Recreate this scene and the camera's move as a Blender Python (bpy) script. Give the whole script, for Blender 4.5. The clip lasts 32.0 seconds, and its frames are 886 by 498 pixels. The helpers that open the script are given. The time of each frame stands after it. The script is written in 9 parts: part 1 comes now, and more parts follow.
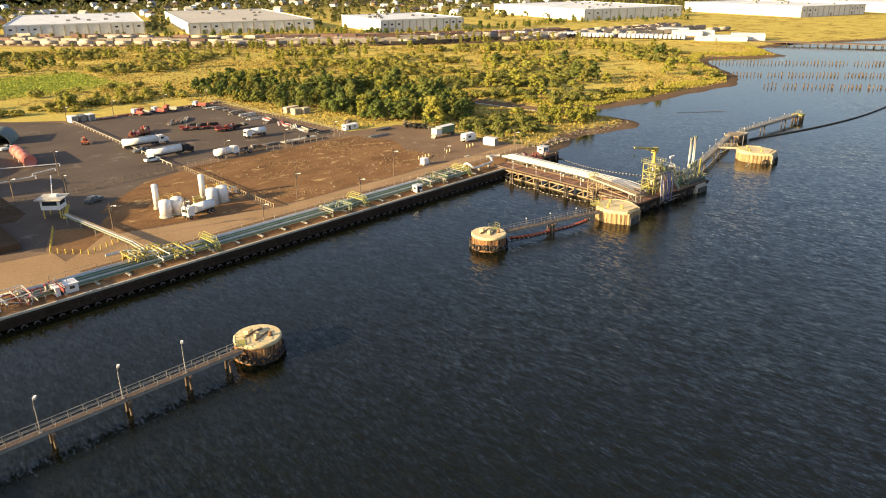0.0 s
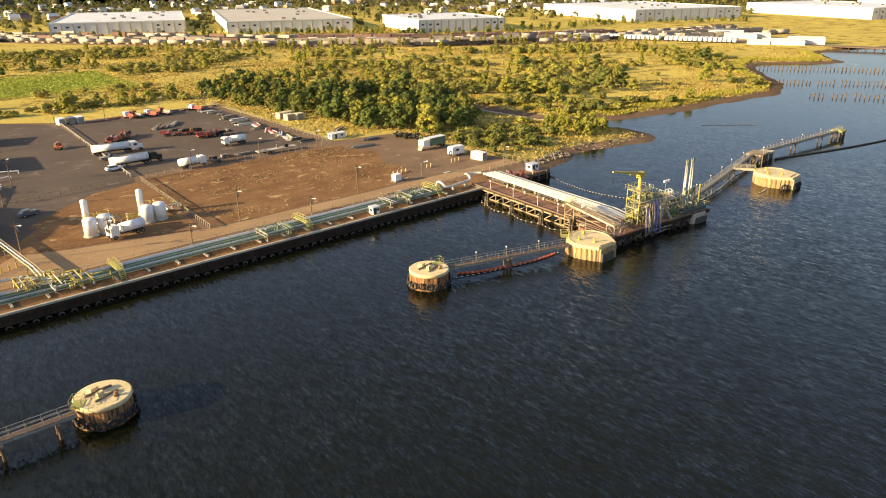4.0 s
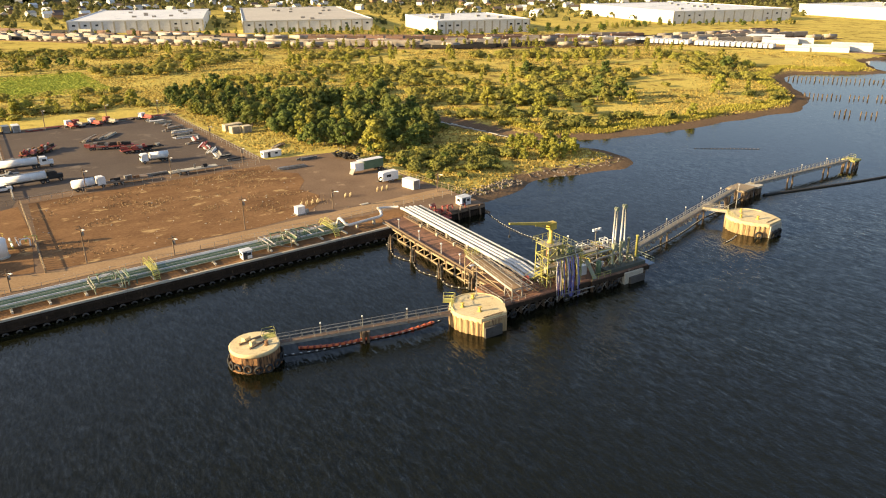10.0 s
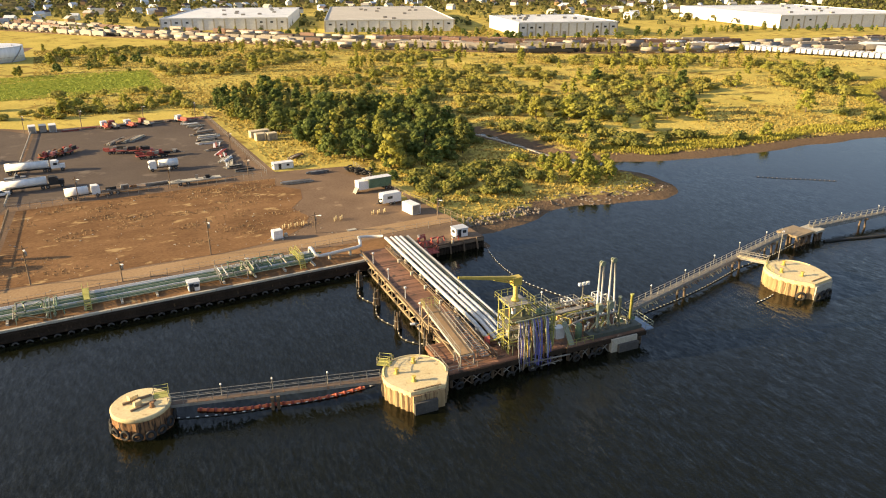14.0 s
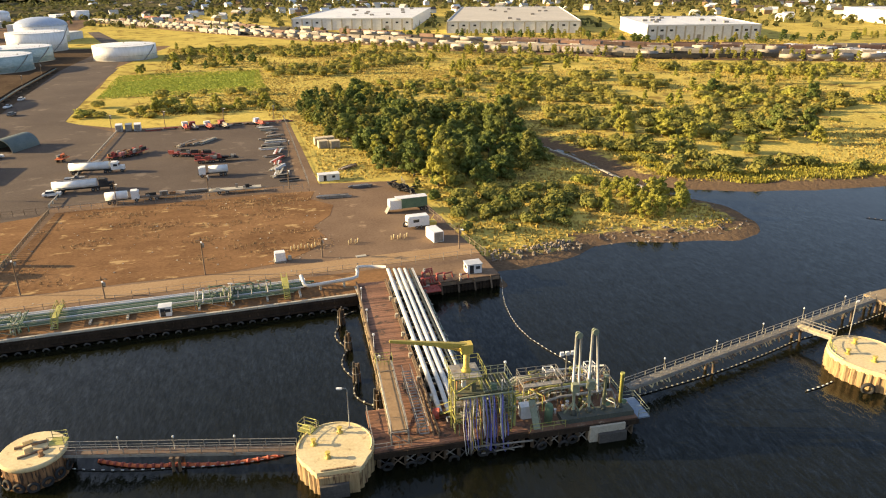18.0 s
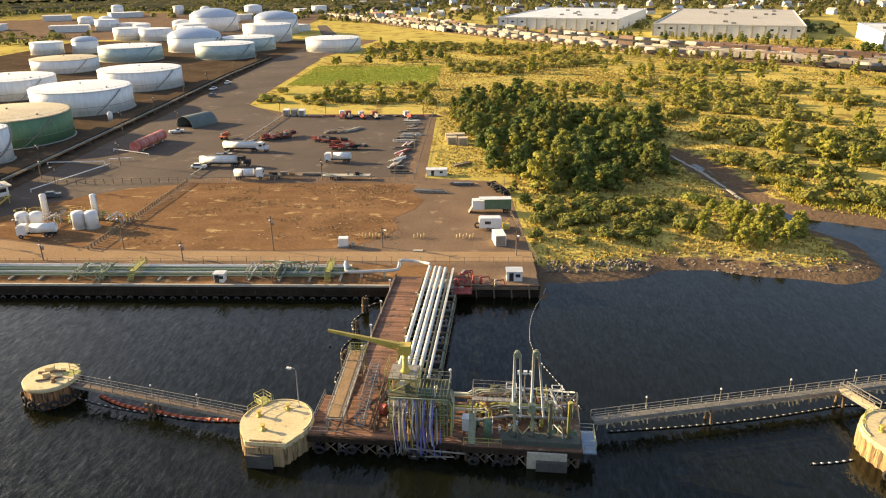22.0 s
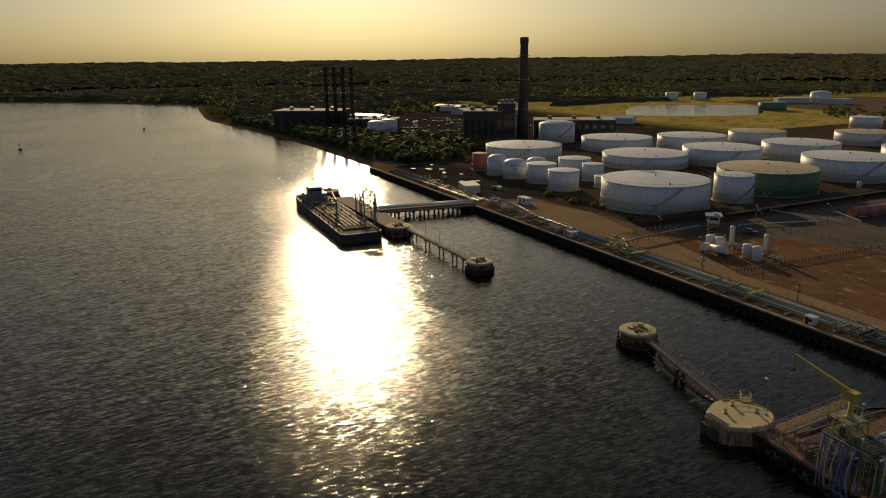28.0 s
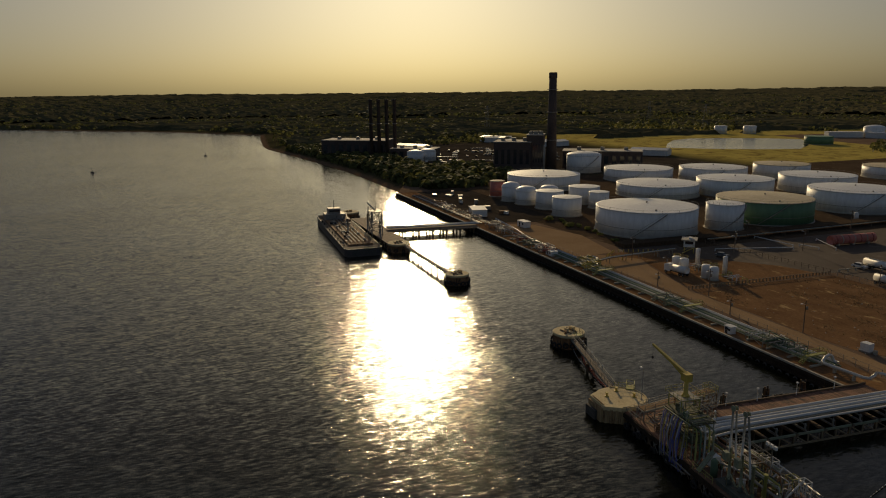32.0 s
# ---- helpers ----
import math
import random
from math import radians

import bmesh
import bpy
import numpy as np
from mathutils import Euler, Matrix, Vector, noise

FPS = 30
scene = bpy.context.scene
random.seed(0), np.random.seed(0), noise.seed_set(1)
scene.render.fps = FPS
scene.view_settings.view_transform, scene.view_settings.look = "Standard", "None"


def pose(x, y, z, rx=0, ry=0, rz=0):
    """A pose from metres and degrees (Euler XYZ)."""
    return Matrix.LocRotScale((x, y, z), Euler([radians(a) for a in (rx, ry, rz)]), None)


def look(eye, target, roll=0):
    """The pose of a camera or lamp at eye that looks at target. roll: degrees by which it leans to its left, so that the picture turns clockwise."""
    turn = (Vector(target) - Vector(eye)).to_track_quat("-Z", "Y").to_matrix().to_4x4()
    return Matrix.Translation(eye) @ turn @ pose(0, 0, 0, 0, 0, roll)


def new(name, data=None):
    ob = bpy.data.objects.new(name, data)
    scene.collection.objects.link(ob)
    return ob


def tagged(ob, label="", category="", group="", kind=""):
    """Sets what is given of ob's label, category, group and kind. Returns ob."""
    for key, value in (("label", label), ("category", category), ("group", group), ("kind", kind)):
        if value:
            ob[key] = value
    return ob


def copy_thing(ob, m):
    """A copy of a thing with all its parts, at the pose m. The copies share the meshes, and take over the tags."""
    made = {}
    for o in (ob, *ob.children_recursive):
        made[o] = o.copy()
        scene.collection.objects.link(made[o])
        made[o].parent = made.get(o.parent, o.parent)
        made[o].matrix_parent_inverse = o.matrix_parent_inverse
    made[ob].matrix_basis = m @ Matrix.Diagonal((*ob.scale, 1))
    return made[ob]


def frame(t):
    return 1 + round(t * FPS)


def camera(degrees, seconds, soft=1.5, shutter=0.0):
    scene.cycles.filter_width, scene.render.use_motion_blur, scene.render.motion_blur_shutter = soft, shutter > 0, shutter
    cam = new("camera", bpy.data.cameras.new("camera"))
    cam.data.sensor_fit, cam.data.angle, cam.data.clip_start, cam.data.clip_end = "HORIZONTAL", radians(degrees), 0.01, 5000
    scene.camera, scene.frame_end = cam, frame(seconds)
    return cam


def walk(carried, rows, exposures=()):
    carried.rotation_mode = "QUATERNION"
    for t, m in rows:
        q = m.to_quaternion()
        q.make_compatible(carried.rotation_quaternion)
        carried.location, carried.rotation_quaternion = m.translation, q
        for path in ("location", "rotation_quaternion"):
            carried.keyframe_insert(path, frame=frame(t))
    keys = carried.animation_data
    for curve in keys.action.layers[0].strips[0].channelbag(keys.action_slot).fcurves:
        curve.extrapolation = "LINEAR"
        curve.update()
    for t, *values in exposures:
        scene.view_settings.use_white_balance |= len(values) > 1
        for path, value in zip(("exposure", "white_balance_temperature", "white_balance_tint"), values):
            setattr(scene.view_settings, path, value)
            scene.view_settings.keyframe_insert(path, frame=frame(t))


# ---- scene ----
# ---- camera ----
cam = camera(64.16, 32.0, soft=1.1)
# seconds, eye x y z, yaw, pitch, roll
PATH = [
    (0, -160.73, -130.04, 60.09, -45.90, -21.37, -0.38),
    (0.5, -156.58, -130.47, 60.02, -45.12, -21.36, -0.40),
    (1, -152.47, -130.86, 59.96, -44.35, -21.36, -0.40),
    (1.5, -148.39, -131.19, 59.91, -43.65, -21.37, -0.40),
    (2, -144.31, -131.49, 59.86, -43.03, -21.39, -0.39),
    (2.5, -140.25, -131.70, 59.79, -42.37, -21.38, -0.39),
    (3, -136.20, -131.85, 59.73, -41.91, -21.38, -0.37),
    (3.5, -132.15, -131.96, 59.69, -41.43, -21.39, -0.35),
    (5.5, -116.28, -131.98, 59.81, -39.22, -21.49, -0.41),
    (6, -112.37, -131.92, 59.83, -38.73, -21.52, -0.36),
    (6.5, -108.48, -131.85, 59.86, -38.31, -21.51, -0.31),
    (7, -104.63, -131.74, 59.88, -37.92, -21.49, -0.38),
    (7.5, -100.79, -131.61, 59.90, -37.54, -21.49, -0.36),
    (8, -96.97, -131.44, 59.94, -37.33, -21.50, -0.38),
    (8.5, -93.14, -131.22, 59.98, -37.27, -21.49, -0.32),
    (9, -89.27, -130.97, 60.04, -37.14, -21.51, -0.23),
    (9.5, -85.35, -130.68, 60.15, -36.83, -21.53, -0.26),
    (10, -81.40, -130.34, 60.26, -36.51, -21.54, -0.21),
    (10.5, -77.44, -129.93, 60.37, -36.16, -21.54, -0.25),
    (11, -73.47, -129.47, 60.47, -35.81, -21.54, -0.27),
    (11.5, -69.49, -128.97, 60.57, -35.25, -21.55, -0.29),
    (12, -65.49, -128.45, 60.67, -34.35, -21.54, -0.19),
    (12.5, -61.52, -127.89, 60.75, -33.05, -21.55, -0.20),
    (13, -57.55, -127.26, 60.81, -31.47, -21.57, -0.15),
    (13.5, -53.54, -126.55, 60.86, -29.90, -21.58, -0.09),
    (14, -49.53, -125.76, 60.90, -28.27, -21.60, -0.07),
    (14.5, -45.54, -124.90, 60.95, -26.43, -21.58, -0.05),
    (16.5, -29.88, -121.00, 61.28, -21.70, -21.69, -0.15),
    (17, -26.04, -120.25, 61.40, -19.94, -21.61, -0.31),
    (17.5, -22.16, -119.66, 61.54, -18.22, -21.68, -0.55),
    (18, -18.28, -119.30, 61.63, -16.46, -21.62, -0.56),
    (18.5, -14.40, -119.19, 61.67, -13.52, -21.60, -0.62),
    (19, -10.49, -119.33, 61.67, -10.25, -21.62, -0.76),
    (19.5, -6.55, -119.68, 61.63, -7.77, -21.52, -0.73),
    (20, -2.58, -120.22, 61.59, -5.45, -21.54, -0.63),
    (20.5, 1.45, -120.91, 61.57, -2.82, -21.53, -0.53),
    (21, 5.56, -121.69, 61.60, -0.40, -21.55, -0.50),
    (21.5, 9.80, -122.58, 61.67, 1.24, -21.54, -0.49),
    (22, 14.15, -123.55, 61.77, 1.73, -21.54, -0.46),
    (22.5, 18.58, -124.60, 61.89, 1.90, -21.56, -0.51),
    (23, 23.02, -125.75, 62.00, 1.91, -21.67, -0.69),
    (23.5, 27.40, -127.05, 62.07, 3.23, -21.62, -0.51),
    (24, 31.69, -128.40, 62.11, 6.02, -21.64, -0.49),
    (24.5, 35.90, -129.71, 62.14, 13.35, -21.73, -0.50),
    (25, 39.99, -130.92, 62.16, 21.73, -21.86, -0.56),
    (25.5, 43.88, -131.96, 62.17, 29.67, -21.98, -0.21),
    (27.5, 57.53, -134.05, 62.25, 56.48, -16.55, -0.41),
    (28, 61.22, -133.64, 62.24, 63.83, -15.13, -0.63),
    (28.5, 65.08, -132.82, 62.22, 70.64, -13.73, -0.73),
    (29, 69.06, -131.66, 62.21, 75.79, -12.60, -0.85),
    (29.5, 73.12, -130.20, 62.21, 76.40, -12.57, -0.88),
    (30, 77.24, -128.50, 62.26, 76.52, -12.55, -0.89),
    (30.5, 81.40, -126.59, 62.36, 76.60, -12.64, -0.73),
    (31, 85.58, -124.53, 62.52, 76.69, -12.57, -0.83),
    (31.5, 89.79, -122.35, 62.71, 75.67, -12.59, -0.72),
    (32, 94.03, -120.11, 62.93, 69.23, -12.60, -0.49),
]


def eye_pose(x, y, z, yaw, pitch, roll):
    return pose(x, y, z, 90 + pitch, 0, yaw) @ pose(0, 0, 0, 0, 0, roll)


walk(cam, [(r[0], eye_pose(*r[1:])) for r in PATH],
     exposures=[(0, 1.34), (20.0, 1.37), (25.0, 1.45), (25.6, 1.25), (27.0, -0.7), (27.5, -0.9), (28.0, -1.0), (29.0, -1.15), (30.0, -1.22), (32.0, -1.27)])

# ---- world and sun ----
SUN_AZ, SUN_EL = 71.5, 15.0   # degrees left of +y, and above the horizon
world = bpy.data.worlds.new("sky")
scene.world = world
world.use_nodes = True
wn = world.node_tree
wn.nodes.clear()
sky = wn.nodes.new("ShaderNodeTexSky")
sky.sky_type = "NISHITA"
sky.sun_disc = False
sky.sun_elevation = radians(SUN_EL)
sky.sun_rotation = radians(-SUN_AZ)
sky.air_density, sky.dust_density, sky.ozone_density = 0.85, 3.0, 1.2
bg = wn.nodes.new("ShaderNodeBackground")
bg.inputs["Strength"].default_value = 0.15
wo = wn.nodes.new("ShaderNodeOutputWorld")
# thin high haze evens the sky out
haze = wn.nodes.new("ShaderNodeGamma")
haze.inputs["Gamma"].default_value = 0.61
wn.links.new(sky.outputs[0], haze.inputs[0])
tint = wn.nodes.new("ShaderNodeHueSaturation")
tint.inputs["Saturation"].default_value = 1.28
tint.inputs["Hue"].default_value = 0.512
tint.inputs["Value"].default_value = 1.08
wn.links.new(haze.outputs[0], tint.inputs["Color"])
wn.links.new(tint.outputs[0], bg.inputs[0])
wn.links.new(bg.outputs[0], wo.inputs[0])

sun_data = bpy.data.lights.new("sun", "SUN")
sun_data.energy, sun_data.angle, sun_data.color = 5.0, radians(0.6), (1.0, 0.755, 0.42)
sun = new("sun", sun_data)
sun_dir = Vector((-math.sin(radians(SUN_AZ)) * math.cos(radians(SUN_EL)), math.cos(radians(SUN_AZ)) * math.cos(radians(SUN_EL)), math.sin(radians(SUN_EL))))
sun.matrix_world = look((0, 0, 300), tuple(Vector((0, 0, 300)) - sun_dir))

# ---- materials ----
MATS = {}


def surface(name, c1, c2, scale=0.3, rough=0.8, metal=0.0, fine=6.0, bump=0.1, stretch=(1, 1, 1), c3=None, spot=0.62, rand=0.0, local=False, spec=0.5):
    """Two-scale noise surface in metres: broad patches c1 to c2, fine grain, optional stains c3."""
    if name in MATS:
        return MATS[name]
    m = bpy.data.materials.new(name)
    m.use_nodes = True
    nt = m.node_tree
    b = nt.nodes["Principled BSDF"]
    b.inputs["Roughness"].default_value = rough
    b.inputs["Metallic"].default_value = metal
    b.inputs["Specular IOR Level"].default_value = spec
    if local:
        co = nt.nodes.new("ShaderNodeTexCoord").outputs["Object"]
    else:
        co = nt.nodes.new("ShaderNodeNewGeometry").outputs["Position"]
    mp = nt.nodes.new("ShaderNodeMapping")
    mp.inputs["Scale"].default_value = stretch
    nt.links.new(co, mp.inputs[0])

    def tex(s, detail):
        n = nt.nodes.new("ShaderNodeTexNoise")
        n.inputs["Scale"].default_value = s
        n.inputs["Detail"].default_value = detail
        n.inputs["Roughness"].default_value = 0.6
        nt.links.new(mp.outputs[0], n.inputs["Vector"])
        return n.outputs["Fac"]

    def ramp(src, a, z):
        r = nt.nodes.new("ShaderNodeMapRange")
        r.inputs["From Min"].default_value, r.inputs["From Max"].default_value = a, z
        nt.links.new(src, r.inputs["Value"])
        return r.outputs[0]

    def mix(f, a, z):
        x = nt.nodes.new("ShaderNodeMix")
        x.data_type = "RGBA"
        for sock, val in ((x.inputs[0], f), (x.inputs[6], a), (x.inputs[7], z)):
            if hasattr(val, "links"):
                nt.links.new(val, sock)
            elif isinstance(val, (int, float)):
                sock.default_value = val
            else:
                sock.default_value = (*val, 1)
        return x.outputs[2]

    broad, grain = tex(scale, 5), tex(fine, 4)
    col = mix(ramp(broad, 0.35, 0.65), c1, c2)
    dark = mix(ramp(grain, 0.25, 0.75), tuple(v * 0.72 for v in c1), tuple(min(1, v * 1.18) for v in c2))
    col = mix(0.45, col, dark)
    if c3:
        col = mix(ramp(tex(scale * 2.7, 6), spot, spot + 0.08), col, c3)
    if rand:
        info = nt.nodes.new("ShaderNodeObjectInfo").outputs["Random"]
        hsv = nt.nodes.new("ShaderNodeHueSaturation")
        nt.links.new(ramp(info, 0, 1), hsv.inputs["Value"])
        hsv.inputs["Value"].links[0].from_node.inputs["To Min"].default_value = 1 - rand
        hsv.inputs["Value"].links[0].from_node.inputs["To Max"].default_value = 1 + rand
        nt.links.new(col, hsv.inputs["Color"])
        col = hsv.outputs[0]
    nt.links.new(col, b.inputs["Base Color"])
    if bump:
        bp = nt.nodes.new("ShaderNodeBump")
        bp.inputs["Strength"].default_value = bump
        bp.inputs["Distance"].default_value = 0.3 / fine
        nt.links.new(grain, bp.inputs["Height"])
        nt.links.new(bp.outputs[0], b.inputs["Normal"])
    MATS[name] = m
    return m


def water_material():
    m = bpy.data.materials.new("river_water")
    m.use_nodes = True
    nt = m.node_tree
    b = nt.nodes["Principled BSDF"]
    b.inputs["Base Color"].default_value = (0.0068, 0.0074, 0.003, 1)
    b.inputs["Specular IOR Level"].default_value = 0.46
    b.inputs["Roughness"].default_value = 0.1
    b.inputs["IOR"].default_value = 1.33
    co = nt.nodes.new("ShaderNodeNewGeometry").outputs["Position"]
    # smooth slicks and wind-ruffled patches
    wind = nt.nodes.new("ShaderNodeTexNoise")
    wind.inputs["Scale"].default_value, wind.inputs["Detail"].default_value = 0.014, 2
    nt.links.new(co, wind.inputs["Vector"])
    ruffle = nt.nodes.new("ShaderNodeMapRange")
    ruffle.inputs["From Min"].default_value, ruffle.inputs["From Max"].default_value = 0.38, 0.66
    ruffle.inputs["To Min"].default_value, ruffle.inputs["To Max"].default_value = 0.6, 1.0
    nt.links.new(wind.outputs["Fac"], ruffle.inputs["Value"])
    # the open reach to the west is rougher than the lee of the jetty
    xyz = nt.nodes.new("ShaderNodeSeparateXYZ")
    nt.links.new(co, xyz.inputs[0])
    reach = nt.nodes.new("ShaderNodeMapRange")
    reach.inputs["From Min"].default_value, reach.inputs["From Max"].default_value = -60.0, 140.0
    reach.inputs["To Min"].default_value, reach.inputs["To Max"].default_value = 0.4, -0.45
    nt.links.new(xyz.outputs[0], reach.inputs["Value"])
    rough_sea = nt.nodes.new("ShaderNodeMath")
    rough_sea.operation = "ADD"
    nt.links.new(ruffle.outputs[0], rough_sea.inputs[0])
    nt.links.new(reach.outputs[0], rough_sea.inputs[1])
    lee = nt.nodes.new("ShaderNodeMapRange")
    lee.inputs["From Min"].default_value, lee.inputs["From Max"].default_value = -62.0, -30.0
    lee.inputs["To Min"].default_value, lee.inputs["To Max"].default_value = 1.0, 0.45
    nt.links.new(xyz.outputs[1], lee.inputs["Value"])
    sheltered = nt.nodes.new("ShaderNodeMath")
    sheltered.operation = "MULTIPLY"
    nt.links.new(rough_sea.outputs[0], sheltered.inputs[0])
    nt.links.new(lee.outputs[0], sheltered.inputs[1])
    # wave slopes of four lengths tilt the surface
    last = None
    for sc, st, rot, slope in ((0.16, (1.5, 0.75, 1), 0.1, 0.05), (0.5, (2.4, 0.6, 1), -0.12, 0.3), (1.2, (2.2, 0.6, 1), 0.15, 0.46), (6.5, (1.4, 0.8, 1), 0.2, 0.62)):
        tu = nt.nodes.new("ShaderNodeMapping")
        tu.inputs["Rotation"].default_value = (0, 0, rot)
        nt.links.new(co, tu.inputs[0])
        mp = nt.nodes.new("ShaderNodeMapping")
        mp.inputs["Scale"].default_value = st
        nt.links.new(tu.outputs[0], mp.inputs[0])
        n = nt.nodes.new("ShaderNodeTexNoise")
        n.inputs["Scale"].default_value, n.inputs["Detail"].default_value = sc, 2
        n.inputs["Distortion"].default_value = 0.15
        nt.links.new(mp.outputs[0], n.inputs["Vector"])
        centred = nt.nodes.new("ShaderNodeVectorMath")
        centred.operation = "SUBTRACT"
        nt.links.new(n.outputs["Color"], centred.inputs[0])
        centred.inputs[1].default_value = (0.5, 0.5, 0.5)
        tilt = nt.nodes.new("ShaderNodeVectorMath")
        tilt.operation = "MULTIPLY"
        nt.links.new(centred.outputs[0], tilt.inputs[0])
        tilt.inputs[1].default_value = (slope, slope, 0)
        if last:
            total = nt.nodes.new("ShaderNodeVectorMath")
            nt.links.new(last, total.inputs[0])
            nt.links.new(tilt.outputs[0], total.inputs[1])
            last = total.outputs[0]
        else:
            last = tilt.outputs[0]
    sized = nt.nodes.new("ShaderNodeVectorMath")
    sized.operation = "SCALE"
    nt.links.new(last, sized.inputs[0])
    nt.links.new(sheltered.outputs[0], sized.inputs["Scale"])
    up = nt.nodes.new("ShaderNodeVectorMath")
    nt.links.new(sized.outputs[0], up.inputs[0])
    up.inputs[1].default_value = (0, 0, 1)
    unit = nt.nodes.new("ShaderNodeVectorMath")
    unit.operation = "NORMALIZE"
    nt.links.new(up.outputs[0], unit.inputs[0])
    last = unit.outputs[0]
    nt.links.new(last, b.inputs["Normal"])
    return m


WATER = water_material()
GRASS = surface("marsh_grass", (0.4, 0.315, 0.08), (0.64, 0.49, 0.125), 0.035, 0.95, fine=0.8, bump=0.9, c3=(0.26, 0.185, 0.055), spot=0.54, spec=0.0)
LAWN = surface("green_lawn", (0.2, 0.26, 0.045), (0.31, 0.35, 0.06), 0.05, 0.95, fine=1.5, bump=0.5, c3=(0.34, 0.3, 0.07), spec=0.0)
GRAVEL = surface("grey_gravel", (0.15, 0.1, 0.066), (0.25, 0.172, 0.112), 0.07, 0.95, fine=2.0, bump=0.3, c3=(0.34, 0.24, 0.15), spec=0.0)
ASPHALT = surface("asphalt", (0.09, 0.068, 0.052), (0.14, 0.107, 0.08), 0.05, 0.9, fine=2.5, bump=0.2, c3=(0.18, 0.14, 0.105), spot=0.6, spec=0.1)
TRACK = surface("sandy_road", (0.3, 0.192, 0.1), (0.4, 0.27, 0.15), 0.08, 0.95, fine=2.0, bump=0.3, spec=0.0)
CONCRETE = surface("weathered_concrete", (0.36, 0.33, 0.26), (0.5, 0.45, 0.35), 0.35, 0.9, fine=3.0, bump=0.15, c3=(0.25, 0.19, 0.12), spot=0.63)
DOLPHIN_TOP = surface("sunlit_concrete_deck", (0.58, 0.45, 0.23), (0.74, 0.6, 0.33), 0.3, 0.92, fine=2.5, bump=0.15, c3=(0.42, 0.29, 0.14), spot=0.6)
RUST_PILE = surface("rusty_sheet_steel", (0.15, 0.066, 0.028), (0.4, 0.21, 0.085), 0.8, 0.9, fine=4.0, bump=0.3, stretch=(1.6, 1.6, 0.18), c3=(0.04, 0.024, 0.014), spot=0.52)
PALE_PILE = surface("rust_streaked_pale_piles", (0.24, 0.135, 0.055), (0.5, 0.36, 0.18), 0.8, 0.9, fine=4.0, bump=0.3, stretch=(1.9, 1.9, 0.15), c3=(0.12, 0.06, 0.028), spot=0.54)
FIELD = surface("weedy_brown_dirt", (0.125, 0.068, 0.035), (0.29, 0.165, 0.08), 0.11, 0.95, fine=1.6, bump=0.6, stretch=(0.7, 1.25, 1), c3=(0.45, 0.3, 0.14), spot=0.6, spec=0.0)
OLDTYRE = surface("weathered_grey_tyre", (0.03, 0.028, 0.025), (0.09, 0.082, 0.07), 0.5, 0.9, fine=3.0, bump=0.2)
PANELDARK = surface("worn_dark_fender_timber", (0.045, 0.042, 0.038), (0.1, 0.092, 0.08), 0.5, 0.9, fine=4.0, bump=0.3, c3=(0.16, 0.14, 0.12), spot=0.64)
DARKWALL = surface("dark_shaded_timber", (0.02, 0.014, 0.009), (0.05, 0.034, 0.022), 0.5, 0.9, fine=4.0, bump=0.4, stretch=(1, 1, 0.3), c3=(0.11, 0.07, 0.04), spot=0.62, spec=0.2)
TIMBER = surface("weathered_timber", (0.12, 0.08, 0.05), (0.23, 0.16, 0.1), 0.6, 0.9, fine=5.0, bump=0.4, stretch=(1, 1, 0.3), rand=0.2)
DECKWOOD = surface("red_brown_decking", (0.15, 0.07, 0.038), (0.3, 0.15, 0.085), 0.28, 0.85, fine=5.0, bump=0.3, stretch=(0.6, 1, 1), c3=(0.07, 0.045, 0.03), spot=0.55, rand=0.4)
PALEWOOD = surface("pale_walkway_planks", (0.24, 0.175, 0.1), (0.36, 0.27, 0.16), 0.6, 0.9, fine=4.0, bump=0.2, rand=0.15)
STEEL = surface("galvanised_steel", (0.2, 0.18, 0.15), (0.38, 0.35, 0.295), 0.8, 0.55, 0.15, fine=6.0, bump=0.1, c3=(0.22, 0.13, 0.07), spot=0.6)
SILVER = surface("insulated_silver_pipe", (0.5, 0.49, 0.45), (0.68, 0.66, 0.61), 0.5, 0.45, 0.15, fine=5.0, bump=0.05, c3=(0.4, 0.35, 0.28), spot=0.64)
GREENPIPE = surface("green_painted_steel", (0.075, 0.13, 0.075), (0.15, 0.215, 0.13), 0.5, 0.7, fine=5.0, bump=0.1, c3=(0.2, 0.14, 0.08), spot=0.64, spec=0.3)
PALEGREEN = surface("pale_green_steel", (0.19, 0.21, 0.13), (0.33, 0.345, 0.23), 0.6, 0.6, fine=5.0, bump=0.1, c3=(0.28, 0.18, 0.09), spot=0.62)
YELLOW = surface("yellow_painted_steel", (0.5, 0.36, 0.06), (0.66, 0.49, 0.1), 0.6, 0.55, fine=5.0, bump=0.1, c3=(0.26, 0.15, 0.06), spot=0.64)
LIME = surface("lime_yellow_steel", (0.27, 0.26, 0.055), (0.45, 0.42, 0.11), 0.6, 0.6, fine=5.0, bump=0.1, c3=(0.26, 0.15, 0.06), spot=0.6)
WHITE = surface("white_paint", (0.7, 0.69, 0.65), (0.82, 0.8, 0.76), 0.3, 0.6, fine=3.0, bump=0.04, c3=(0.6, 0.53, 0.43), spot=0.7)
TANKWHITE = surface("white_tank_plate", (0.78, 0.76, 0.71), (0.86, 0.84, 0.8), 0.12, 0.5, fine=0.8, bump=0.03, stretch=(1, 1, 0.25), c3=(0.66, 0.57, 0.43), spot=0.7)
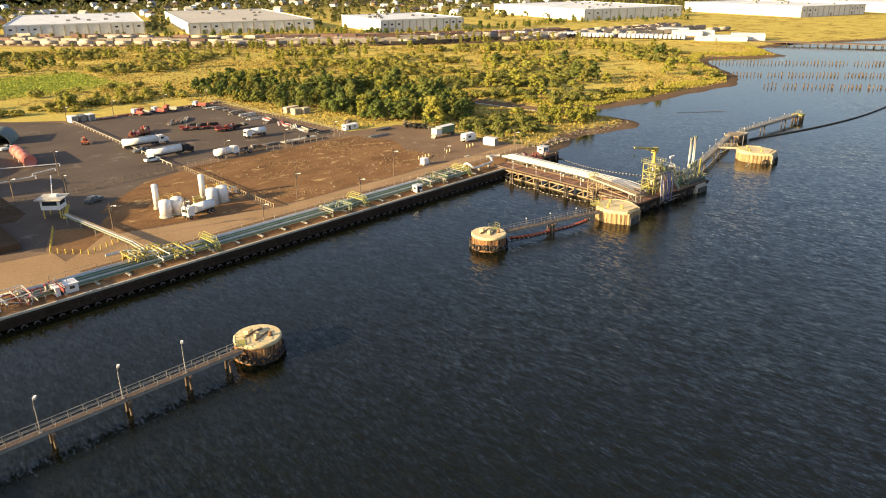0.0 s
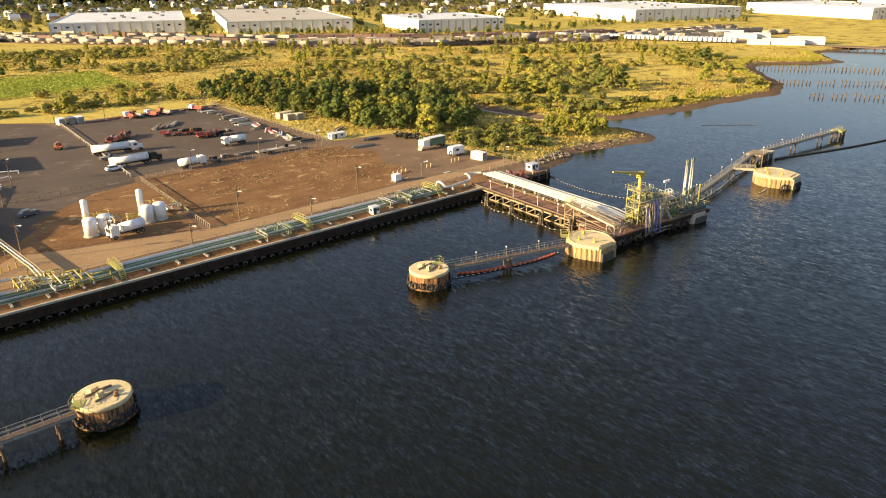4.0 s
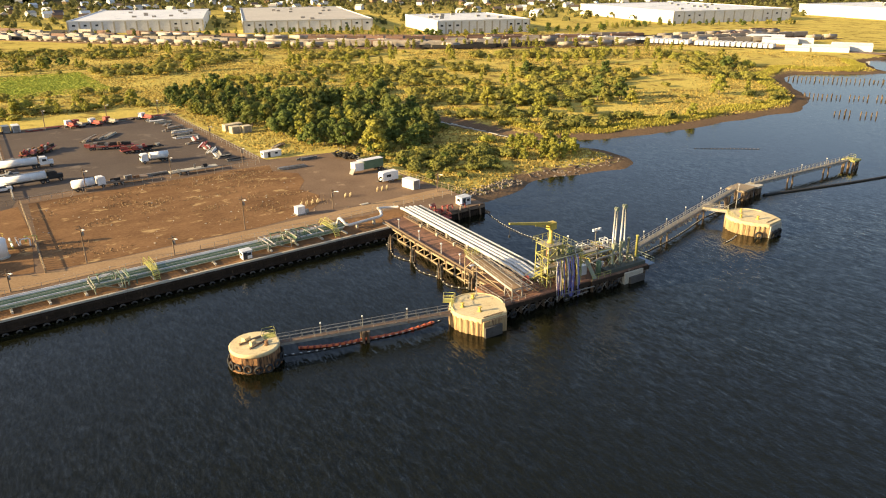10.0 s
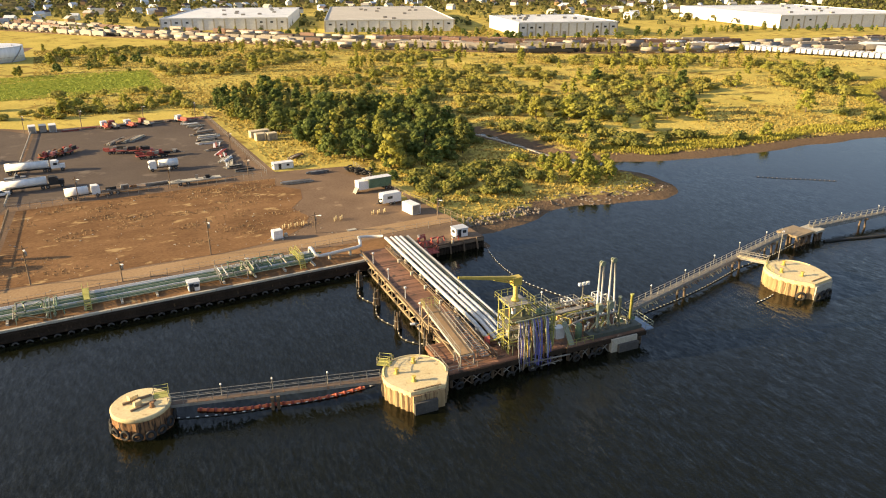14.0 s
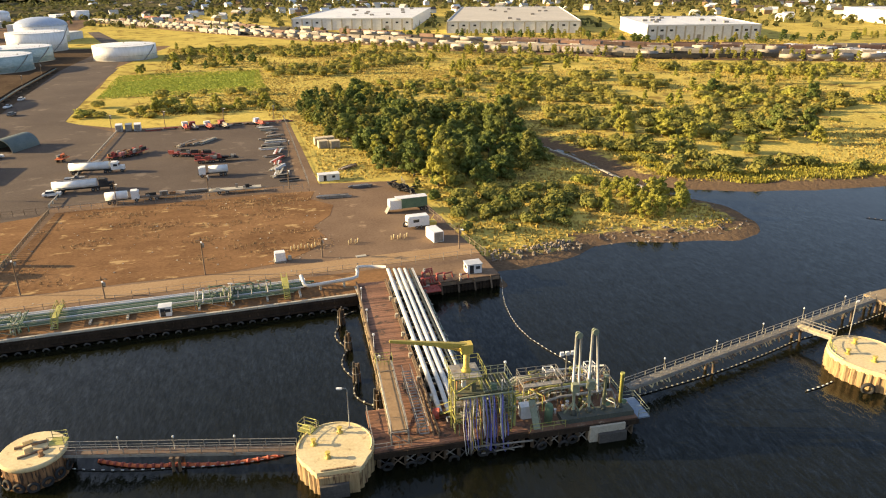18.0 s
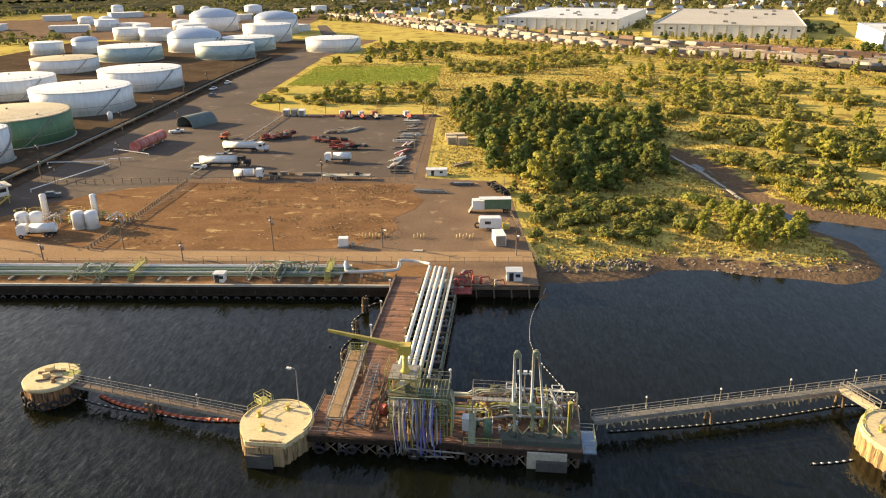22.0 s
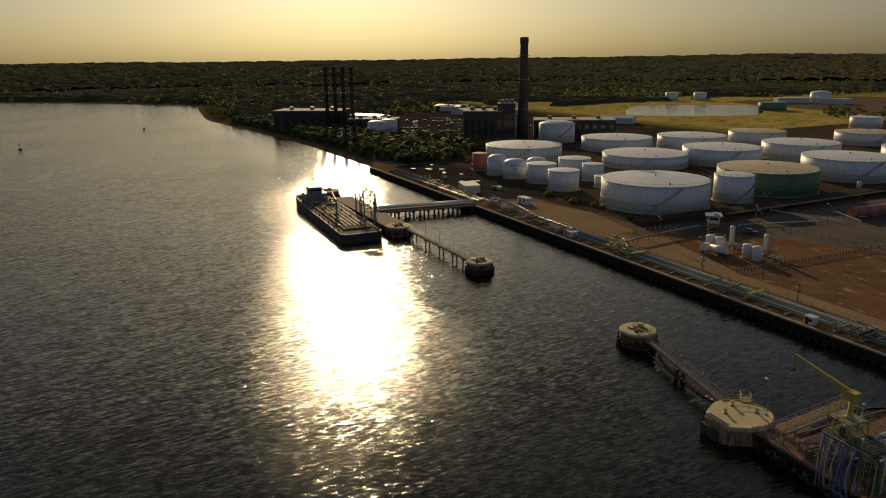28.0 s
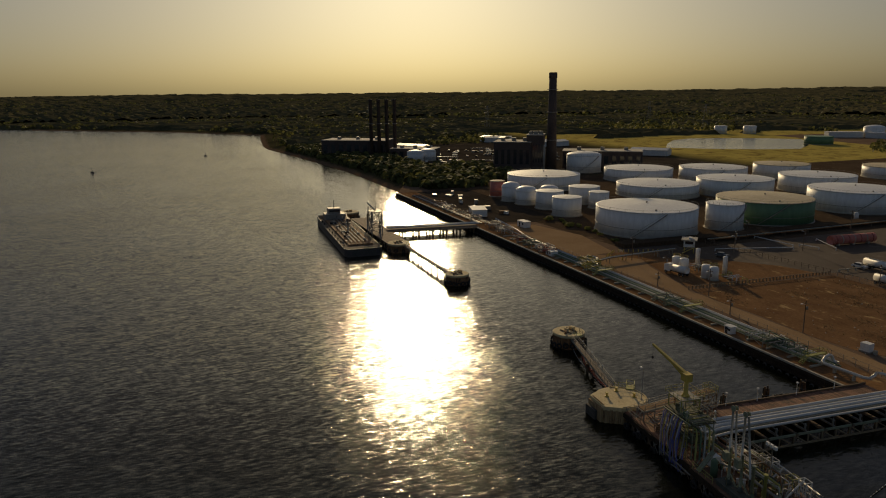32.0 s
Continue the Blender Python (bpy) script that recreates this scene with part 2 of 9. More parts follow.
TANKGREEN = surface("dark_green_tank_plate", (0.1, 0.2, 0.1), (0.14, 0.26, 0.13), 0.12, 0.6, fine=0.8, bump=0.03, stretch=(1, 1, 0.25))
TANKTEAL = surface("faded_teal_tank_plate", (0.3, 0.42, 0.4), (0.5, 0.58, 0.55), 0.2, 0.6, fine=0.8, bump=0.03, stretch=(1, 1, 2.5))
TANKTAN = surface("tan_tank_roof", (0.5, 0.4, 0.24), (0.62, 0.52, 0.34), 0.12, 0.8, fine=0.8, bump=0.05, c3=(0.7, 0.66, 0.58))
DOMEBLUE = surface("blue_grey_dome", (0.42, 0.47, 0.54), (0.52, 0.57, 0.63), 0.2, 0.4, 0.3, fine=1.0, bump=0.03)
RED = surface("red_paint", (0.27, 0.045, 0.03), (0.42, 0.085, 0.055), 0.5, 0.6, fine=4.0, bump=0.1, c3=(0.2, 0.1, 0.07), spot=0.6)
ORANGE = surface("orange_boom_fabric", (0.6, 0.13, 0.04), (0.75, 0.2, 0.07), 0.8, 0.7, fine=4.0, bump=0.1)
PINKRED = surface("faded_red_tank", (0.5, 0.14, 0.1), (0.62, 0.22, 0.17), 0.4, 0.6, fine=3.0, bump=0.1, c3=(0.65, 0.45, 0.4))
BLACK = surface("black_rubber", (0.015, 0.014, 0.013), (0.035, 0.033, 0.03), 1.0, 0.85, fine=6.0, bump=0.2)
BLUE = surface("blue_violet_hose", (0.12, 0.13, 0.4), (0.2, 0.2, 0.55), 0.8, 0.5, fine=5.0, bump=0.1)
GLASS = surface("dark_window_glass", (0.02, 0.025, 0.03), (0.04, 0.045, 0.05), 0.5, 0.08, fine=2.0, bump=0.0)


def foliage(name, dark, light, warm, through_light=0.35):
    """Leaves that differ from clump to clump and from plant to plant."""
    m = bpy.data.materials.new(name)
    m.use_nodes = True
    nt = m.node_tree
    b = nt.nodes["Principled BSDF"]
    b.inputs["Roughness"].default_value = 0.75
    b.inputs["Specular IOR Level"].default_value = 0.15
    isl = nt.nodes.new("ShaderNodeNewGeometry").outputs["Random Per Island"]
    one = nt.nodes.new("ShaderNodeObjectInfo").outputs["Random"]
    a = nt.nodes.new("ShaderNodeMix")
    a.data_type = "RGBA"
    nt.links.new(isl, a.inputs[0])
    a.inputs[6].default_value, a.inputs[7].default_value = (*dark, 1), (*light, 1)
    c = nt.nodes.new("ShaderNodeMix")
    c.data_type = "RGBA"
    r = nt.nodes.new("ShaderNodeMapRange")
    r.inputs["From Min"].default_value, r.inputs["To Max"].default_value = 0.35, 0.75
    nt.links.new(one, r.inputs["Value"])
    nt.links.new(r.outputs[0], c.inputs[0])
    nt.links.new(a.outputs[2], c.inputs[6])
    c.inputs[7].default_value = (*warm, 1)
    nt.links.new(c.outputs[2], b.inputs["Base Color"])
    # thin leaves let some sunlight through
    tr = nt.nodes.new("ShaderNodeBsdfTranslucent")
    nt.links.new(c.outputs[2], tr.inputs[0])
    ms = nt.nodes.new("ShaderNodeMixShader")
    ms.inputs[0].default_value = through_light
    nt.links.new(b.outputs[0], ms.inputs[1])
    nt.links.new(tr.outputs[0], ms.inputs[2])
    nt.links.new(ms.outputs[0], nt.nodes["Material Output"].inputs[0])
    return m


LEAF = foliage("dark_green_leaves", (0.068, 0.1, 0.026), (0.19, 0.225, 0.055), (0.22, 0.23, 0.055), 0.3)
LEAFY = foliage("yellow_green_leaves", (0.21, 0.22, 0.04), (0.42, 0.4, 0.075), (0.4, 0.36, 0.07), 0.35)
SHRUB = foliage("olive_shrub_leaves", (0.1, 0.115, 0.03), (0.27, 0.26, 0.06), (0.33, 0.29, 0.065), 0.32)
FARLEAF = foliage("far_woodland_leaves", (0.07, 0.08, 0.028), (0.2, 0.2, 0.065), (0.19, 0.175, 0.055), 0.42)
TUFT = foliage("yellow_marsh_tufts", (0.26, 0.2, 0.055), (0.44, 0.33, 0.09), (0.38, 0.29, 0.075), 0.2)
STRAW = foliage("dry_straw", (0.2, 0.13, 0.065), (0.34, 0.23, 0.12), (0.28, 0.19, 0.1), 0.2)
REED = foliage("bright_shore_reeds", (0.3, 0.27, 0.05), (0.5, 0.44, 0.085), (0.42, 0.37, 0.065), 0.4)
CANOPY = surface("dense_forest_canopy", (0.07, 0.064, 0.032), (0.14, 0.12, 0.062), 0.02, 0.95, fine=0.15, bump=0.0, spec=0.0)
BLACKTOP = surface("dark_industrial_ground", (0.035, 0.029, 0.022), (0.085, 0.068, 0.05), 0.03, 0.9, fine=0.4, bump=0.2, c3=(0.14, 0.11, 0.075), spot=0.62, spec=0.0)
TANKEARTH = surface("dark_brown_earth", (0.065, 0.045, 0.029), (0.125, 0.088, 0.056), 0.05, 0.95, fine=0.9, bump=0.3, c3=(0.17, 0.12, 0.075), spot=0.6, spec=0.0)
BARK = surface("grey_brown_bark", (0.07, 0.05, 0.035), (0.13, 0.1, 0.07), 0.8, 0.95, fine=6.0, bump=0.4)
ROOFGREY = surface("grey_flat_roof", (0.42, 0.38, 0.31), (0.52, 0.47, 0.39), 0.03, 0.9, fine=0.5, bump=0.05, c3=(0.62, 0.58, 0.5))
ROOFWHITE = surface("white_flat_roof", (0.6, 0.6, 0.58), (0.76, 0.75, 0.73), 0.03, 0.7, fine=0.5, bump=0.03, c3=(0.46, 0.48, 0.5), spot=0.58)
WALLPALE = surface("pale_panel_wall", (0.62, 0.62, 0.6), (0.72, 0.71, 0.68), 0.05, 0.8, fine=0.6, bump=0.05)
BRICKDARK = surface("dark_plant_brick", (0.07, 0.05, 0.045), (0.12, 0.09, 0.075), 0.1, 0.9, fine=1.0, bump=0.1)
BROWNCAR = surface("freight_car_paint", (0.12, 0.07, 0.05), (0.22, 0.13, 0.09), 0.1, 0.8, fine=1.0, bump=0.05, rand=0.5)
ROCK = surface("grey_rubble", (0.13, 0.1, 0.075), (0.3, 0.25, 0.19), 0.7, 0.95, fine=3.0, bump=0.4, rand=0.4)
CARGREY = surface("grey_car_paint", (0.1, 0.11, 0.12), (0.16, 0.17, 0.18), 0.5, 0.3, 0.2, fine=3.0, bump=0.0)


# ---- mesh helpers ----
class Geo:
    """Collects vertices and faces of one mesh."""

    def __init__(self):
        self.v, self.f, self.s = [], [], []

    def add(self, verts, faces, smooth=False):
        n = len(self.v)
        self.v.extend(verts)
        self.f.extend([tuple(i + n for i in f) for f in faces])
        self.s.extend([smooth] * len(faces))
        return self

    def box(self, x, y, z, sx, sy, sz, turn=0.0, tilt=0.0):
        """A box centred on x, y standing on z."""
        r = Euler((0, radians(tilt), radians(turn))).to_matrix()
        vs = []
        for dz in (0, sz):
            for dx, dy in ((-1, -1), (1, -1), (1, 1), (-1, 1)):
                p = r @ Vector((dx * sx / 2, dy * sy / 2, dz))
                vs.append((x + p.x, y + p.y, z + p.z))
        return self.add(vs, [(3, 2, 1, 0), (4, 5, 6, 7), (0, 1, 5, 4), (1, 2, 6, 5), (2, 3, 7, 6), (3, 0, 4, 7)])

    def tube(self, pts, r, n=8, caps=True, r2=None):
        """A round bar along a line of points."""
        pts = [Vector(p) for p in pts]
        rings, prev = [], None
        for i, p in enumerate(pts):
            d = (pts[min(i + 1, len(pts) - 1)] - pts[max(i - 1, 0)]).normalized()
            up = Vector((0, 0, 1)) if abs(d.z) < 0.95 else Vector((1, 0, 0))
            a = d.cross(up).normalized()
            b = a.cross(d)
            rad = r if r2 is None else r + (r2 - r) * i / (len(pts) - 1)
            rings.append([tuple(p + (a * math.cos(2 * math.pi * k / n) + b * math.sin(2 * math.pi * k / n)) * rad) for k in range(n)])
        base = len(self.v)
        self.add([q for ring in rings for q in ring],
                 [(i * n + k, i * n + (k + 1) % n, (i + 1) * n + (k + 1) % n, (i + 1) * n + k) for i in range(len(rings) - 1) for k in range(n)], True)
        if caps:
            self.f.append(tuple(base + k for k in range(n)))
            self.f.append(tuple(base + (len(rings) - 1) * n + k for k in reversed(range(n))))
            self.s += [False, False]
        return self

    def bar(self, a, b, w, h=None):
        """A square bar from a to b."""
        a, b = Vector(a), Vector(b)
        d = (b - a).normalized()
        up = Vector((0, 0, 1)) if abs(d.z) < 0.95 else Vector((1, 0, 0))
        s = d.cross(up).normalized()
        t = s.cross(d)
        h = h or w
        vs = [tuple(p + s * i * w / 2 + t * j * h / 2) for p in (a, b) for i, j in ((-1, -1), (1, -1), (1, 1), (-1, 1))]
        return self.add(vs, [(3, 2, 1, 0), (4, 5, 6, 7), (0, 1, 5, 4), (1, 2, 6, 5), (2, 3, 7, 6), (3, 0, 4, 7)])

    def lathe(self, x, y, prof, n=24, smooth=True):
        """A body of revolution: prof is a list of radius and height."""
        m = len(prof)
        vs = [(x + r * math.cos(2 * math.pi * k / n), y + r * math.sin(2 * math.pi * k / n), z) for r, z in prof for k in range(n)]
        fs = [(i * n + k, i * n + (k + 1) % n, (i + 1) * n + (k + 1) % n, (i + 1) * n + k) for i in range(m - 1) for k in range(n)]
        base = len(self.v)
        self.add(vs, fs, smooth)
        self.f.append(tuple(base + k for k in reversed(range(n))))
        self.f.append(tuple(base + (m - 1) * n + k for k in range(n)))
        self.s += [False, False]
        return self

    def prism(self, poly, z0, z1):
        """A slab with the outline poly."""
        n = len(poly)
        area = sum(poly[i][0] * poly[(i + 1) % n][1] - poly[(i + 1) % n][0] * poly[i][1] for i in range(n))
        if area < 0:
            poly = poly[::-1]
        vs = [(p[0], p[1], z0) for p in poly] + [(p[0], p[1], z1) for p in poly]
        return self.add(vs, [tuple(reversed(range(n))), tuple(range(n, 2 * n))] + [(i, (i + 1) % n, n + (i + 1) % n, n + i) for i in range(n)])

    def capsule(self, a, b, r, n=14, dish=0.5):
        """A tank drum from a to b with dished ends."""
        a, b = Vector(a), Vector(b)
        d = (b - a).normalized()
        pts, rad = [], []
        for k in range(4):
            u = k / 3 * math.pi / 2
            pts.append(a + d * dish * r * (1 - math.sin(u))), rad.append(max(r * math.sin(u) ** 0.6, 0.02) if k else 0.02)
        for k in reversed(range(4)):
            u = k / 3 * math.pi / 2
            pts.append(b - d * dish * r * (1 - math.sin(u))), rad.append(max(r * math.sin(u) ** 0.6, 0.02) if k else 0.02)
        up = Vector((0, 0, 1)) if abs(d.z) < 0.95 else Vector((1, 0, 0))
        s = d.cross(up).normalized()
        t = s.cross(d)
        vs = [tuple(p + (s * math.cos(2 * math.pi * k / n) + t * math.sin(2 * math.pi * k / n)) * q) for p, q in zip(pts, rad) for k in range(n)]
        return self.add(vs, [(i * n + k, i * n + (k + 1) % n, (i + 1) * n + (k + 1) % n, (i + 1) * n + k) for i in range(len(pts) - 1) for k in range(n)], True)

    def mesh(self, name, mat):
        me = bpy.data.meshes.new(name)
        me.from_pydata(self.v, [], self.f)
        me.polygons.foreach_set("use_smooth", self.s)
        me.materials.append(mat)
        me.update()
        return me


def thing(name, label, category, at=(0, 0, 0), turn=0.0, group="", kind=""):
    ob = new(name)
    ob.empty_display_size = 0.3
    ob.matrix_basis = pose(*at, 0, 0, turn)
    return tagged(ob, label, category, group, kind)


def part(name, geo, material, parent, label=""):
    ob = new(name, geo if isinstance(geo, bpy.types.Mesh) else geo.mesh(name, material))
    ob.parent = parent
    return tagged(ob, label)


def setting(name, geo, material, label, category="ground"):
    return tagged(new(name, geo if isinstance(geo, bpy.types.Mesh) else geo.mesh(name, material)), label, category, kind="structure")


def single(name, geo, material, label, category, at=(0, 0, 0), turn=0.0, group="", kind=""):
    ob = new(name, geo if isinstance(geo, bpy.types.Mesh) else geo.mesh(name, material))
    ob.matrix_basis = pose(*at, 0, 0, turn)
    return tagged(ob, label, category, group, kind)

# ---- ground, river ----
WZ = 2.75   # water level
SHORE_W = [(-4900, -4900), (-2600, -2200), (-1455, -630), (-1315, -355), (-1120, -126), (-960, 2), (-880, -8), (-710, -24), (-580, -8), (-442, 6), (-301, 9), (-300, 0.8)]
SHORE_E = [(28.8, 0.8), (28.8, 9), (44, 10), (57, 15.5), (68, 15.5), (81, 12), (90, 9.5), (97, 11), (101, 18), (101, 31), (96, 42), (92, 52), (90.5, 64), (89, 84), (84, 110), (87, 113), (92.5, 94), (95, 77), (94, 62), (102, 48), (124, 39), (150, 33), (185, 31), (228, 26), (259, 39), (312, 83), (338, 88), (366, 63), (384, 56), (398, 70), (430, 92), (470, 85), (560, 40), (700, -10), (1400, -150), (4900, -900)]
LAND = np.array(SHORE_W + SHORE_E + [(4900, 4900), (-4900, 4900)], float)


def shore_distance(x, y):
    """Distance to the shoreline, positive on land."""
    d2, inside = np.full(x.shape, 1e12), np.zeros(x.shape, bool)
    n = len(LAND)
    for i in range(n):
        (ax, ay), (bx, by) = LAND[i], LAND[(i + 1) % n]
        ex, ey = bx - ax, by - ay
        u = np.clip(((x - ax) * ex + (y - ay) * ey) / (ex * ex + ey * ey), 0, 1)
        d2 = np.minimum(d2, (x - ax - u * ex) ** 2 + (y - ay - u * ey) ** 2)
        if ay != by:
            inside ^= ((ay > y) != (by > y)) & (x < (bx - ax) * (y - ay) / (by - ay) + ax)
    return np.where(inside, 1, -1) * np.sqrt(d2)


def wave(x, y, k):
    return np.sin(x * k + 1.3 * np.sin(y * k * 0.7)) * np.cos(y * k * 1.1 + 0.8 * np.sin(x * k * 0.6))


def ground_height(x, y):
    d = shore_distance(x, y)
    d = d + np.where((x > 34) & (x < 700), wave(x, y, 0.21) * 1.1, 0)
    level = np.where(x > 100, np.clip(4.2 + (y - 40) * 0.02, 4.2, 5.0), 5.0)
    u = np.clip((d + 1) / 17, 0, 1)
    soft = 2.95 + (level - 2.95) * u ** 0.8
    z = np.where(d > -1, soft, np.maximum(2.95 + (d + 1) * 0.25, -3))
    quay = (x > -300.5) & (x < 28.3) & (y < 20)
    z = np.where(quay, np.where(y > 0.7, 5.0, -3.0), z)
    r = np.hypot(x, y)
    az = np.degrees(np.arctan2(y, -x))
    rise = np.where(az > 100, 40.0, 44 + np.clip((az - 20) * 0.3, 0, 9))
    hill = np.clip((r - 1500) / 3100, 0, 1) ** 1.3 * rise * (0.9 + 0.1 * wave(x, y, 0.0023))
    return z + np.where(d > 30, hill + np.where(r > 1000, 0.8 * wave(x, y, 0.02), 0), 0)


def steps(*runs):
    out = []
    for a, b, s in runs:
        out += list(np.arange(a, b, s))
    return np.array(out + [runs[-1][1]], float)


gx = steps((-4900, -1300, 200), (-1300, -340, 20), (-340, -300, 4), (-300, -299, 1), (-299, 29, 4), (29, 130, 2), (130, 440, 6), (440, 800, 30), (800, 4900, 200))
gy = steps((-4900, -700, 300), (-700, -20, 20), (-20, 0, 5), (0, 0.4, 0.4), (0.4, 3, 0.8), (3, 60, 2), (60, 140, 4), (140, 320, 10), (320, 900, 20), (900, 4900, 160))
X, Y = np.meshgrid(gx, gy)
Z = ground_height(X, Y)
nx, ny = len(gx), len(gy)
me = bpy.data.meshes.new("ground")
idx = (np.arange(ny - 1)[:, None] * nx + np.arange(nx - 1)[None, :]).ravel()
quads = np.stack([idx, idx + 1, idx + nx + 1, idx + nx], 1)
zz = Z.ravel()
quads = quads[(zz[quads] > -2.9).any(1)]
me.from_pydata(np.stack([X.ravel(), Y.ravel(), zz], 1).tolist(), [], quads.tolist())
me.polygons.foreach_set("use_smooth", [True] * len(me.polygons))


def shoreline_material():
    """Marsh grass that gives way to mud and gravel towards the tide line."""
    m = GRASS.copy()
    m.name = "marsh_grass_to_mud"
    nt = m.node_tree
    b = nt.nodes["Principled BSDF"]
    src = b.inputs["Base Color"].links[0].from_socket
    g = nt.nodes.new("ShaderNodeNewGeometry")
    sep = nt.nodes.new("ShaderNodeSeparateXYZ")
    nt.links.new(g.outputs["Position"], sep.inputs[0])
    n = nt.nodes.new("ShaderNodeTexNoise")
    n.inputs["Scale"].default_value, n.inputs["Detail"].default_value = 0.35, 5
    nt.links.new(g.outputs["Position"], n.inputs["Vector"])
    add = nt.nodes.new("ShaderNodeMath")
    add.operation = "MULTIPLY_ADD"
    nt.links.new(n.outputs["Fac"], add.inputs[0])
    add.inputs[1].default_value = 1.8
    nt.links.new(sep.outputs[2], add.inputs[2])
    r = nt.nodes.new("ShaderNodeMapRange")
    r.inputs["From Min"].default_value, r.inputs["From Max"].default_value = 4.5, 4.8
    nt.links.new(add.outputs[0], r.inputs["Value"])
    mud = nt.nodes.new("ShaderNodeMix")
    mud.data_type = "RGBA"
    n2 = nt.nodes.new("ShaderNodeTexNoise")
    n2.inputs["Scale"].default_value, n2.inputs["Detail"].default_value = 1.6, 6
    nt.links.new(g.outputs["Position"], n2.inputs["Vector"])
    nt.links.new(n2.outputs["Fac"], mud.inputs[0])
    mud.inputs[6].default_value, mud.inputs[7].default_value = (0.07, 0.045, 0.028, 1), (0.26, 0.175, 0.105, 1)
    # woodland and old industrial floor: far from the terminal, and west of it
    far = nt.nodes.new("ShaderNodeVectorMath")
    far.operation = "LENGTH"
    nt.links.new(g.outputs["Position"], far.inputs[0])
    fr = nt.nodes.new("ShaderNodeMapRange")
    fr.inputs["From Min"].default_value, fr.inputs["From Max"].default_value = 900, 1300
    nt.links.new(far.outputs["Value"], fr.inputs["Value"])
    we = nt.nodes.new("ShaderNodeMapRange")
    we.inputs["From Min"].default_value, we.inputs["From Max"].default_value = -300, -330
    nt.links.new(sep.outputs[0], we.inputs["Value"])
    wy = nt.nodes.new("ShaderNodeMapRange")
    wy.inputs["From Min"].default_value, wy.inputs["From Max"].default_value = 330, 290
    nt.links.new(sep.outputs[1], wy.inputs["Value"])
    wm_ = nt.nodes.new("ShaderNodeMath")
    wm_.operation = "MULTIPLY"
    nt.links.new(we.outputs[0], wm_.inputs[0])
    nt.links.new(wy.outputs[0], wm_.inputs[1])
    mx = nt.nodes.new("ShaderNodeMath")
    mx.operation = "MAXIMUM"
    nt.links.new(fr.outputs[0], mx.inputs[0])
    nt.links.new(wm_.outputs[0], mx.inputs[1])
    floor = nt.nodes.new("ShaderNodeMix")
    floor.data_type = "RGBA"
    n3 = nt.nodes.new("ShaderNodeTexNoise")
    n3.inputs["Scale"].default_value, n3.inputs["Detail"].default_value = 0.02, 6
    nt.links.new(g.outputs["Position"], n3.inputs["Vector"])
    nt.links.new(n3.outputs["Fac"], floor.inputs[0])
    floor.inputs[6].default_value, floor.inputs[7].default_value = (0.035, 0.034, 0.016, 1), (0.12, 0.1, 0.05, 1)
    zone = nt.nodes.new("ShaderNodeMix")
    zone.data_type = "RGBA"
    nt.links.new(mx.outputs[0], zone.inputs[0])
    nt.links.new(src, zone.inputs[6])
    nt.links.new(floor.outputs[2], zone.inputs[7])
    src = zone.outputs[2]
    mix = nt.nodes.new("ShaderNodeMix")
    mix.data_type = "RGBA"
    nt.links.new(r.outputs[0], mix.inputs[0])
    nt.links.new(mud.outputs[2], mix.inputs[6])
    nt.links.new(src, mix.inputs[7])
    nt.links.new(mix.outputs[2], b.inputs["Base Color"])
    return m


me.materials.append(shoreline_material())
tagged(new("ground", me), "yellow-green marsh and grassland running to a muddy shore", "ground", kind="structure")
wg = Geo()
wg.add([(-4950, -4950, WZ), (4950, -4950, WZ), (4950, 4950, WZ), (-4950, 4950, WZ)], [(0, 1, 2, 3)])
setting("water", wg, WATER, "dark rippled river water with sun glitter", "water")


def slab(name, poly, top, mat, label, category="ground"):
    return setting(name, Geo().prism(poly, top - 0.3, top), mat, label, category)


slab("yard_ground", [(-299, 1), (29.0, 1), (29.0, 10), (28.6, 20), (27, 60), (24, 73), (3, 77), (3, 176), (-58, 176), (-86, 199), (-84, 300), (-86, 380), (-60, 520), (-329, 520), (-329, 14)], 5.02, GRAVEL, "compacted grey-brown gravel yard of the terminal")
slab("tank_farm_ground", [(-329, 20), (-126, 34), (-128, 120), (-116, 380), (-100, 515), (-328, 515)], 5.04, TANKEARTH, "dark brown earth round the storage tanks")
slab("dirt_field", [(-68, 20), (-55, 18.9), (-40, 19.4), (-24, 18.8), (-12, 20.5), (-5, 26), (-1, 33), (-3, 41), (2, 48), (4, 56), (-1, 63), (1, 70), (-12, 71.6), (-30, 71), (-48, 72), (-64, 71.4)], 5.05, FIELD, "bare brown dirt field with dry weeds")
slab("process_yard", [(-108, 30), (-96, 27), (-70, 20.5), (-67, 45), (-66.5, 70), (-80, 66), (-92, 56), (-103, 44)], 5.058, FIELD, "orange-brown earth round the process tanks")
slab("quay_strip", [(-298, 1.1), (12, 1.1), (12, 11.2), (-298, 11.2)], 5.05, FIELD, "brown earth strip under the quay pipelines")
slab("parking_lot", [(-66, 77), (-3, 78), (0, 168), (-60, 171)], 5.06, ASPHALT, "dark asphalt truck lot", "road")
slab("terminal_road", [(-124, 58), (-98, 46), (-74, 50), (-66, 76), (-62, 172), (-84, 200), (-86, 300), (-84, 378), (-118, 376), (-124, 180)], 5.045, ASPHALT, "worn dark asphalt terminal road", "road")
slab("quay_road", [(-128, 12.2), (-60, 12.8), (29, 13), (29, 18.6), (-30, 18.2), (-66, 18.6), (-96, 26), (-106, 30), (-112, 24)], 5.08, TRACK, "pale sandy road beside the quay", "road")
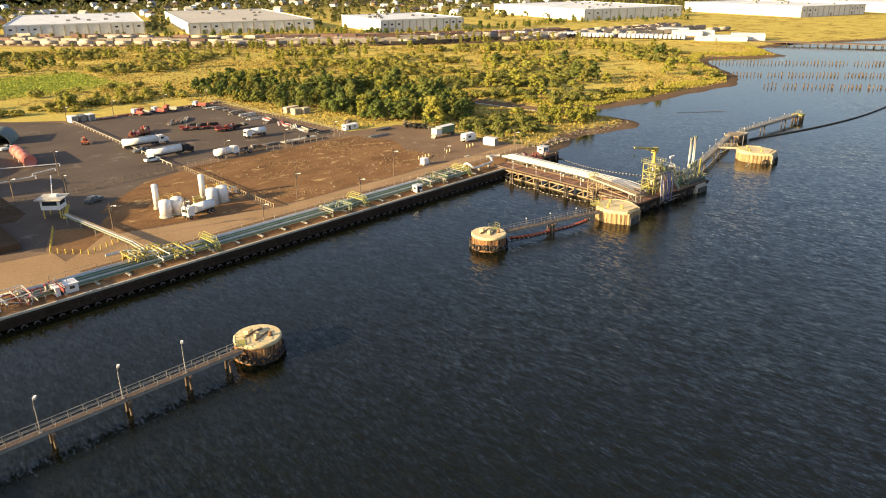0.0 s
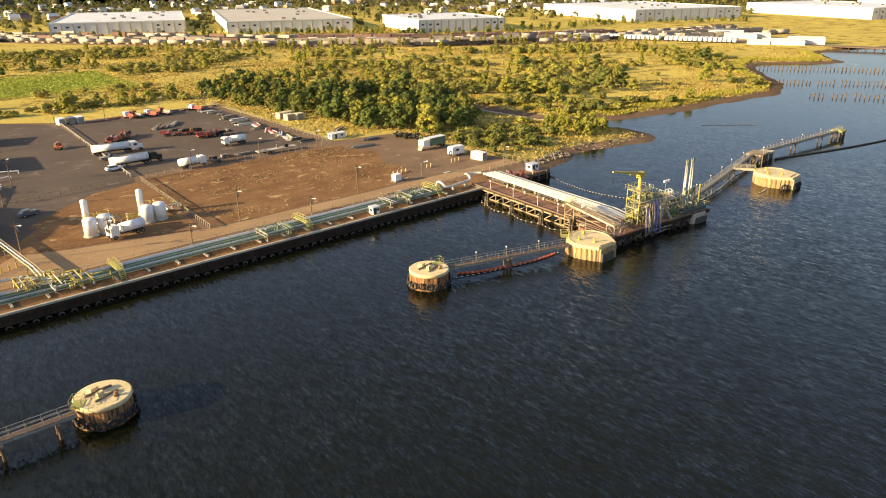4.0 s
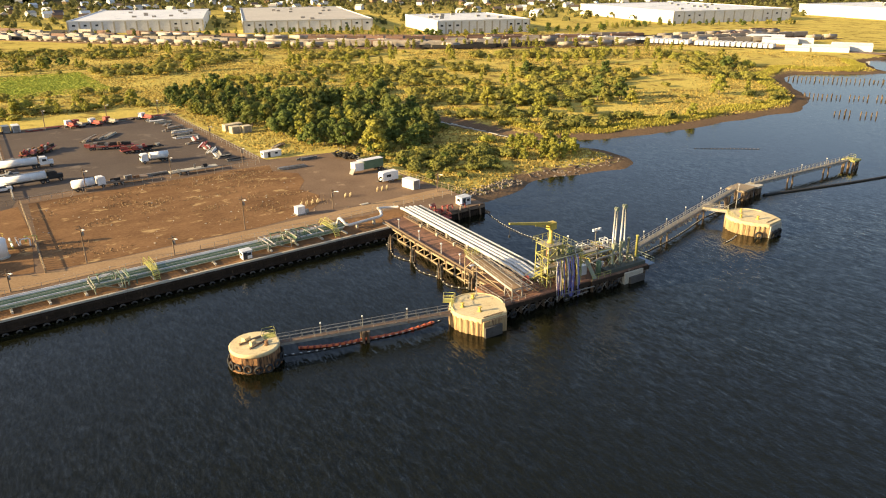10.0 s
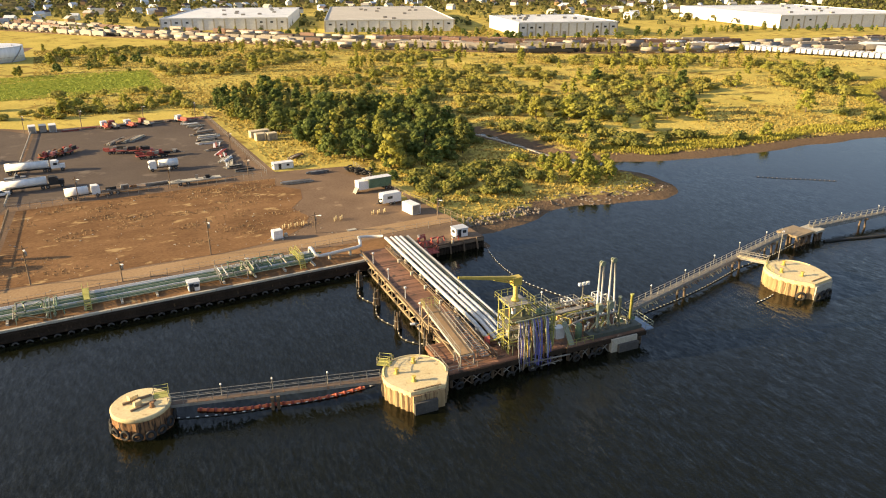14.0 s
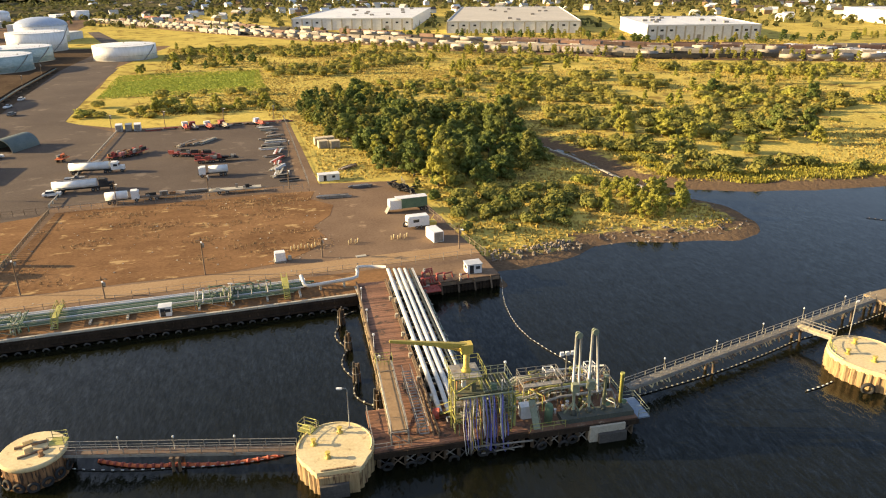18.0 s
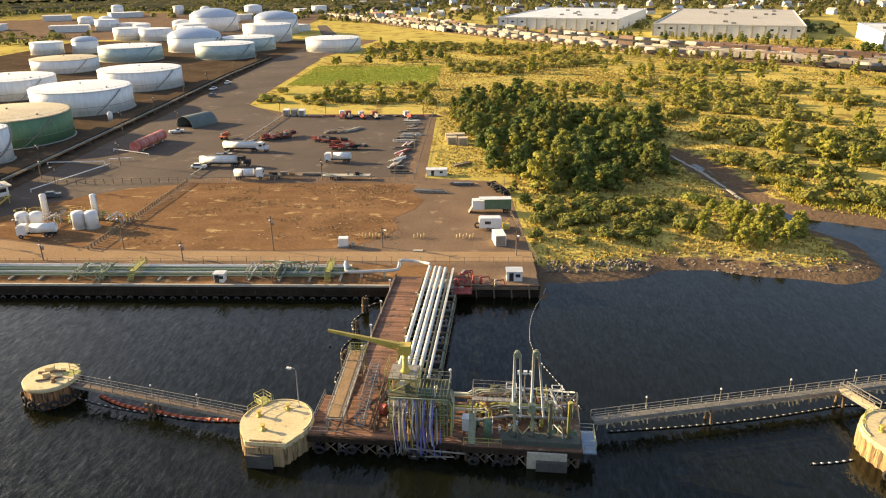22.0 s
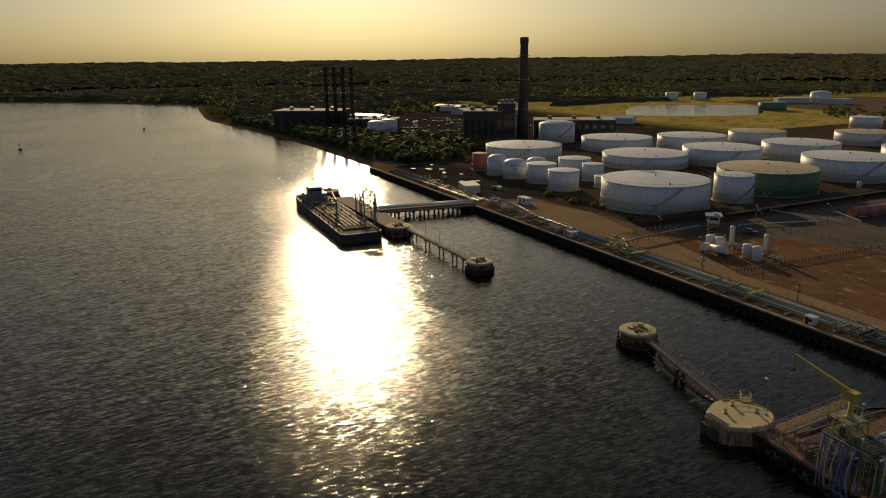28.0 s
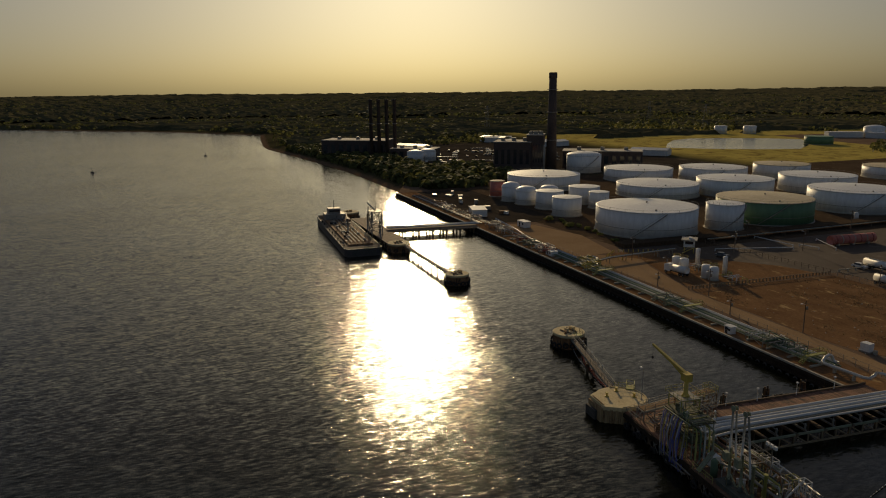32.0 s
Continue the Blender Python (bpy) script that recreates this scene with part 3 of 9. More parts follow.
slab("sand_yard", [(-184, 16), (-150, 12), (-118, 11), (-118, 27), (-150, 33), (-178, 26)], 5.075, TRACK, "pale sandy yard west of the tanks")
slab("plant_ground", [(-330, 24), (-430, 22), (-600, 10), (-650, 30), (-650, 280), (-335, 285)], 5.03, BLACKTOP, "dark ground of the power plant")
slab("west_yard", [(-297, 12), (-190, 12), (-184, 30), (-190, 44), (-297, 44)], 5.06, BLACKTOP, "dark mottled ground west of the sand yard")
slab("bund_strip", [(-131, 36), (-113, 60), (-113, 180), (-118, 380), (-133, 380), (-134, 180)], 5.062, TANKEARTH, "dark earth strip between tanks and road")
slab("gate_apron", [(-127, 37), (-119, 29), (-113, 42.5), (-104.5, 37), (-98, 46), (-124, 58)], 5.064, ASPHALT, "dark asphalt apron by the control house", "road")
slab("bare_plot", [(-118, 27), (-113, 20.8), (-106, 23.6), (-103.6, 31), (-105, 36.4), (-112.5, 41.5)], 5.07, FIELD, "bare red-brown plot ringed by yellow bollards")
slab("lawn", [(-80, 262), (-6, 276), (-2, 334), (-76, 312)], 5.06, LAWN, "bright green mown basin")
slab("far_road", [(-86, 378), (-118, 376), (-108, 520), (-150, 700), (-140, 705), (-92, 520)], 5.05, ASPHALT, "asphalt road past the tanks", "road")

# ---- quay ----
quay = thing("quay", "long dark steel and timber quay wall with a pale concrete cap", "quay", kind="structure")
upper = Geo().box(-150, 0.55, 2.9, 300, 0.9, 2.0)
part("wall", upper, DARKWALL, quay, "dark stained timber quay face")
capseg = Geo().box(0, 0, 0, 5.94, 0.5, 0.4).mesh("cap", CONCRETE)
for k in range(50):
    p = part("cap", capseg, CONCRETE, quay)
    p.location = (-297 + 6 * k, 0.42, 4.9)
# sheet piles: the south face's shade is put into their near-black colour
pile = Geo()
prof = [(-1.05, 0.0), (-0.75, 0.0), (-0.45, -0.55), (0.45, -0.55), (0.75, 0.0), (1.05, 0.0)]
vs = [(a, b, z) for z in (-3, 2.75) for a, b in prof] + [(a, 0.3, z) for z in (-3, 2.75) for a, b in prof]
pile.add(vs, [(i, i + 1, i + 7, i + 6) for i in range(5)] + [tuple([6, 7, 8, 9, 10, 11] + [23, 22, 21, 20, 19, 18])])
pilem = pile.mesh("sheet_pile", DARKWALL)
for k in range(142):
    p = part("sheet_pile", pilem, DARKWALL, quay)
    p.location = (-298.4 + 2.1 * k, 0.1, 0)
wale = Geo().box(-150, -0.02, 4.25, 300, 0.22, 0.35)
wale.box(-150, -0.04, 3.1, 300, 0.26, 0.4)
part("wale", wale, DARKWALL, quay, "horizontal timber wale")

# ---- storage tanks ----
tank_group = "storage tanks of the terminal"


def storage_tank(x, y, r, h, shell=TANKWHITE, roof=TANKWHITE, dome=0.0, bands=1, label="", stair=True):
    t = thing("storage_tank", label or "large white cylindrical steel storage tank with a low cone roof", "tank", (x, y, 5.03), 0, tank_group)
    n = 64 if r > 12 else 40
    part("shell", Geo().lathe(0, 0, [(r, 0), (r, h)], n), shell, t)
    rise = dome if dome else r * 0.055
    prof = [(r + 0.12, h - 0.12), (r + 0.12, h + 0.1)] + [(r * math.cos(a), h + 0.1 + rise * math.sin(a)) for a in (np.linspace(0.05, 1.5, 8) if dome else [])]
    if not dome:
        prof += [(r * 0.97, h + 0.15), (r * 0.5, h + 0.1 + rise * 0.55), (0.3, h + 0.1 + rise)]
    top = part("roof", Geo().lathe(0, 0, prof, n), roof, t)
    if r > 12 and stair:
        part("vent", Geo().lathe(0, 0, [(0.3, h + rise - 0.1), (0.3, h + rise + 0.4), (0.5, h + rise + 0.45), (0.3, h + rise + 0.65)], 10), STEEL, top)
        part("hatch", Geo().lathe(r * 0.7, -r * 0.3, [(0.4, h), (0.4, h + rise * 0.4 + 0.45)], 10), STEEL, top)
    for b in range(bands):
        z = h * (0.34 if b == 0 else 0.8)
        part("wind_girder", Geo().lathe(0, 0, [(r + 0.02, z), (r + 0.14, z + 0.02), (r + 0.14, z + 0.12), (r + 0.02, z + 0.14)], n), STEEL, t)
    part("foundation_ring", Geo().lathe(0, 0, [(r + 0.5, -0.1), (r + 0.5, 0.25), (r, 0.3)], n), CONCRETE, t)
    if stair:
        a0, m = -0.9, 26
        turn_ = [a0 + k * h * 1.35 / m / r for k in range(m)]
        ring = [(q * math.cos(a), q * math.sin(a), h * k / m + dz) for k, a in enumerate(turn_) for q, dz in ((r + 0.05, 0), (r + 0.75, 0), (r + 0.75, 0.18), (r + 0.05, 0.18))]
        stair_ = part("stair", Geo().add(ring, [(4 * k + j, 4 * k + (j + 1) % 4, 4 * k + 4 + (j + 1) % 4, 4 * k + 4 + j) for k in range(m - 1) for j in range(4)]), STEEL, t, "spiral steel stair")
        part("hand_rail", Geo().tube([((r + 0.9) * math.cos(a), (r + 0.9) * math.sin(a), h * k / m + 1.3) for k, a in enumerate(turn_)], 0.04, 5), STEEL, stair_)
        g = Geo()
        for k in range(36):
            a, b = 2 * math.pi * k / 36, 2 * math.pi * (k + 1) / 36
            if k % 2 == 0:
                g.bar((r * math.cos(a), r * math.sin(a), h), (r * math.cos(a), r * math.sin(a), h + 1.1), 0.07)
            g.bar((r * math.cos(a), r * math.sin(a), h + 1.1), (r * math.cos(b), r * math.sin(b), h + 1.1), 0.05)
        part("roof_rail", g, STEEL, t)
    return t


BIG = [(-150, 64), (-156, 191), (-158, 257), (-220, 176), (-211, 228), (-270, 262), (-274, 208), (-296, 166), (-288, 91), (-234, 134)]
for k, (x, y) in enumerate(BIG):
    storage_tank(x, y, (20.8, 21, 21, 20.6, 20.5, 17.7, 21, 22, 22, 22.5)[k], (10.3, 9.8, 9.4, 8.6, 9, 8.5, 8.4, 7.6, 8.2, 6.5)[k],
                 roof=TANKTAN if k == 5 else TANKWHITE)
storage_tank(-152, 130, 20.8, 9.6, TANKGREEN, TANKTAN, label="large dark green storage tank with a tan roof")
storage_tank(-140.5, 97, 7.7, 10.6, label="narrow white storage tank beside the green one")
storage_tank(-85.8, 437, 20.8, 9.3, label="white open-roofed storage tank by the far road")
storage_tank(-219, 382, 21, 9.2, TANKTEAL, TANKWHITE, label="faded teal storage tank with a white roof")
storage_tank(-156, 394, 20.6, 9.4, TANKTEAL, TANKWHITE, label="faded teal storage tank with a pale roof")
storage_tank(-154, 447, 20.3, 9.4, TANKTEAL, TANKWHITE, label="faded teal storage tank behind another")
storage_tank(-194, 440, 20, 10.5, dome=6.5, roof=DOMEBLUE, label="white storage tank with a blue-grey dome")
storage_tank(-170, 600, 21, 14, dome=7, roof=DOMEBLUE, label="tall white storage tank with a blue-grey dome")
storage_tank(-245, 640, 24, 14, dome=8, roof=DOMEBLUE, label="far white storage tank with a blue-grey dome")
storage_tank(-158, 520, 21, 14, label="tall white storage tank")
storage_tank(-235, 324, 19.4, 7.5, roof=TANKTAN, label="low white storage tank with a tan roof")
storage_tank(-300, 420, 11.5, 8.5, label="small white storage tank", stair=False)
storage_tank(-274, 427, 9.3, 9, dome=3, roof=DOMEBLUE, label="small domed storage tank", stair=False)
for x, y in ((-290, 540), (-262, 530), (-232, 540), (-250, 590)):
    storage_tank(x, y, 14, 10, label="white storage tank in a far cluster", stair=False)
storage_tank(-350, 158, 12.4, 12, dome=2.5, label="domed pale storage tank beyond the others")
for x, y, r, h, d in ((-195, 52.5, 6.9, 8.6, 0), (-216, 55, 7, 8.7, 0), (-232.6, 50.5, 5.6, 7, 2.4), (-245.5, 48, 5, 7.6, 2.6), (-207, 78, 5, 8, 0), (-224, 80, 8, 8.6, 0), (-190, 72, 5, 5, 0), (-240, 68, 5, 6, 2)):
    storage_tank(x, y, r, h, dome=d, bands=1, stair=False, label="small white storage tank near the quay")
storage_tank(-264, 48.5, 4, 8.6, PINKRED, TANKTAN, bands=1, stair=False, label="narrow rust-red and white storage tank")

# ---- warehouses ----


def warehouse(x, y, w, d, h, turn, roof, label, bays=12):
    """A flat-roofed hall; x, y is its near left corner."""
    t = thing("warehouse", label, "warehouse", (x, y, 5.0), turn, "warehouses beyond the rail yard")
    part("wall", Geo().box(w / 2, d / 2, 0, w, d, h), WALLPALE, t, "pale panel walls")
    part("roof", Geo().box(w / 2, d / 2, h, w + 0.6, d + 0.6, 0.5), roof, t)
    par = Geo()
    for a, b, e, f in ((w / 2, 0, w + 1, 0.5), (w / 2, d, w + 1, 0.5), (0, d / 2, 0.5, d), (w, d / 2, 0.5, d)):
        par.box(a, b, h + 0.3, e, f, 0.9)
    part("parapet", par, WALLPALE, t)
    pil = Geo().box(0, -0.06, 0, 1.4, 0.25, h).mesh("pilaster", CONCRETE)
    for k in range(bays + 1):
        q = part("pilaster", pil, CONCRETE, t)
        q.location = (w * k / bays, 0, 0)
    dm = Geo().box(0, -0.05, 0.3, 3.4, 0.2, 4.0).mesh("dock_door", STEEL)
    wm = Geo().box(0, -0.05, h * 0.62, 2.6, 0.2, 1.6).mesh("window", GLASS)
    for k in list(range(3)) + list(range(bays - 3, bays)):
        q = part("window", wm, GLASS, t)
        q.location = (w * (k + 0.5) / bays, 0, 0)
    for k in range(1, bays, 4):
        q = part("dock_door", dm, STEEL, t)
        q.location = (w * (k + 0.5) / bays, 0, 0)
    un = Geo().box(0, 0, h + 0.5, 4, 3, 1.6).mesh("roof_unit", STEEL)
    for k in range(10):
        q = part("roof_unit", un, STEEL, t)
        q.location = (w * (0.1 + 0.8 * random.random()), d * (0.05 + 0.85 * random.random()), 0)
    return t


warehouse(50, 642, 122, 200, 10.5, -21, ROOFWHITE, "long white warehouse with skylight panels")
warehouse(185, 547, 124, 260, 10, -21, ROOFGREY, "large warehouse with a flat tan-grey roof")
warehouse(319, 417, 92, 110, 11, -18, ROOFWHITE, "low white warehouse with a blue stripe")
warehouse(598, 366, 160, 200, 12, -17, ROOFWHITE, "very long white distribution warehouse")
warehouse(815, 192, 130, 190, 12, -17, ROOFWHITE, "long white distribution warehouse by the marsh")
warehouse(985, 120, 160, 180, 12, -17, ROOFWHITE, "far white distribution warehouse")

# ---- dolphins in the river ----


def bollard_mesh(mat=YELLOW):
    return Geo().lathe(0, 0, [(0.45, 0), (0.45, 0.08), (0.24, 0.12), (0.22, 0.6), (0.38, 0.72), (0.36, 0.85)], 14).mesh("bollard", mat)


BOLLARD = bollard_mesh()


def tyre_mesh(r=0.75, w=0.38):
    g = Geo()
    m, n = 18, 8
    vs = [((r - w / 2 + math.cos(2 * math.pi * j / n) * w / 2) * math.cos(2 * math.pi * i / m), math.sin(2 * math.pi * j / n) * w / 2,
           (r - w / 2 + math.cos(2 * math.pi * j / n) * w / 2) * math.sin(2 * math.pi * i / m)) for i in range(m) for j in range(n)]
    fs = [(i * n + j, ((i + 1) % m) * n + j, ((i + 1) % m) * n + (j + 1) % n, i * n + (j + 1) % n) for i in range(m) for j in range(n)]
    return g.add(vs, fs, True).mesh("tyre_fender", BLACK)


TYRE = tyre_mesh()
old_tyre = tyre_mesh(0.62, 0.32).copy()
old_tyre.materials.clear()
old_tyre.materials.append(OLDTYRE)
for k in range(142):
    q = part("tyre_fender", old_tyre, OLDTYRE, quay)
    q.matrix_basis = pose(-298.4 + 2.1 * k, -0.66, 2.62 + 0.06 * math.sin(k * 7.1), 6 * math.sin(k * 2.7), 4 * math.sin(k), 0)


def corrugated(outline, z0, z1, depth=0.14, pitch=0.55):
    """A wall of sheet piling along a closed outline."""
    pts = [Vector((*p, 0)) for p in outline]
    ring = []
    for i, p in enumerate(pts):
        q = pts[(i + 1) % len(pts)]
        n = max(1, round((q - p).length / pitch))
        out = (q - p).normalized().cross(Vector((0, 0, 1)))
        for k in range(n):
            o = depth if len(ring) % 4 in (0, 1) else 0
            ring.append(p.lerp(q, k / n) + out * o)
    n = len(ring)
    return Geo().add([(p.x, p.y, z) for z in (z0, z1) for p in ring], [(i, (i + 1) % n, n + (i + 1) % n, n + i) for i in range(n)])


def mooring_dolphin(x, y, r, label, tyres=16, boxes=True):
    t = thing("mooring_dolphin", label, "mooring dolphin", (x, y, 0), 0, "mooring dolphins")
    n = 40
    ring = [(r * math.cos(2 * math.pi * k / n), r * math.sin(2 * math.pi * k / n)) for k in range(n)]
    part("sheet_pile_cell", corrugated(ring, -2.5, 5.5, 0.16, 0.5), RUST_PILE, t, "rusty corrugated sheet pile cell")
    part("concrete_cap", Geo().lathe(0, 0, [(r + 0.12, 5.35), (r + 0.2, 5.45), (r + 0.2, 5.85), (r + 0.05, 6.0)], n), DOLPHIN_TOP, t, "sandy weathered concrete cap")
    rg_ = random.Random(int(abs(x)))
    foot = [(r + 0.35 + rg_.uniform(-0.15, 0.2), 2.95 + rg_.uniform(-0.35, 0.45)) for _ in range(n)]
    part("footing_ring", Geo().add([(q * math.cos(2 * math.pi * k / n), q * math.sin(2 * math.pi * k / n), z) for row in range(3) for k, (qq, zt) in enumerate(foot) for q, z in (((qq + 0.05, 1.6), (qq, zt), (r, zt + 0.35))[row],)],
         [(i * n + k, i * n + (k + 1) % n, (i + 1) * n + (k + 1) % n, (i + 1) * n + k) for i in range(2) for k in range(n)]), RUST_PILE, t, "ragged rusty band at the waterline")
    for k in range(tyres):
        a = 2 * math.pi * k / tyres + 0.1
        q = part("tyre_fender", TYRE, BLACK, t)
        q.matrix_basis = pose((r + 0.42) * math.cos(a), (r + 0.5) * math.sin(a), 3.5 + 0.25 * math.sin(k * 5.1), 8 * math.sin(k * 3.3), 0, math.degrees(a) - 90)
    if boxes:
        part("mooring_hook_box", Geo().box(-0.8, 1.3, 6, 1.2, 0.9, 0.8, 20), DOLPHIN_TOP, t)
        part("mooring_hook_box", Geo().box(-0.4, -0.4, 6, 1.0, 0.5, 0.7, 25), DOLPHIN_TOP, t)
        part("mooring_beam", Geo().bar((-2.2, 0.6, 6.15), (1.6, 1.2, 6.15), 0.28), TIMBER, t)
        part("mooring_beam", Geo().bar((-1.4, -1.6, 6.12), (1.9, -0.4, 6.12), 0.24), TIMBER, t)
        part("capstan", Geo().lathe(1.3, -1.7, [(0.4, 6), (0.25, 6.2), (0.3, 6.7)], 12), RUST_PILE, t)
    return t


mooring_dolphin(-109.1, -38.3, 3.6, "round rusty sheet-pile mooring dolphin with a sandy concrete cap", 18)
mooring_dolphin(-47.1, -34.2, 3.7, "round rusty mooring dolphin ringed with old tyres")


def breasting_dolphin(x, y, turn, label, panel, tyres):
    """A large cell: round towards the shore, drawn in to a flat face with a fender towards the berth."""
    t = thing("breasting_dolphin", label, "breasting dolphin", (x, y, 0), turn, "breasting dolphins")
    r = 5.2
    ring = [(r * math.cos(a), r * math.sin(a)) for a in np.linspace(radians(-40), radians(220), 38)]
    ring += [(-3.4, -4.5), (-2.8, -5.4), (2.8, -5.4), (3.4, -4.5)]
    if not panel:
        # drawn out towards its fender face
        ring = [(r * math.cos(a), r * math.sin(a)) for a in np.linspace(radians(-18), radians(198), 34)] + [(-4.3, -3.6), (-2.7, -6.1), (2.7, -6.1), (4.3, -3.6)]
    part("sheet_pile_cell", corrugated(ring, -2.5, 5.4, 0.2, 0.28), PALE_PILE, t, "rust-streaked pale sheet pile cell")
    part("concrete_deck", Geo().prism([(a * 1.02, b * 1.02) for a, b in ring], 5.2, 6.0), DOLPHIN_TOP, t, "smooth sunlit concrete deck")
    part("face_block", Geo().box(0, -5.6 if panel else -6.2, 2.4, 5.2, 0.8, 3.1), PALE_PILE if panel else CONCRETE, t, "rust-stained concrete fender block")
    if panel:
        part("fender_panel", Geo().box(-0.7, -6.35, 1.9, 3.8, 0.5, 2.7), PANELDARK, t, "dark timber fender panel")
    for k in range(tyres):
        q = part("tyre_fender", TYRE, BLACK, t)
        q.matrix_basis = pose((-4.6, -2.2, -0.5, 1.3, 2.9)[k % 5], -6.9 if k else -5.0, 3.4, 0, 0, -35 if k == 0 else 0) @ Matrix.Scale(1.35, 4)
    for a, b in ((-1.2, -2.6), (0.8, 2.6), (-2.9, 0.6)):
        q = part("bollard", BOLLARD, YELLOW, t, "yellow mooring bollard")
        q.location = (a, b, 6.0)
    g = Geo()
    for a in np.linspace(2.0, 2.9, 6):
        g.bar((4.9 * math.cos(a), 4.9 * math.sin(a), 6), (4.9 * math.cos(a), 4.9 * math.sin(a), 7.1), 0.06)
    arc = [(4.9 * math.cos(a), 4.9 * math.sin(a)) for a in np.linspace(2.0, 2.9, 6)]
    for z in (6.55, 7.1):
        g.tube([(a, b, z) for a, b in arc], 0.04, 5)
    part("guard_rail", g, LIME, t)
    part("kerb", Geo().tube([(p[0] * 0.96, p[1] * 0.96, 6.06) for p in ring[2:32]], 0.1, 5), DOLPHIN_TOP, t)
    part("drain_step", Geo().box(0, -5.2, 6.0, 4.6, 0.2, 0.15), PALE_PILE, t)
    return t


near_cell = breasting_dolphin(-10.6, -44.6, -4.3, "large round concrete-topped breasting dolphin beside the jetty", True, 0)
near_cell.matrix_basis = near_cell.matrix_basis @ Matrix.Diagonal((0.92, 0.92, 1, 1))
breasting_dolphin(71.2, -46.2, 4, "large breasting dolphin with big tyres on its face", False, 4)

# ---- lamps ----


def short_lamp():
    t = thing("walkway_lamp", "short galvanised post lamp with a white globe", "lamp", group="walkway lamps")
    part("post", Geo().tube([(0, 0, 0), (0, 0, 1.75)], 0.06, 6), STEEL, t)
    part("globe", Geo().lathe(0, 0, [(0.04, 1.7), (0.13, 1.78), (0.14, 1.92), (0.06, 2.02)], 10), WHITE, t)
    return t


def pole_lamp(h=4.7, arm=0.9):
    t = thing("pole_lamp", "tall thin steel pole lamp with a bent arm", "lamp", group="tall pole lamps")
    part("pole", Geo().tube([(0, 0, 0), (0, 0, h - 0.3), (0.15, 0, h - 0.05), (0.45, 0, h), (arm, 0, h)], 0.07, 6), STEEL, t)
    part("lamp_head", Geo().box(arm, 0, h - 0.14, 0.7, 0.35, 0.2), WHITE, t)
    part("base_plate", Geo().box(0, 0, 0, 0.45, 0.45, 0.06), STEEL, t)
    return t


SHORT_LAMP, POLE_LAMP = short_lamp(), pole_lamp()
SHORT_LAMP.matrix_basis = pose(-36.8, -36.7, 5.42)
for p in ((-30.1, -38.6, 5.42), (-22.7, -40.8, 5.42), (39.3, -40.6, 5.5), (50.1, -38.4, 5.5), (60.8, -35.8, 5.5), (71.2, -33.2, 5.5), (81.5, -31.6, 5.5),
          (108, -31.2, 5.5), (121, -32.1, 5.5), (134, -32.8, 5.5)):
    copy_thing(SHORT_LAMP, pose(*p))
POLE_LAMP.matrix_basis = pose(-122.3, -40.0, 5.5, 0, 0, 60)
copy_thing(POLE_LAMP, pose(-131.6, -40.0, 5.5, 0, 0, 60))
copy_thing(POLE_LAMP, pose(-142.2, -40.0, 5.5, 0, 0, 60))
TALL = pole_lamp(6.0, 1.0)
TALL.matrix_basis = pose(-8.3, -41.6, 6.0, 0, 0, 165)
tagged(TALL, "tall pole lamp on a concrete dolphin with a bent arm")
copy_thing(TALL, pose(72.6, -41.6, 6.0, 0, 0, 30))

# ---- walkways ----
GRATE = surface("grey_bar_grating", (0.15, 0.135, 0.11), (0.27, 0.245, 0.2), 0.7, 0.8, 0.2, fine=6.0, bump=0.2, c3=(0.14, 0.09, 0.05), spot=0.6)
RUSTY_GRATE = surface("rusty_bar_grating", (0.09, 0.065, 0.048), (0.18, 0.125, 0.085), 0.7, 0.85, 0.1, fine=6.0, bump=0.2, c3=(0.16, 0.07, 0.03), spot=0.58)
RAILPOST = Geo().box(0, 0, 0, 0.07, 0.07, 1.1).mesh("rail_post", STEEL)


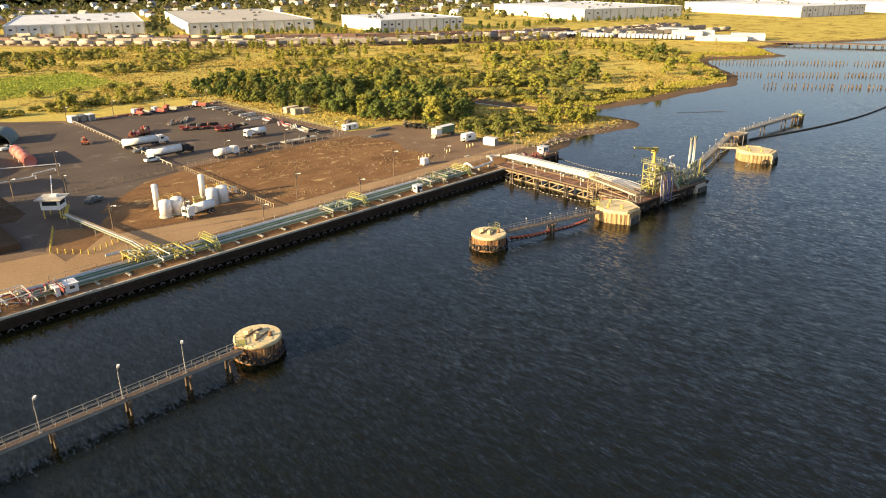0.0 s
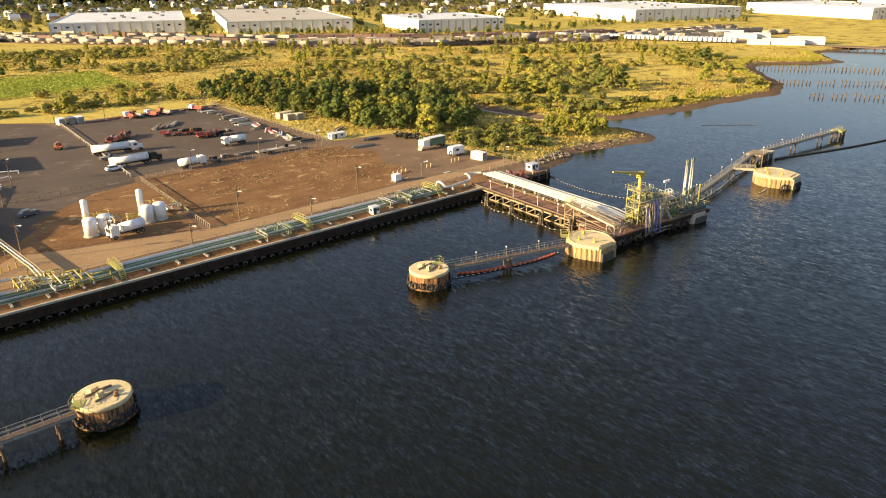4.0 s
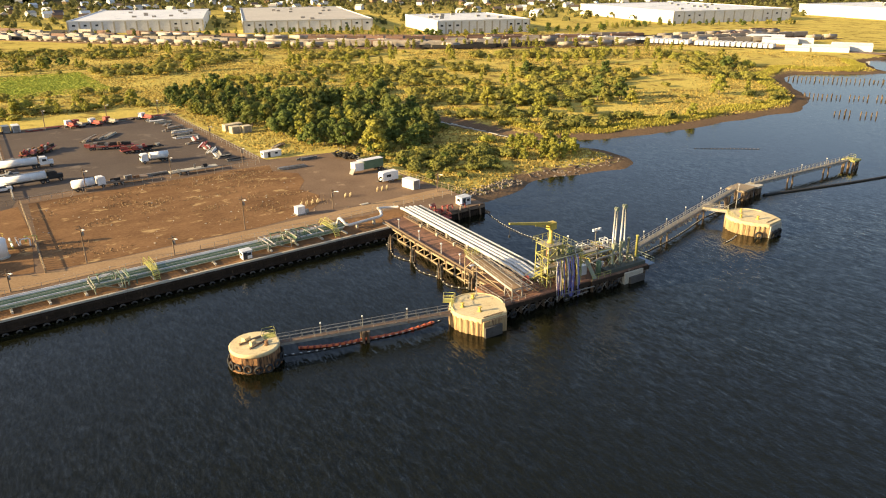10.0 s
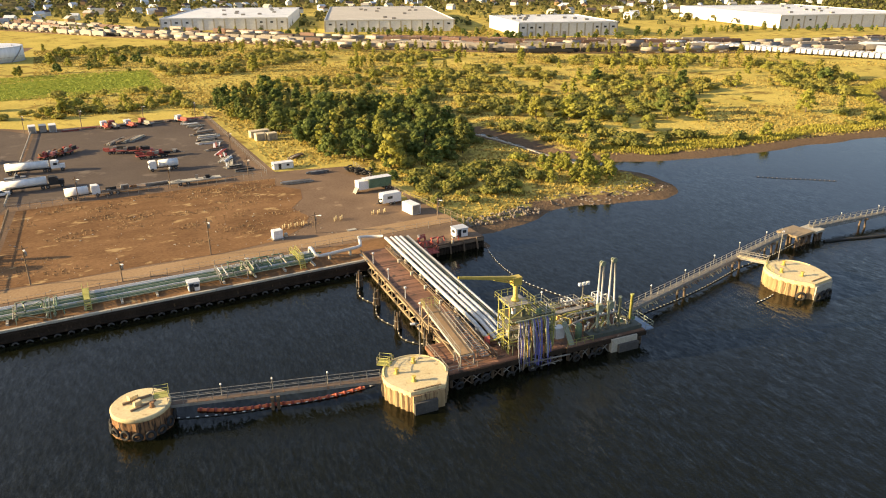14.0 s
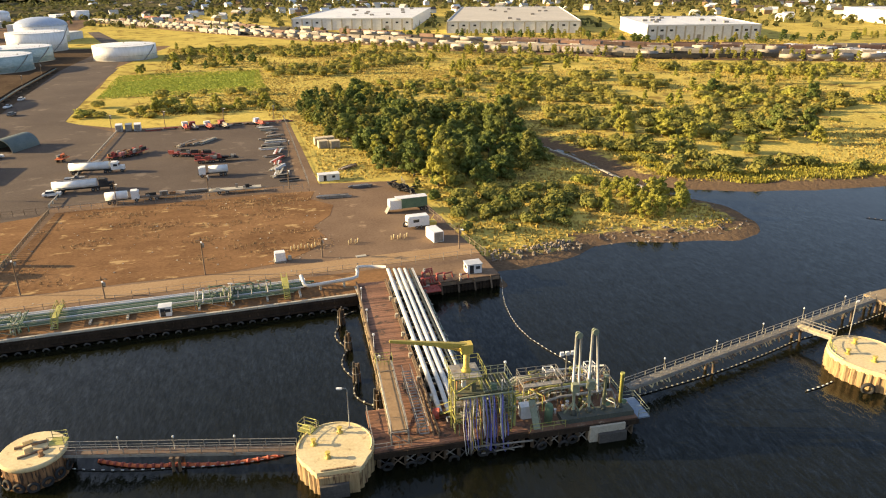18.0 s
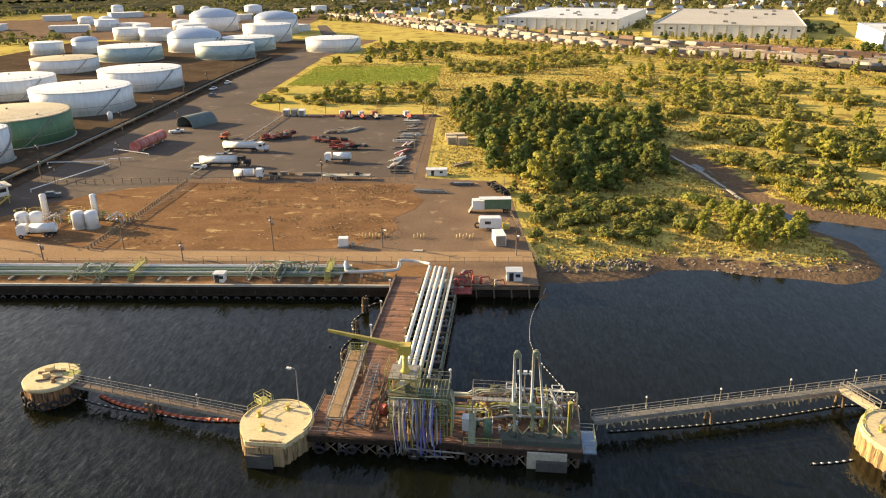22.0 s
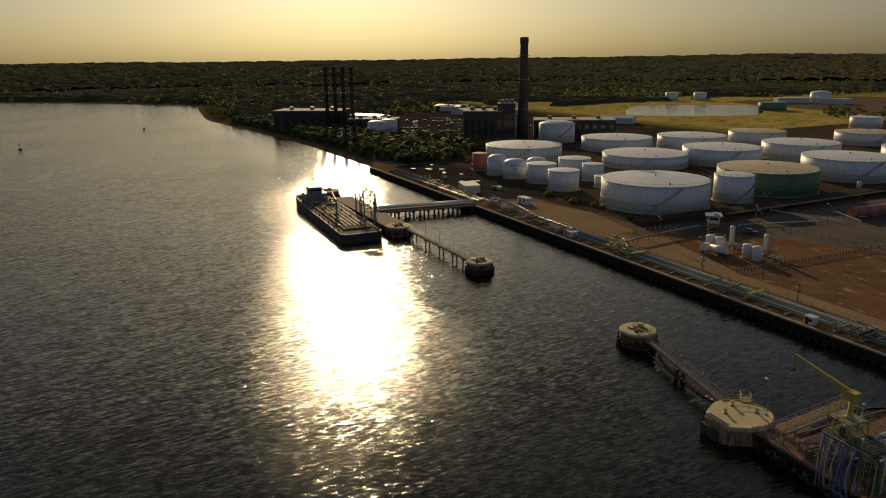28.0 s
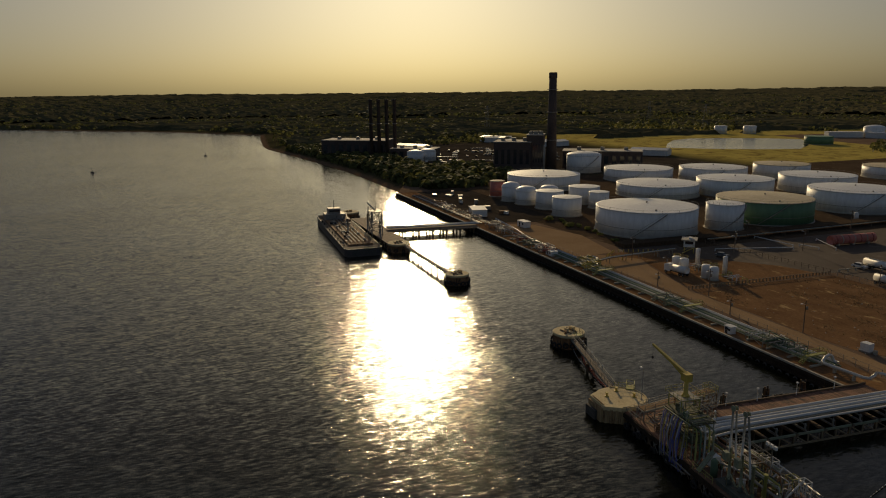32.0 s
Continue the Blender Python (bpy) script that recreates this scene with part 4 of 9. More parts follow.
def walkway(a, b, z, label, bents=(), width=1.15, z2=None, truss=True, clutter=True, deck=PALEWOOD):
    """A footbridge from a to b; bents: distances along it of its pile supports."""
    ax, ay = a
    length = math.hypot(b[0] - ax, b[1] - ay)
    turn = math.degrees(math.atan2(b[1] - ay, b[0] - ax))
    t = thing("walkway", label, "walkway", (ax, ay, 0), turn, "river walkways")
    z2 = z if z2 is None else z2
    zf = lambda s: z + (z2 - z) * s / length
    part("deck", Geo().bar((0, 0, z - 0.05), (length, 0, z2 - 0.05), width, 0.1), deck, t, "weathered grating deck")
    n = max(2, round(length / 2.0))
    for side in (-1, 1):
        y = side * width / 2
        part("girder", Geo().bar((0, y, z - 0.28), (length, y, z2 - 0.28), 0.14, 0.42), STEEL, t)
        part("top_rail", Geo().bar((0, y, z + 1.07), (length, y, z2 + 1.07), 0.07), STEEL, t)
        part("mid_rail", Geo().bar((0, y, z + 0.58), (length, y, z2 + 0.58), 0.05), STEEL, t)
        for k in range(n + 1):
            q = part("rail_post", RAILPOST, STEEL, t)
            q.location = (length * k / n, y, zf(length * k / n))
    if truss:
        g = Geo()
        for k in range(n):
            s, e = length * k / n, length * (k + 1) / n
            g.bar((s, 0, zf(s) - 0.4), ((s + e) / 2, 0, zf(s) - 1.1), 0.1).bar(((s + e) / 2, 0, zf(s) - 1.1), (e, 0, zf(e) - 0.4), 0.1)
        g.bar((1, 0, zf(1) - 1.1), (length - 1, 0, zf(length - 1) - 1.1), 0.12)
        part("truss", g, STEEL, t)
    if clutter:
        rnd = random.Random(int(abs(ax) * 7))
        s = 0.6
        while s < length - 0.6:
            stub = Geo().bar((s, rnd.uniform(-0.7, -0.2), zf(s) - 0.5), (s + rnd.uniform(-0.45, 0.45), rnd.uniform(-1.25, -0.75), zf(s) - rnd.uniform(0.55, 1.2)), rnd.uniform(0.12, 0.22))
            part("hanging_timber", stub, (PALEWOOD, TIMBER, DOLPHIN_TOP)[int(s * 10) % 3], t, "broken timber stub")
            s += rnd.uniform(0.4, 0.85)
    for s in bents:
        for side in (-1, 1):
            part("support_post", Geo().tube([(s, side * 1.2, -2.5), (s, side * 0.55, zf(s) - 0.5)], 0.22, 8), TIMBER, t)
        part("pile_cap", Geo().box(s, 0, zf(s) - 0.75, 0.45, 2.4, 0.35), TIMBER, t)
    return t


walkway((-113, -39.6), (-160, -40.0), 5.5, "steel footbridge with rusty railings to a mooring dolphin", (2.4, 9, 18, 28, 38), truss=False, clutter=False, deck=RUSTY_GRATE)
walkway((-43.6, -35.0), (-15.4, -43.0), 5.4, "narrow footbridge with railings between two dolphins", (13.8, 14.6), truss=False, clutter=False, deck=RUSTY_GRATE)
walkway((31.6, -43.1), (89, -30.6), 5.5, "long galvanised footbridge with ragged timber below", (17.3, 38, 52), deck=GRATE)
walkway((98.5, -30.4), (145.5, -33.8), 5.5, "far galvanised footbridge on thin piles", (18, 36), clutter=False, deck=GRATE)
walkway((68.5, -35.4), (70.2, -41.0), 5.7, "short access gangway onto a dolphin", z2=6.1, truss=False, clutter=False, deck=DOLPHIN_TOP)
walkway((-157.5, -40.0), (-163, -40.2), 5.5, "short footbridge onto the far berth", truss=False, clutter=False)
st = thing("stair_landing", "yellow railed stair landing on a mooring dolphin", "landing", (-44.3, -33.4, 5.9), -10)
part("platform", Geo().box(0, 0, 0, 2.0, 1.6, 0.15), LIME, st)
for a, b in ((-0.95, -0.75), (0.95, -0.75), (0.95, 0.75), (-0.95, 0.75)):
    q = part("rail_post", RAILPOST, LIME, st)
    q.location = (a, b, 0.15)
for z in (0.7, 1.25):
    part("hand_rail", Geo().tube([(-0.95, -0.75, z), (0.95, -0.75, z), (0.95, 0.75, z), (-0.95, 0.75, z)], 0.04, 5), LIME, st)
copy_thing(st, pose(-13.6, -40.4, 6.0, 0, 0, 140))
copy_thing(st, pose(-112.4, -38.8, 5.9, 0, 0, 60))

# old platform and end platform of the east walkway


def pile_platform(x, y, w, d, z, mat, label, nx=4, ny=3, turn=0):
    t = thing("pile_platform", label, "platform", (x, y, 0), turn, "timber pile platforms")
    part("deck", Geo().box(0, 0, z - 0.5, w, d, 0.5), mat, t)
    pm = Geo().tube([(0, 0, -2.5), (0, 0, z - 0.3)], 0.24, 8).mesh("support_post", TIMBER)
    for i in range(nx):
        for j in range(ny):
            q = part("support_post", pm, TIMBER, t)
            q.matrix_basis = pose((i / (nx - 1) - 0.5) * (w - 0.8), (j / (ny - 1) - 0.5) * (d - 0.8), 0, 3 * math.sin(i * 3 + j), 3 * math.cos(i + j * 2), 0)
    for i in range(nx - 1):
        a, b = (i / (nx - 1) - 0.5) * (w - 0.8), ((i + 1) / (nx - 1) - 0.5) * (w - 0.8)
        part("cross_brace", Geo().bar((a, -d / 2 + 0.3, 0.8), (b, -d / 2 + 0.3, z - 0.8), 0.2), TIMBER, t)
        part("cross_brace", Geo().bar((b, -d / 2 + 0.1, 0.8), (a, -d / 2 + 0.1, z - 0.8), 0.2), TIMBER, t)
    return t


pile_platform(92.5, -30.8, 6.5, 5, 5.5, PALEWOOD, "old timber pile cluster platform with a bleached deck", turn=5)
pile_platform(98.5, -30.9, 3.4, 4, 5.2, CONCRETE, "small bleached timber landing beside the old platform", 3, 3, 5)
pile_platform(147.5, -33.9, 4.2, 4, 5.5, LIME, "small yellow end platform on piles", 3, 3)
st2 = copy_thing(st, pose(147.5, -33.9, 5.5, 0, 0, 0))

RUSTDECK = surface('rust_stained_deck', (0.1, 0.055, 0.032), (0.22, 0.12, 0.07), 0.4, 0.85, fine=3.0, bump=0.3, c3=(0.3, 0.22, 0.15), spot=0.58)
BLUEPLATE = surface('blue_grey_plate', (0.16, 0.22, 0.29), (0.24, 0.3, 0.37), 0.5, 0.6, fine=4.0, bump=0.1, c3=(0.2, 0.15, 0.11))
PLINTH = surface('worn_grey_green_deck', (0.045, 0.055, 0.043), (0.1, 0.105, 0.082), 0.5, 0.8, fine=4.0, bump=0.2, c3=(0.2, 0.12, 0.06))
# ---- jetty ----
JT = -4.3
JETTY = pose(0.7, 0, 0, 0, 0, JT)


def jet(x, y, z=0.0):
    return tuple(JETTY @ Vector((x, y, z)))


def jetty_thing(name, label, category, group=""):
    t = thing(name, label, category, group=group)
    t.matrix_basis = JETTY.copy()
    return t


DZ = 5.3
jt = jetty_thing("jetty", "timber-decked access jetty on trussed steel bents", "jetty")
part("deck_base", Geo().box(2.6, -18.6, DZ - 0.42, 5.4, 47, 0.3), DARKWALL, jt)
plank = Geo().box(0, 0, 0, 5.3, 0.27, 0.12).mesh("plank", DECKWOOD)
for k in range(156):
    q = part("plank", plank, DECKWOOD, jt)
    q.location = (2.6, 4.6 - 0.3 * k, DZ - 0.12 + 0.012 * math.sin(k * 12.9))
for x, nm in ((-0.15, "west"), (5.4, "east")):
    part("kerb", Geo().box(x, -18.6, DZ, 0.25, 47, 0.35), TIMBER, jt)
for x in (-0.2, 12.2):
    part("chord", Geo().box(x, -18.5, DZ - 0.75, 0.3, 45, 0.35), PALEGREEN if x > 0 else PALEWOOD, jt, "pale painted truss chord")
    part("chord", Geo().box(x, -18.5, 2.7, 0.3, 45, 0.3), PALEWOOD, jt)
    for k in range(15):
        y0, y1 = 3.5 - 3 * k, 0.5 - 3 * k
        part("truss_brace", Geo().bar((x, y0, 2.8), (x, y1, DZ - 0.7), 0.2), PALEWOOD, jt)
        part("truss_post", Geo().bar((x, y1, 2.7), (x, y1, DZ - 0.6), 0.18), PALEWOOD, jt)
jp = Geo().tube([(0, 0, -2.5), (0, 0, DZ - 0.5)], 0.28, 8).mesh("support_post", TIMBER)
for k in range(8):
    y = 1 - 6 * k
    for x in (0.2, 3, 5.6, 8.6, 11.6):
        q = part("support_post", jp, TIMBER, jt)
        q.matrix_basis = pose(x, y, 0, 0, 3 * math.sin(x + k), 0)
    part("cap_beam", Geo().box(6, y, DZ - 0.85, 13, 0.5, 0.45), TIMBER, jt)
g = Geo()
for k in range(24):
    y = 4 - 2 * k
    g.bar((5.5, y, DZ), (5.5, y, DZ + 1.0), 0.08)
g.bar((5.5, 4, DZ + 1.0), (5.5, -40, DZ + 1.0), 0.09).bar((5.5, 4, DZ + 0.5), (5.5, -40, DZ + 0.5), 0.06)
part("hand_rail", g, TIMBER, jt)
for y in (-3, -12, -21, -28):
    part("light_post", Geo().tube([(0, y, DZ), (0, y, DZ + 2.4)], 0.06, 6).box(0, y, DZ + 2.4, 0.35, 0.35, 0.25), WHITE, jt, "short white light post")
for k in range(5):
    part("junction_box", Geo().box(5.2, -4 - 7 * k, DZ, 0.5, 0.5, 0.7), CONCRETE, jt)

# pipelines on the jetty
pr = jetty_thing("jetty_pipe_rack", "rack of large silver pipelines running along the jetty", "pipeline")
for k, (x, r, m) in enumerate(((6.4, 0.36, SILVER), (7.6, 0.34, SILVER), (8.55, 0.4, SILVER), (9.6, 0.36, SILVER), (10.5, 0.2, PLINTH), (11.1, 0.24, SILVER))):
    part("pipe", Geo().tube([(x, 7.5 - 0.3 * k, 6.5), (x, 6.4, 6.6), (x, -36, 6.55), (x, -38.5, 6.3), (x, -41.5, 5.9)], r, 14), m, pr)
for k in range(8):
    y = 3 - 6 * k
    part("pipe_support", Geo().box(9, y, DZ - 0.4, 6.4, 0.3, 0.3).box(6.1, y, DZ - 0.2, 0.25, 0.25, 1.2).box(11.8, y, DZ - 0.2, 0.25, 0.25, 1.2).box(9, y, 5.95, 6.2, 0.25, 0.16), STEEL, pr)
for k in range(5):
    part("pipe_box", Geo().box(5.95, -6 - 8 * k, DZ + 0.4, 0.5, 0.6, 0.9), CONCRETE, pr)

# loading platforms
for nm, (x0, x1, y0, y1), lab in (("west", (-3.3, 17, -38, -47.2), "brown timber loading platform on dark piles"), ("east", (17, 32.3, -36.6, -47.6), "steel and concrete loading platform on piles")):
    pl = jetty_thing("loading_platform", lab, "platform", "loading platforms")
    w, d = x1 - x0, y0 - y1
    part("deck", Geo().box((x0 + x1) / 2, (y0 + y1) / 2, DZ - 0.5, w, d, 0.5), DECKWOOD if nm == "west" else RUSTDECK, pl)
    if nm == "west":
        pk = Geo().box(0, 0, 0, w - 0.1, 0.27, 0.1).mesh("plank", DECKWOOD)
        for k in range(30):
            q = part("plank", pk, DECKWOOD, pl)
            q.location = ((x0 + x1) / 2, y0 - 0.2 - 0.3 * k, DZ)
    part("edge_beam", Geo().box((x0 + x1) / 2, y1 - 0.1, DZ - 0.9, w + 0.2, 0.35, 0.75), DARKWALL, pl)
    n = 12
    for k in range(n):
        for j in range(4):
            q = part("support_post", jp, TIMBER, pl)
            q.location = (x0 + 0.6 + (w - 1.2) * k / (n - 1), y1 + 0.4 + (d - 0.8) * j / 3, -0.3)
    for k in range(n - 1):
        a, b = x0 + 0.6 + (w - 1.2) * k / (n - 1), x0 + 0.6 + (w - 1.2) * (k + 1) / (n - 1)
        part("cross_brace", Geo().bar((a, y1 + 0.1, 2.6 + 0.4 * (k % 3)), (b, y1 + 0.1, DZ - 0.8), 0.13).bar((b, y1, 2.6), (a, y1, DZ - 1.1), 0.11), (PANELDARK, TIMBER, STEEL)[k % 3], pl)
    for k in range(6 if nm == "west" else 3):
        q = part("tyre_fender", TYRE, BLACK, pl)
        q.matrix_basis = pose(x0 + (1.6, 4.6, 5.9, 10.2, 14.0, 15.1)[k], y1 - 0.5, (3.3, 3.0, 3.6, 2.9, 3.4, 2.8)[k], 10, 14 * k, 6)
    if nm == "east":
        part("face_block", Geo().box(27.8, y1 + 0.2, 2.6, 5.0, 1.6, 2.5), CONCRETE, pl, "concrete fender block")
        part("fender_panel", Geo().box(28.4, y1 - 0.85, 1.4, 3.9, 0.5, 2.7), PANELDARK, pl, "dark timber fender panel")
        part("arm_plinth", Geo().box(26.9, -46.0, DZ, 10.2, 2.0, 0.7), PLINTH, pl, "grey-green steel plinth")
        part("side_landing", Geo().box(33.15, -45.4, DZ - 0.2, 1.7, 4.6, 0.2), BLUEPLATE, pl, "blue-grey steel side landing")

    def edge_rail(pts, mat=LIME):
        for (ax, ay), (bx, by) in zip(pts, pts[1:]):
            L = math.hypot(bx - ax, by - ay)
            m = max(1, round(L / 1.8))
            gg = Geo()
            for z in (DZ + 0.55, DZ + 1.1):
                gg.bar((ax, ay, z), (bx, by, z), 0.06)
            for k in range(m + 1):
                gg.bar((ax + (bx - ax) * k / m, ay + (by - ay) * k / m, DZ), (ax + (bx - ax) * k / m, ay + (by - ay) * k / m, DZ + 1.1), 0.06)
            part("hand_rail", gg, mat, pl)
    if nm == "west":
        edge_rail([(-3.2, -38.2), (-3.2, -47), (1.5, -47)], STEEL)
    else:
        edge_rail([(17.2, -47.5), (22, -47.5)], LIME)
        edge_rail([(32.2, -36.8), (32.2, -43.1), (33.9, -43.1), (33.9, -47.6), (32.4, -47.6)], PALEGREEN)
        edge_rail([(18, -36.7), (32.2, -36.7)], STEEL)


def lattice(g, x0, x1, y0, y1, z0, z1, levels, w=0.2):
    for x in (x0, x1):
        for y in (y0, y1):
            g.bar((x, y, z0), (x, y, z1), w)
    for k in range(levels + 1):
        z = z0 + (z1 - z0) * k / levels
        for a, b in (((x0, y0), (x1, y0)), ((x1, y0), (x1, y1)), ((x1, y1), (x0, y1)), ((x0, y1), (x0, y0))):
            if k:
                g.bar((*a, z), (*b, z), w * 0.8)
            if k < levels:
                zz2 = z0 + (z1 - z0) * (k + 1) / levels
                g.bar((*(a if k % 2 else b), z), (*(b if k % 2 else a), zz2), w * 0.6)
    return g


def lattice_parts(parent, x0, x1, y0, y1, z0, z1, levels, w, mat, label=""):
    """A braced tower whose legs, beams and braces are parts."""
    for x in (x0, x1):
        for y in (y0, y1):
            part("leg", Geo().bar((x, y, z0), (x, y, z1), w), mat, parent, label)
    sides = (((x0, y0), (x1, y0)), ((x1, y0), (x1, y1)), ((x1, y1), (x0, y1)), ((x0, y1), (x0, y0)))
    for k in range(levels):
        za, zb = z0 + (z1 - z0) * k / levels, z0 + (z1 - z0) * (k + 1) / levels
        for a, b in sides:
            part("beam", Geo().bar((*a, zb), (*b, zb), w * 0.8), mat, parent)
            part("brace", Geo().bar((*(a if k % 2 else b), za), (*(b if k % 2 else a), zb), w * 0.6), mat, parent)


def rail_loop(g, x0, x1, y0, y1, z, w=0.045):
    for h in (0.55, 1.1):
        for a, b in (((x0, y0), (x1, y0)), ((x1, y0), (x1, y1)), ((x1, y1), (x0, y1)), ((x0, y1), (x0, y0))):
            g.bar((*a, z + h), (*b, z + h), w)
    for i in range(4):
        for a, b in (((x0, y0), (x1, y0)), ((x1, y1), (x0, y1)), ((x1, y0), (x1, y1)), ((x0, y1), (x0, y0))):
            x, y = a[0] + (b[0] - a[0]) * i / 4, a[1] + (b[1] - a[1]) * i / 4
            g.bar((x, y, z), (x, y, z + 1.1), w)
    return g


# crane tower with its boom
ct = jetty_thing("crane_tower", "yellow-green lattice tower with a yellow jib crane", "crane")
lattice_parts(ct, 7.5, 11, -45.7, -42.2, DZ, 13.4, 4, 0.15, LIME)
part("top_platform", Geo().box(9.25, -43.95, 13.4, 3.6, 3.6, 0.12), STEEL, ct)
part("mid_platform", Geo().box(9.25, -43.95, 9.4, 3.8, 3.8, 0.12), STEEL, ct)
part("platform_rail", rail_loop(Geo(), 7, 11.5, -46.1, -41.8, 13.5), LIME, ct)
part("pedestal", Geo().lathe(9.4, -43.9, [(0.7, 13.5), (0.55, 13.8), (0.38, 14.1), (0.36, 16.3)], 16), YELLOW, ct)
part("slew_house", Geo().box(9.4, -43.9, 16.2, 1.5, 1.2, 1.3), YELLOW, ct)
bm_ = Geo()
root, tip = Vector((9.8, -43.9, 17.1)), Vector((-0.4, -44.05, 19.1))
bm_.add([tuple(root + Vector((0, s * 0.26, t_ * 0.34))) for s, t_ in ((-1, -1), (1, -1), (1, 1), (-1, 1))] + [tuple(tip + Vector((0, s * 0.16, t_ * 0.16))) for s, t_ in ((-1, -1), (1, -1), (1, 1), (-1, 1))],
        [(0, 1, 2, 3), (7, 6, 5, 4), (0, 4, 5, 1), (1, 5, 6, 2), (2, 6, 7, 3), (3, 7, 4, 0)])
bm_.bar((8.6, -43.9, 16.6), (5.6, -43.95, 17.6), 0.22)
part("boom", bm_, YELLOW, ct, "yellow box-section jib boom")
part("hook_line", Geo().tube([(-0.3, -44.05, 19), (-0.3, -44.05, 16.9)], 0.03, 5).box(-0.3, -44.05, 16.5, 0.25, 0.25, 0.45), BLACK, ct)
g = Geo()
for k in range(17):
    z = DZ + 0.5 * k
    g.bar((7.3, -44.4, z), (7.3, -43.9, z), 0.05)
g.bar((7.3, -44.4, DZ), (7.3, -44.4, 13.5), 0.07).bar((7.3, -43.9, DZ), (7.3, -43.9, 13.5), 0.07)
part("ladder", g, LIME, ct)
part("stair", Geo().bar((6.2, -41, DZ), (8.2, -44, 8), 0.8, 0.15).bar((5.6, -40.6, DZ + 1), (7.6, -43.6, 9), 0.07).bar((6.8, -41.4, DZ + 1), (8.8, -44.4, 9), 0.07), LIME, ct)
part("hose_reel", Geo().tube([(5.4, -41.6, 6.1), (6.2, -41.9, 6.1)], 0.75, 16), RED, ct, "red hose reel")

# hose frame
hf = jetty_thing("hose_frame", "tall steel frame hung with loading hoses", "loading frame")
lattice_parts(hf, 11.2, 15.0, -46.2, -42.4, DZ, 11.6, 3, 0.12, PALEGREEN)
for k in range(9):
    part("grating_bar", Geo().bar((11.2 + 0.47 * k, -42.3, 11.55), (11.2 + 0.47 * k, -46.4, 11.55), 0.09), (PALEGREEN, STEEL, LIME)[k % 3], hf)
for k in range(5):
    part("header_pipe", Geo().tube([(7.6, -42.6 - 0.8 * k, 10.2 + 0.35 * (k % 3)), (15.2, -42.6 - 0.8 * k, 10.2 + 0.35 * (k % 3)), (15.5, -42.6 - 0.8 * k, 9.8), (15.5, -42.6 - 0.8 * k, DZ)], 0.15, 8), (PALEGREEN, LIME, SILVER, GREENPIPE, LIME)[k], hf)
part("platform_rail", rail_loop(Geo(), 11.1, 15.2, -46.4, -42.2, 11.6), PALEGREEN, hf)
part("hose_beam", Geo().bar((7.8, -46.9, 11.4), (15.2, -46.9, 11.4), 0.18).bar((7.8, -46.9, 9.2), (15.2, -46.9, 9.2), 0.14), PALEGREEN, hf)
rnd = random.Random(4)
for k in range(20):
    x = 8.4 + 0.26 * k + rnd.uniform(-0.1, 0.1)
    lo = rnd.uniform(2.7, 5.6)
    m = (SILVER, BLUE, STEEL, BLUE, YELLOW, SILVER, BLUE, RUST_PILE, LIME)[k % 9]
    dx = rnd.uniform(0.3, 0.9)
    pts = [(x, -46.9, 11.4), (x, -47.25, 10.9), (x + rnd.uniform(-0.3, 0.4), -47.4 - rnd.random() * 0.5, 8), (x + 0.15, -47.45 - rnd.random() * 0.4, lo + 0.6), (x + 0.5 * dx, -47.5, lo), (x + dx, -47.4, lo + 0.5), (x + dx, -47.2, 7.0 + rnd.uniform(-1, 1)), (x + dx - 0.1, -46.7, 8.6 + rnd.uniform(-1, 1.5))]
    part("hose", Geo().tube(pts, rnd.choice((0.05, 0.07, 0.1)), 7), m, hf, "hanging loading hose")
for k in range(6):
    part("riser", Geo().tube([(11.5 + 0.62 * k, -43.2, DZ), (11.5 + 0.62 * k, -43.2, 8.5 + 0.4 * (k % 3)), (11.5 + 0.62 * k, -45.4, 9.2 + 0.4 * (k % 3))], 0.12, 8), (RUST_PILE, PALEGREEN, STEEL)[k % 3], hf)
    part("valve", Geo().lathe(11.5 + 0.62 * k, -43.2, [(0.25, 6.6), (0.25, 6.9), (0.12, 7.0), (0.22, 7.3)], 10), (RED, GREENPIPE, YELLOW)[k % 3], hf)
part("lower_brace", Geo().bar((9.5, -47.7, 4.4), (17.4, -48.0, 4.3), 0.16).bar((10.5, -47.7, 3.2), (16, -47.9, 3.6), 0.14).bar((10.8, -47.6, 4.9), (15, -47.6, 2.9), 0.12), STEEL, hf)
part("work_light", Geo().tube([(15.0, -42.4, 11.6), (15.1, -42.4, 13.0)], 0.04, 5).lathe(15.1, -42.4, [(0.1, 13.0), (0.22, 13.1), (0.1, 13.3)], 8), WHITE, hf)

g = Geo()
for k in range(16):
    g.bar((14.2, -47.0, DZ + 0.4 * k), (14.7, -47.0, DZ + 0.4 * k), 0.05)
g.bar((14.2, -47.0, DZ), (14.2, -47.0, 12.4), 0.07).bar((14.7, -47.0, DZ), (14.7, -47.0, 12.4), 0.07)
part("ladder", g, LIME, hf, "tall yellow-green ladder")

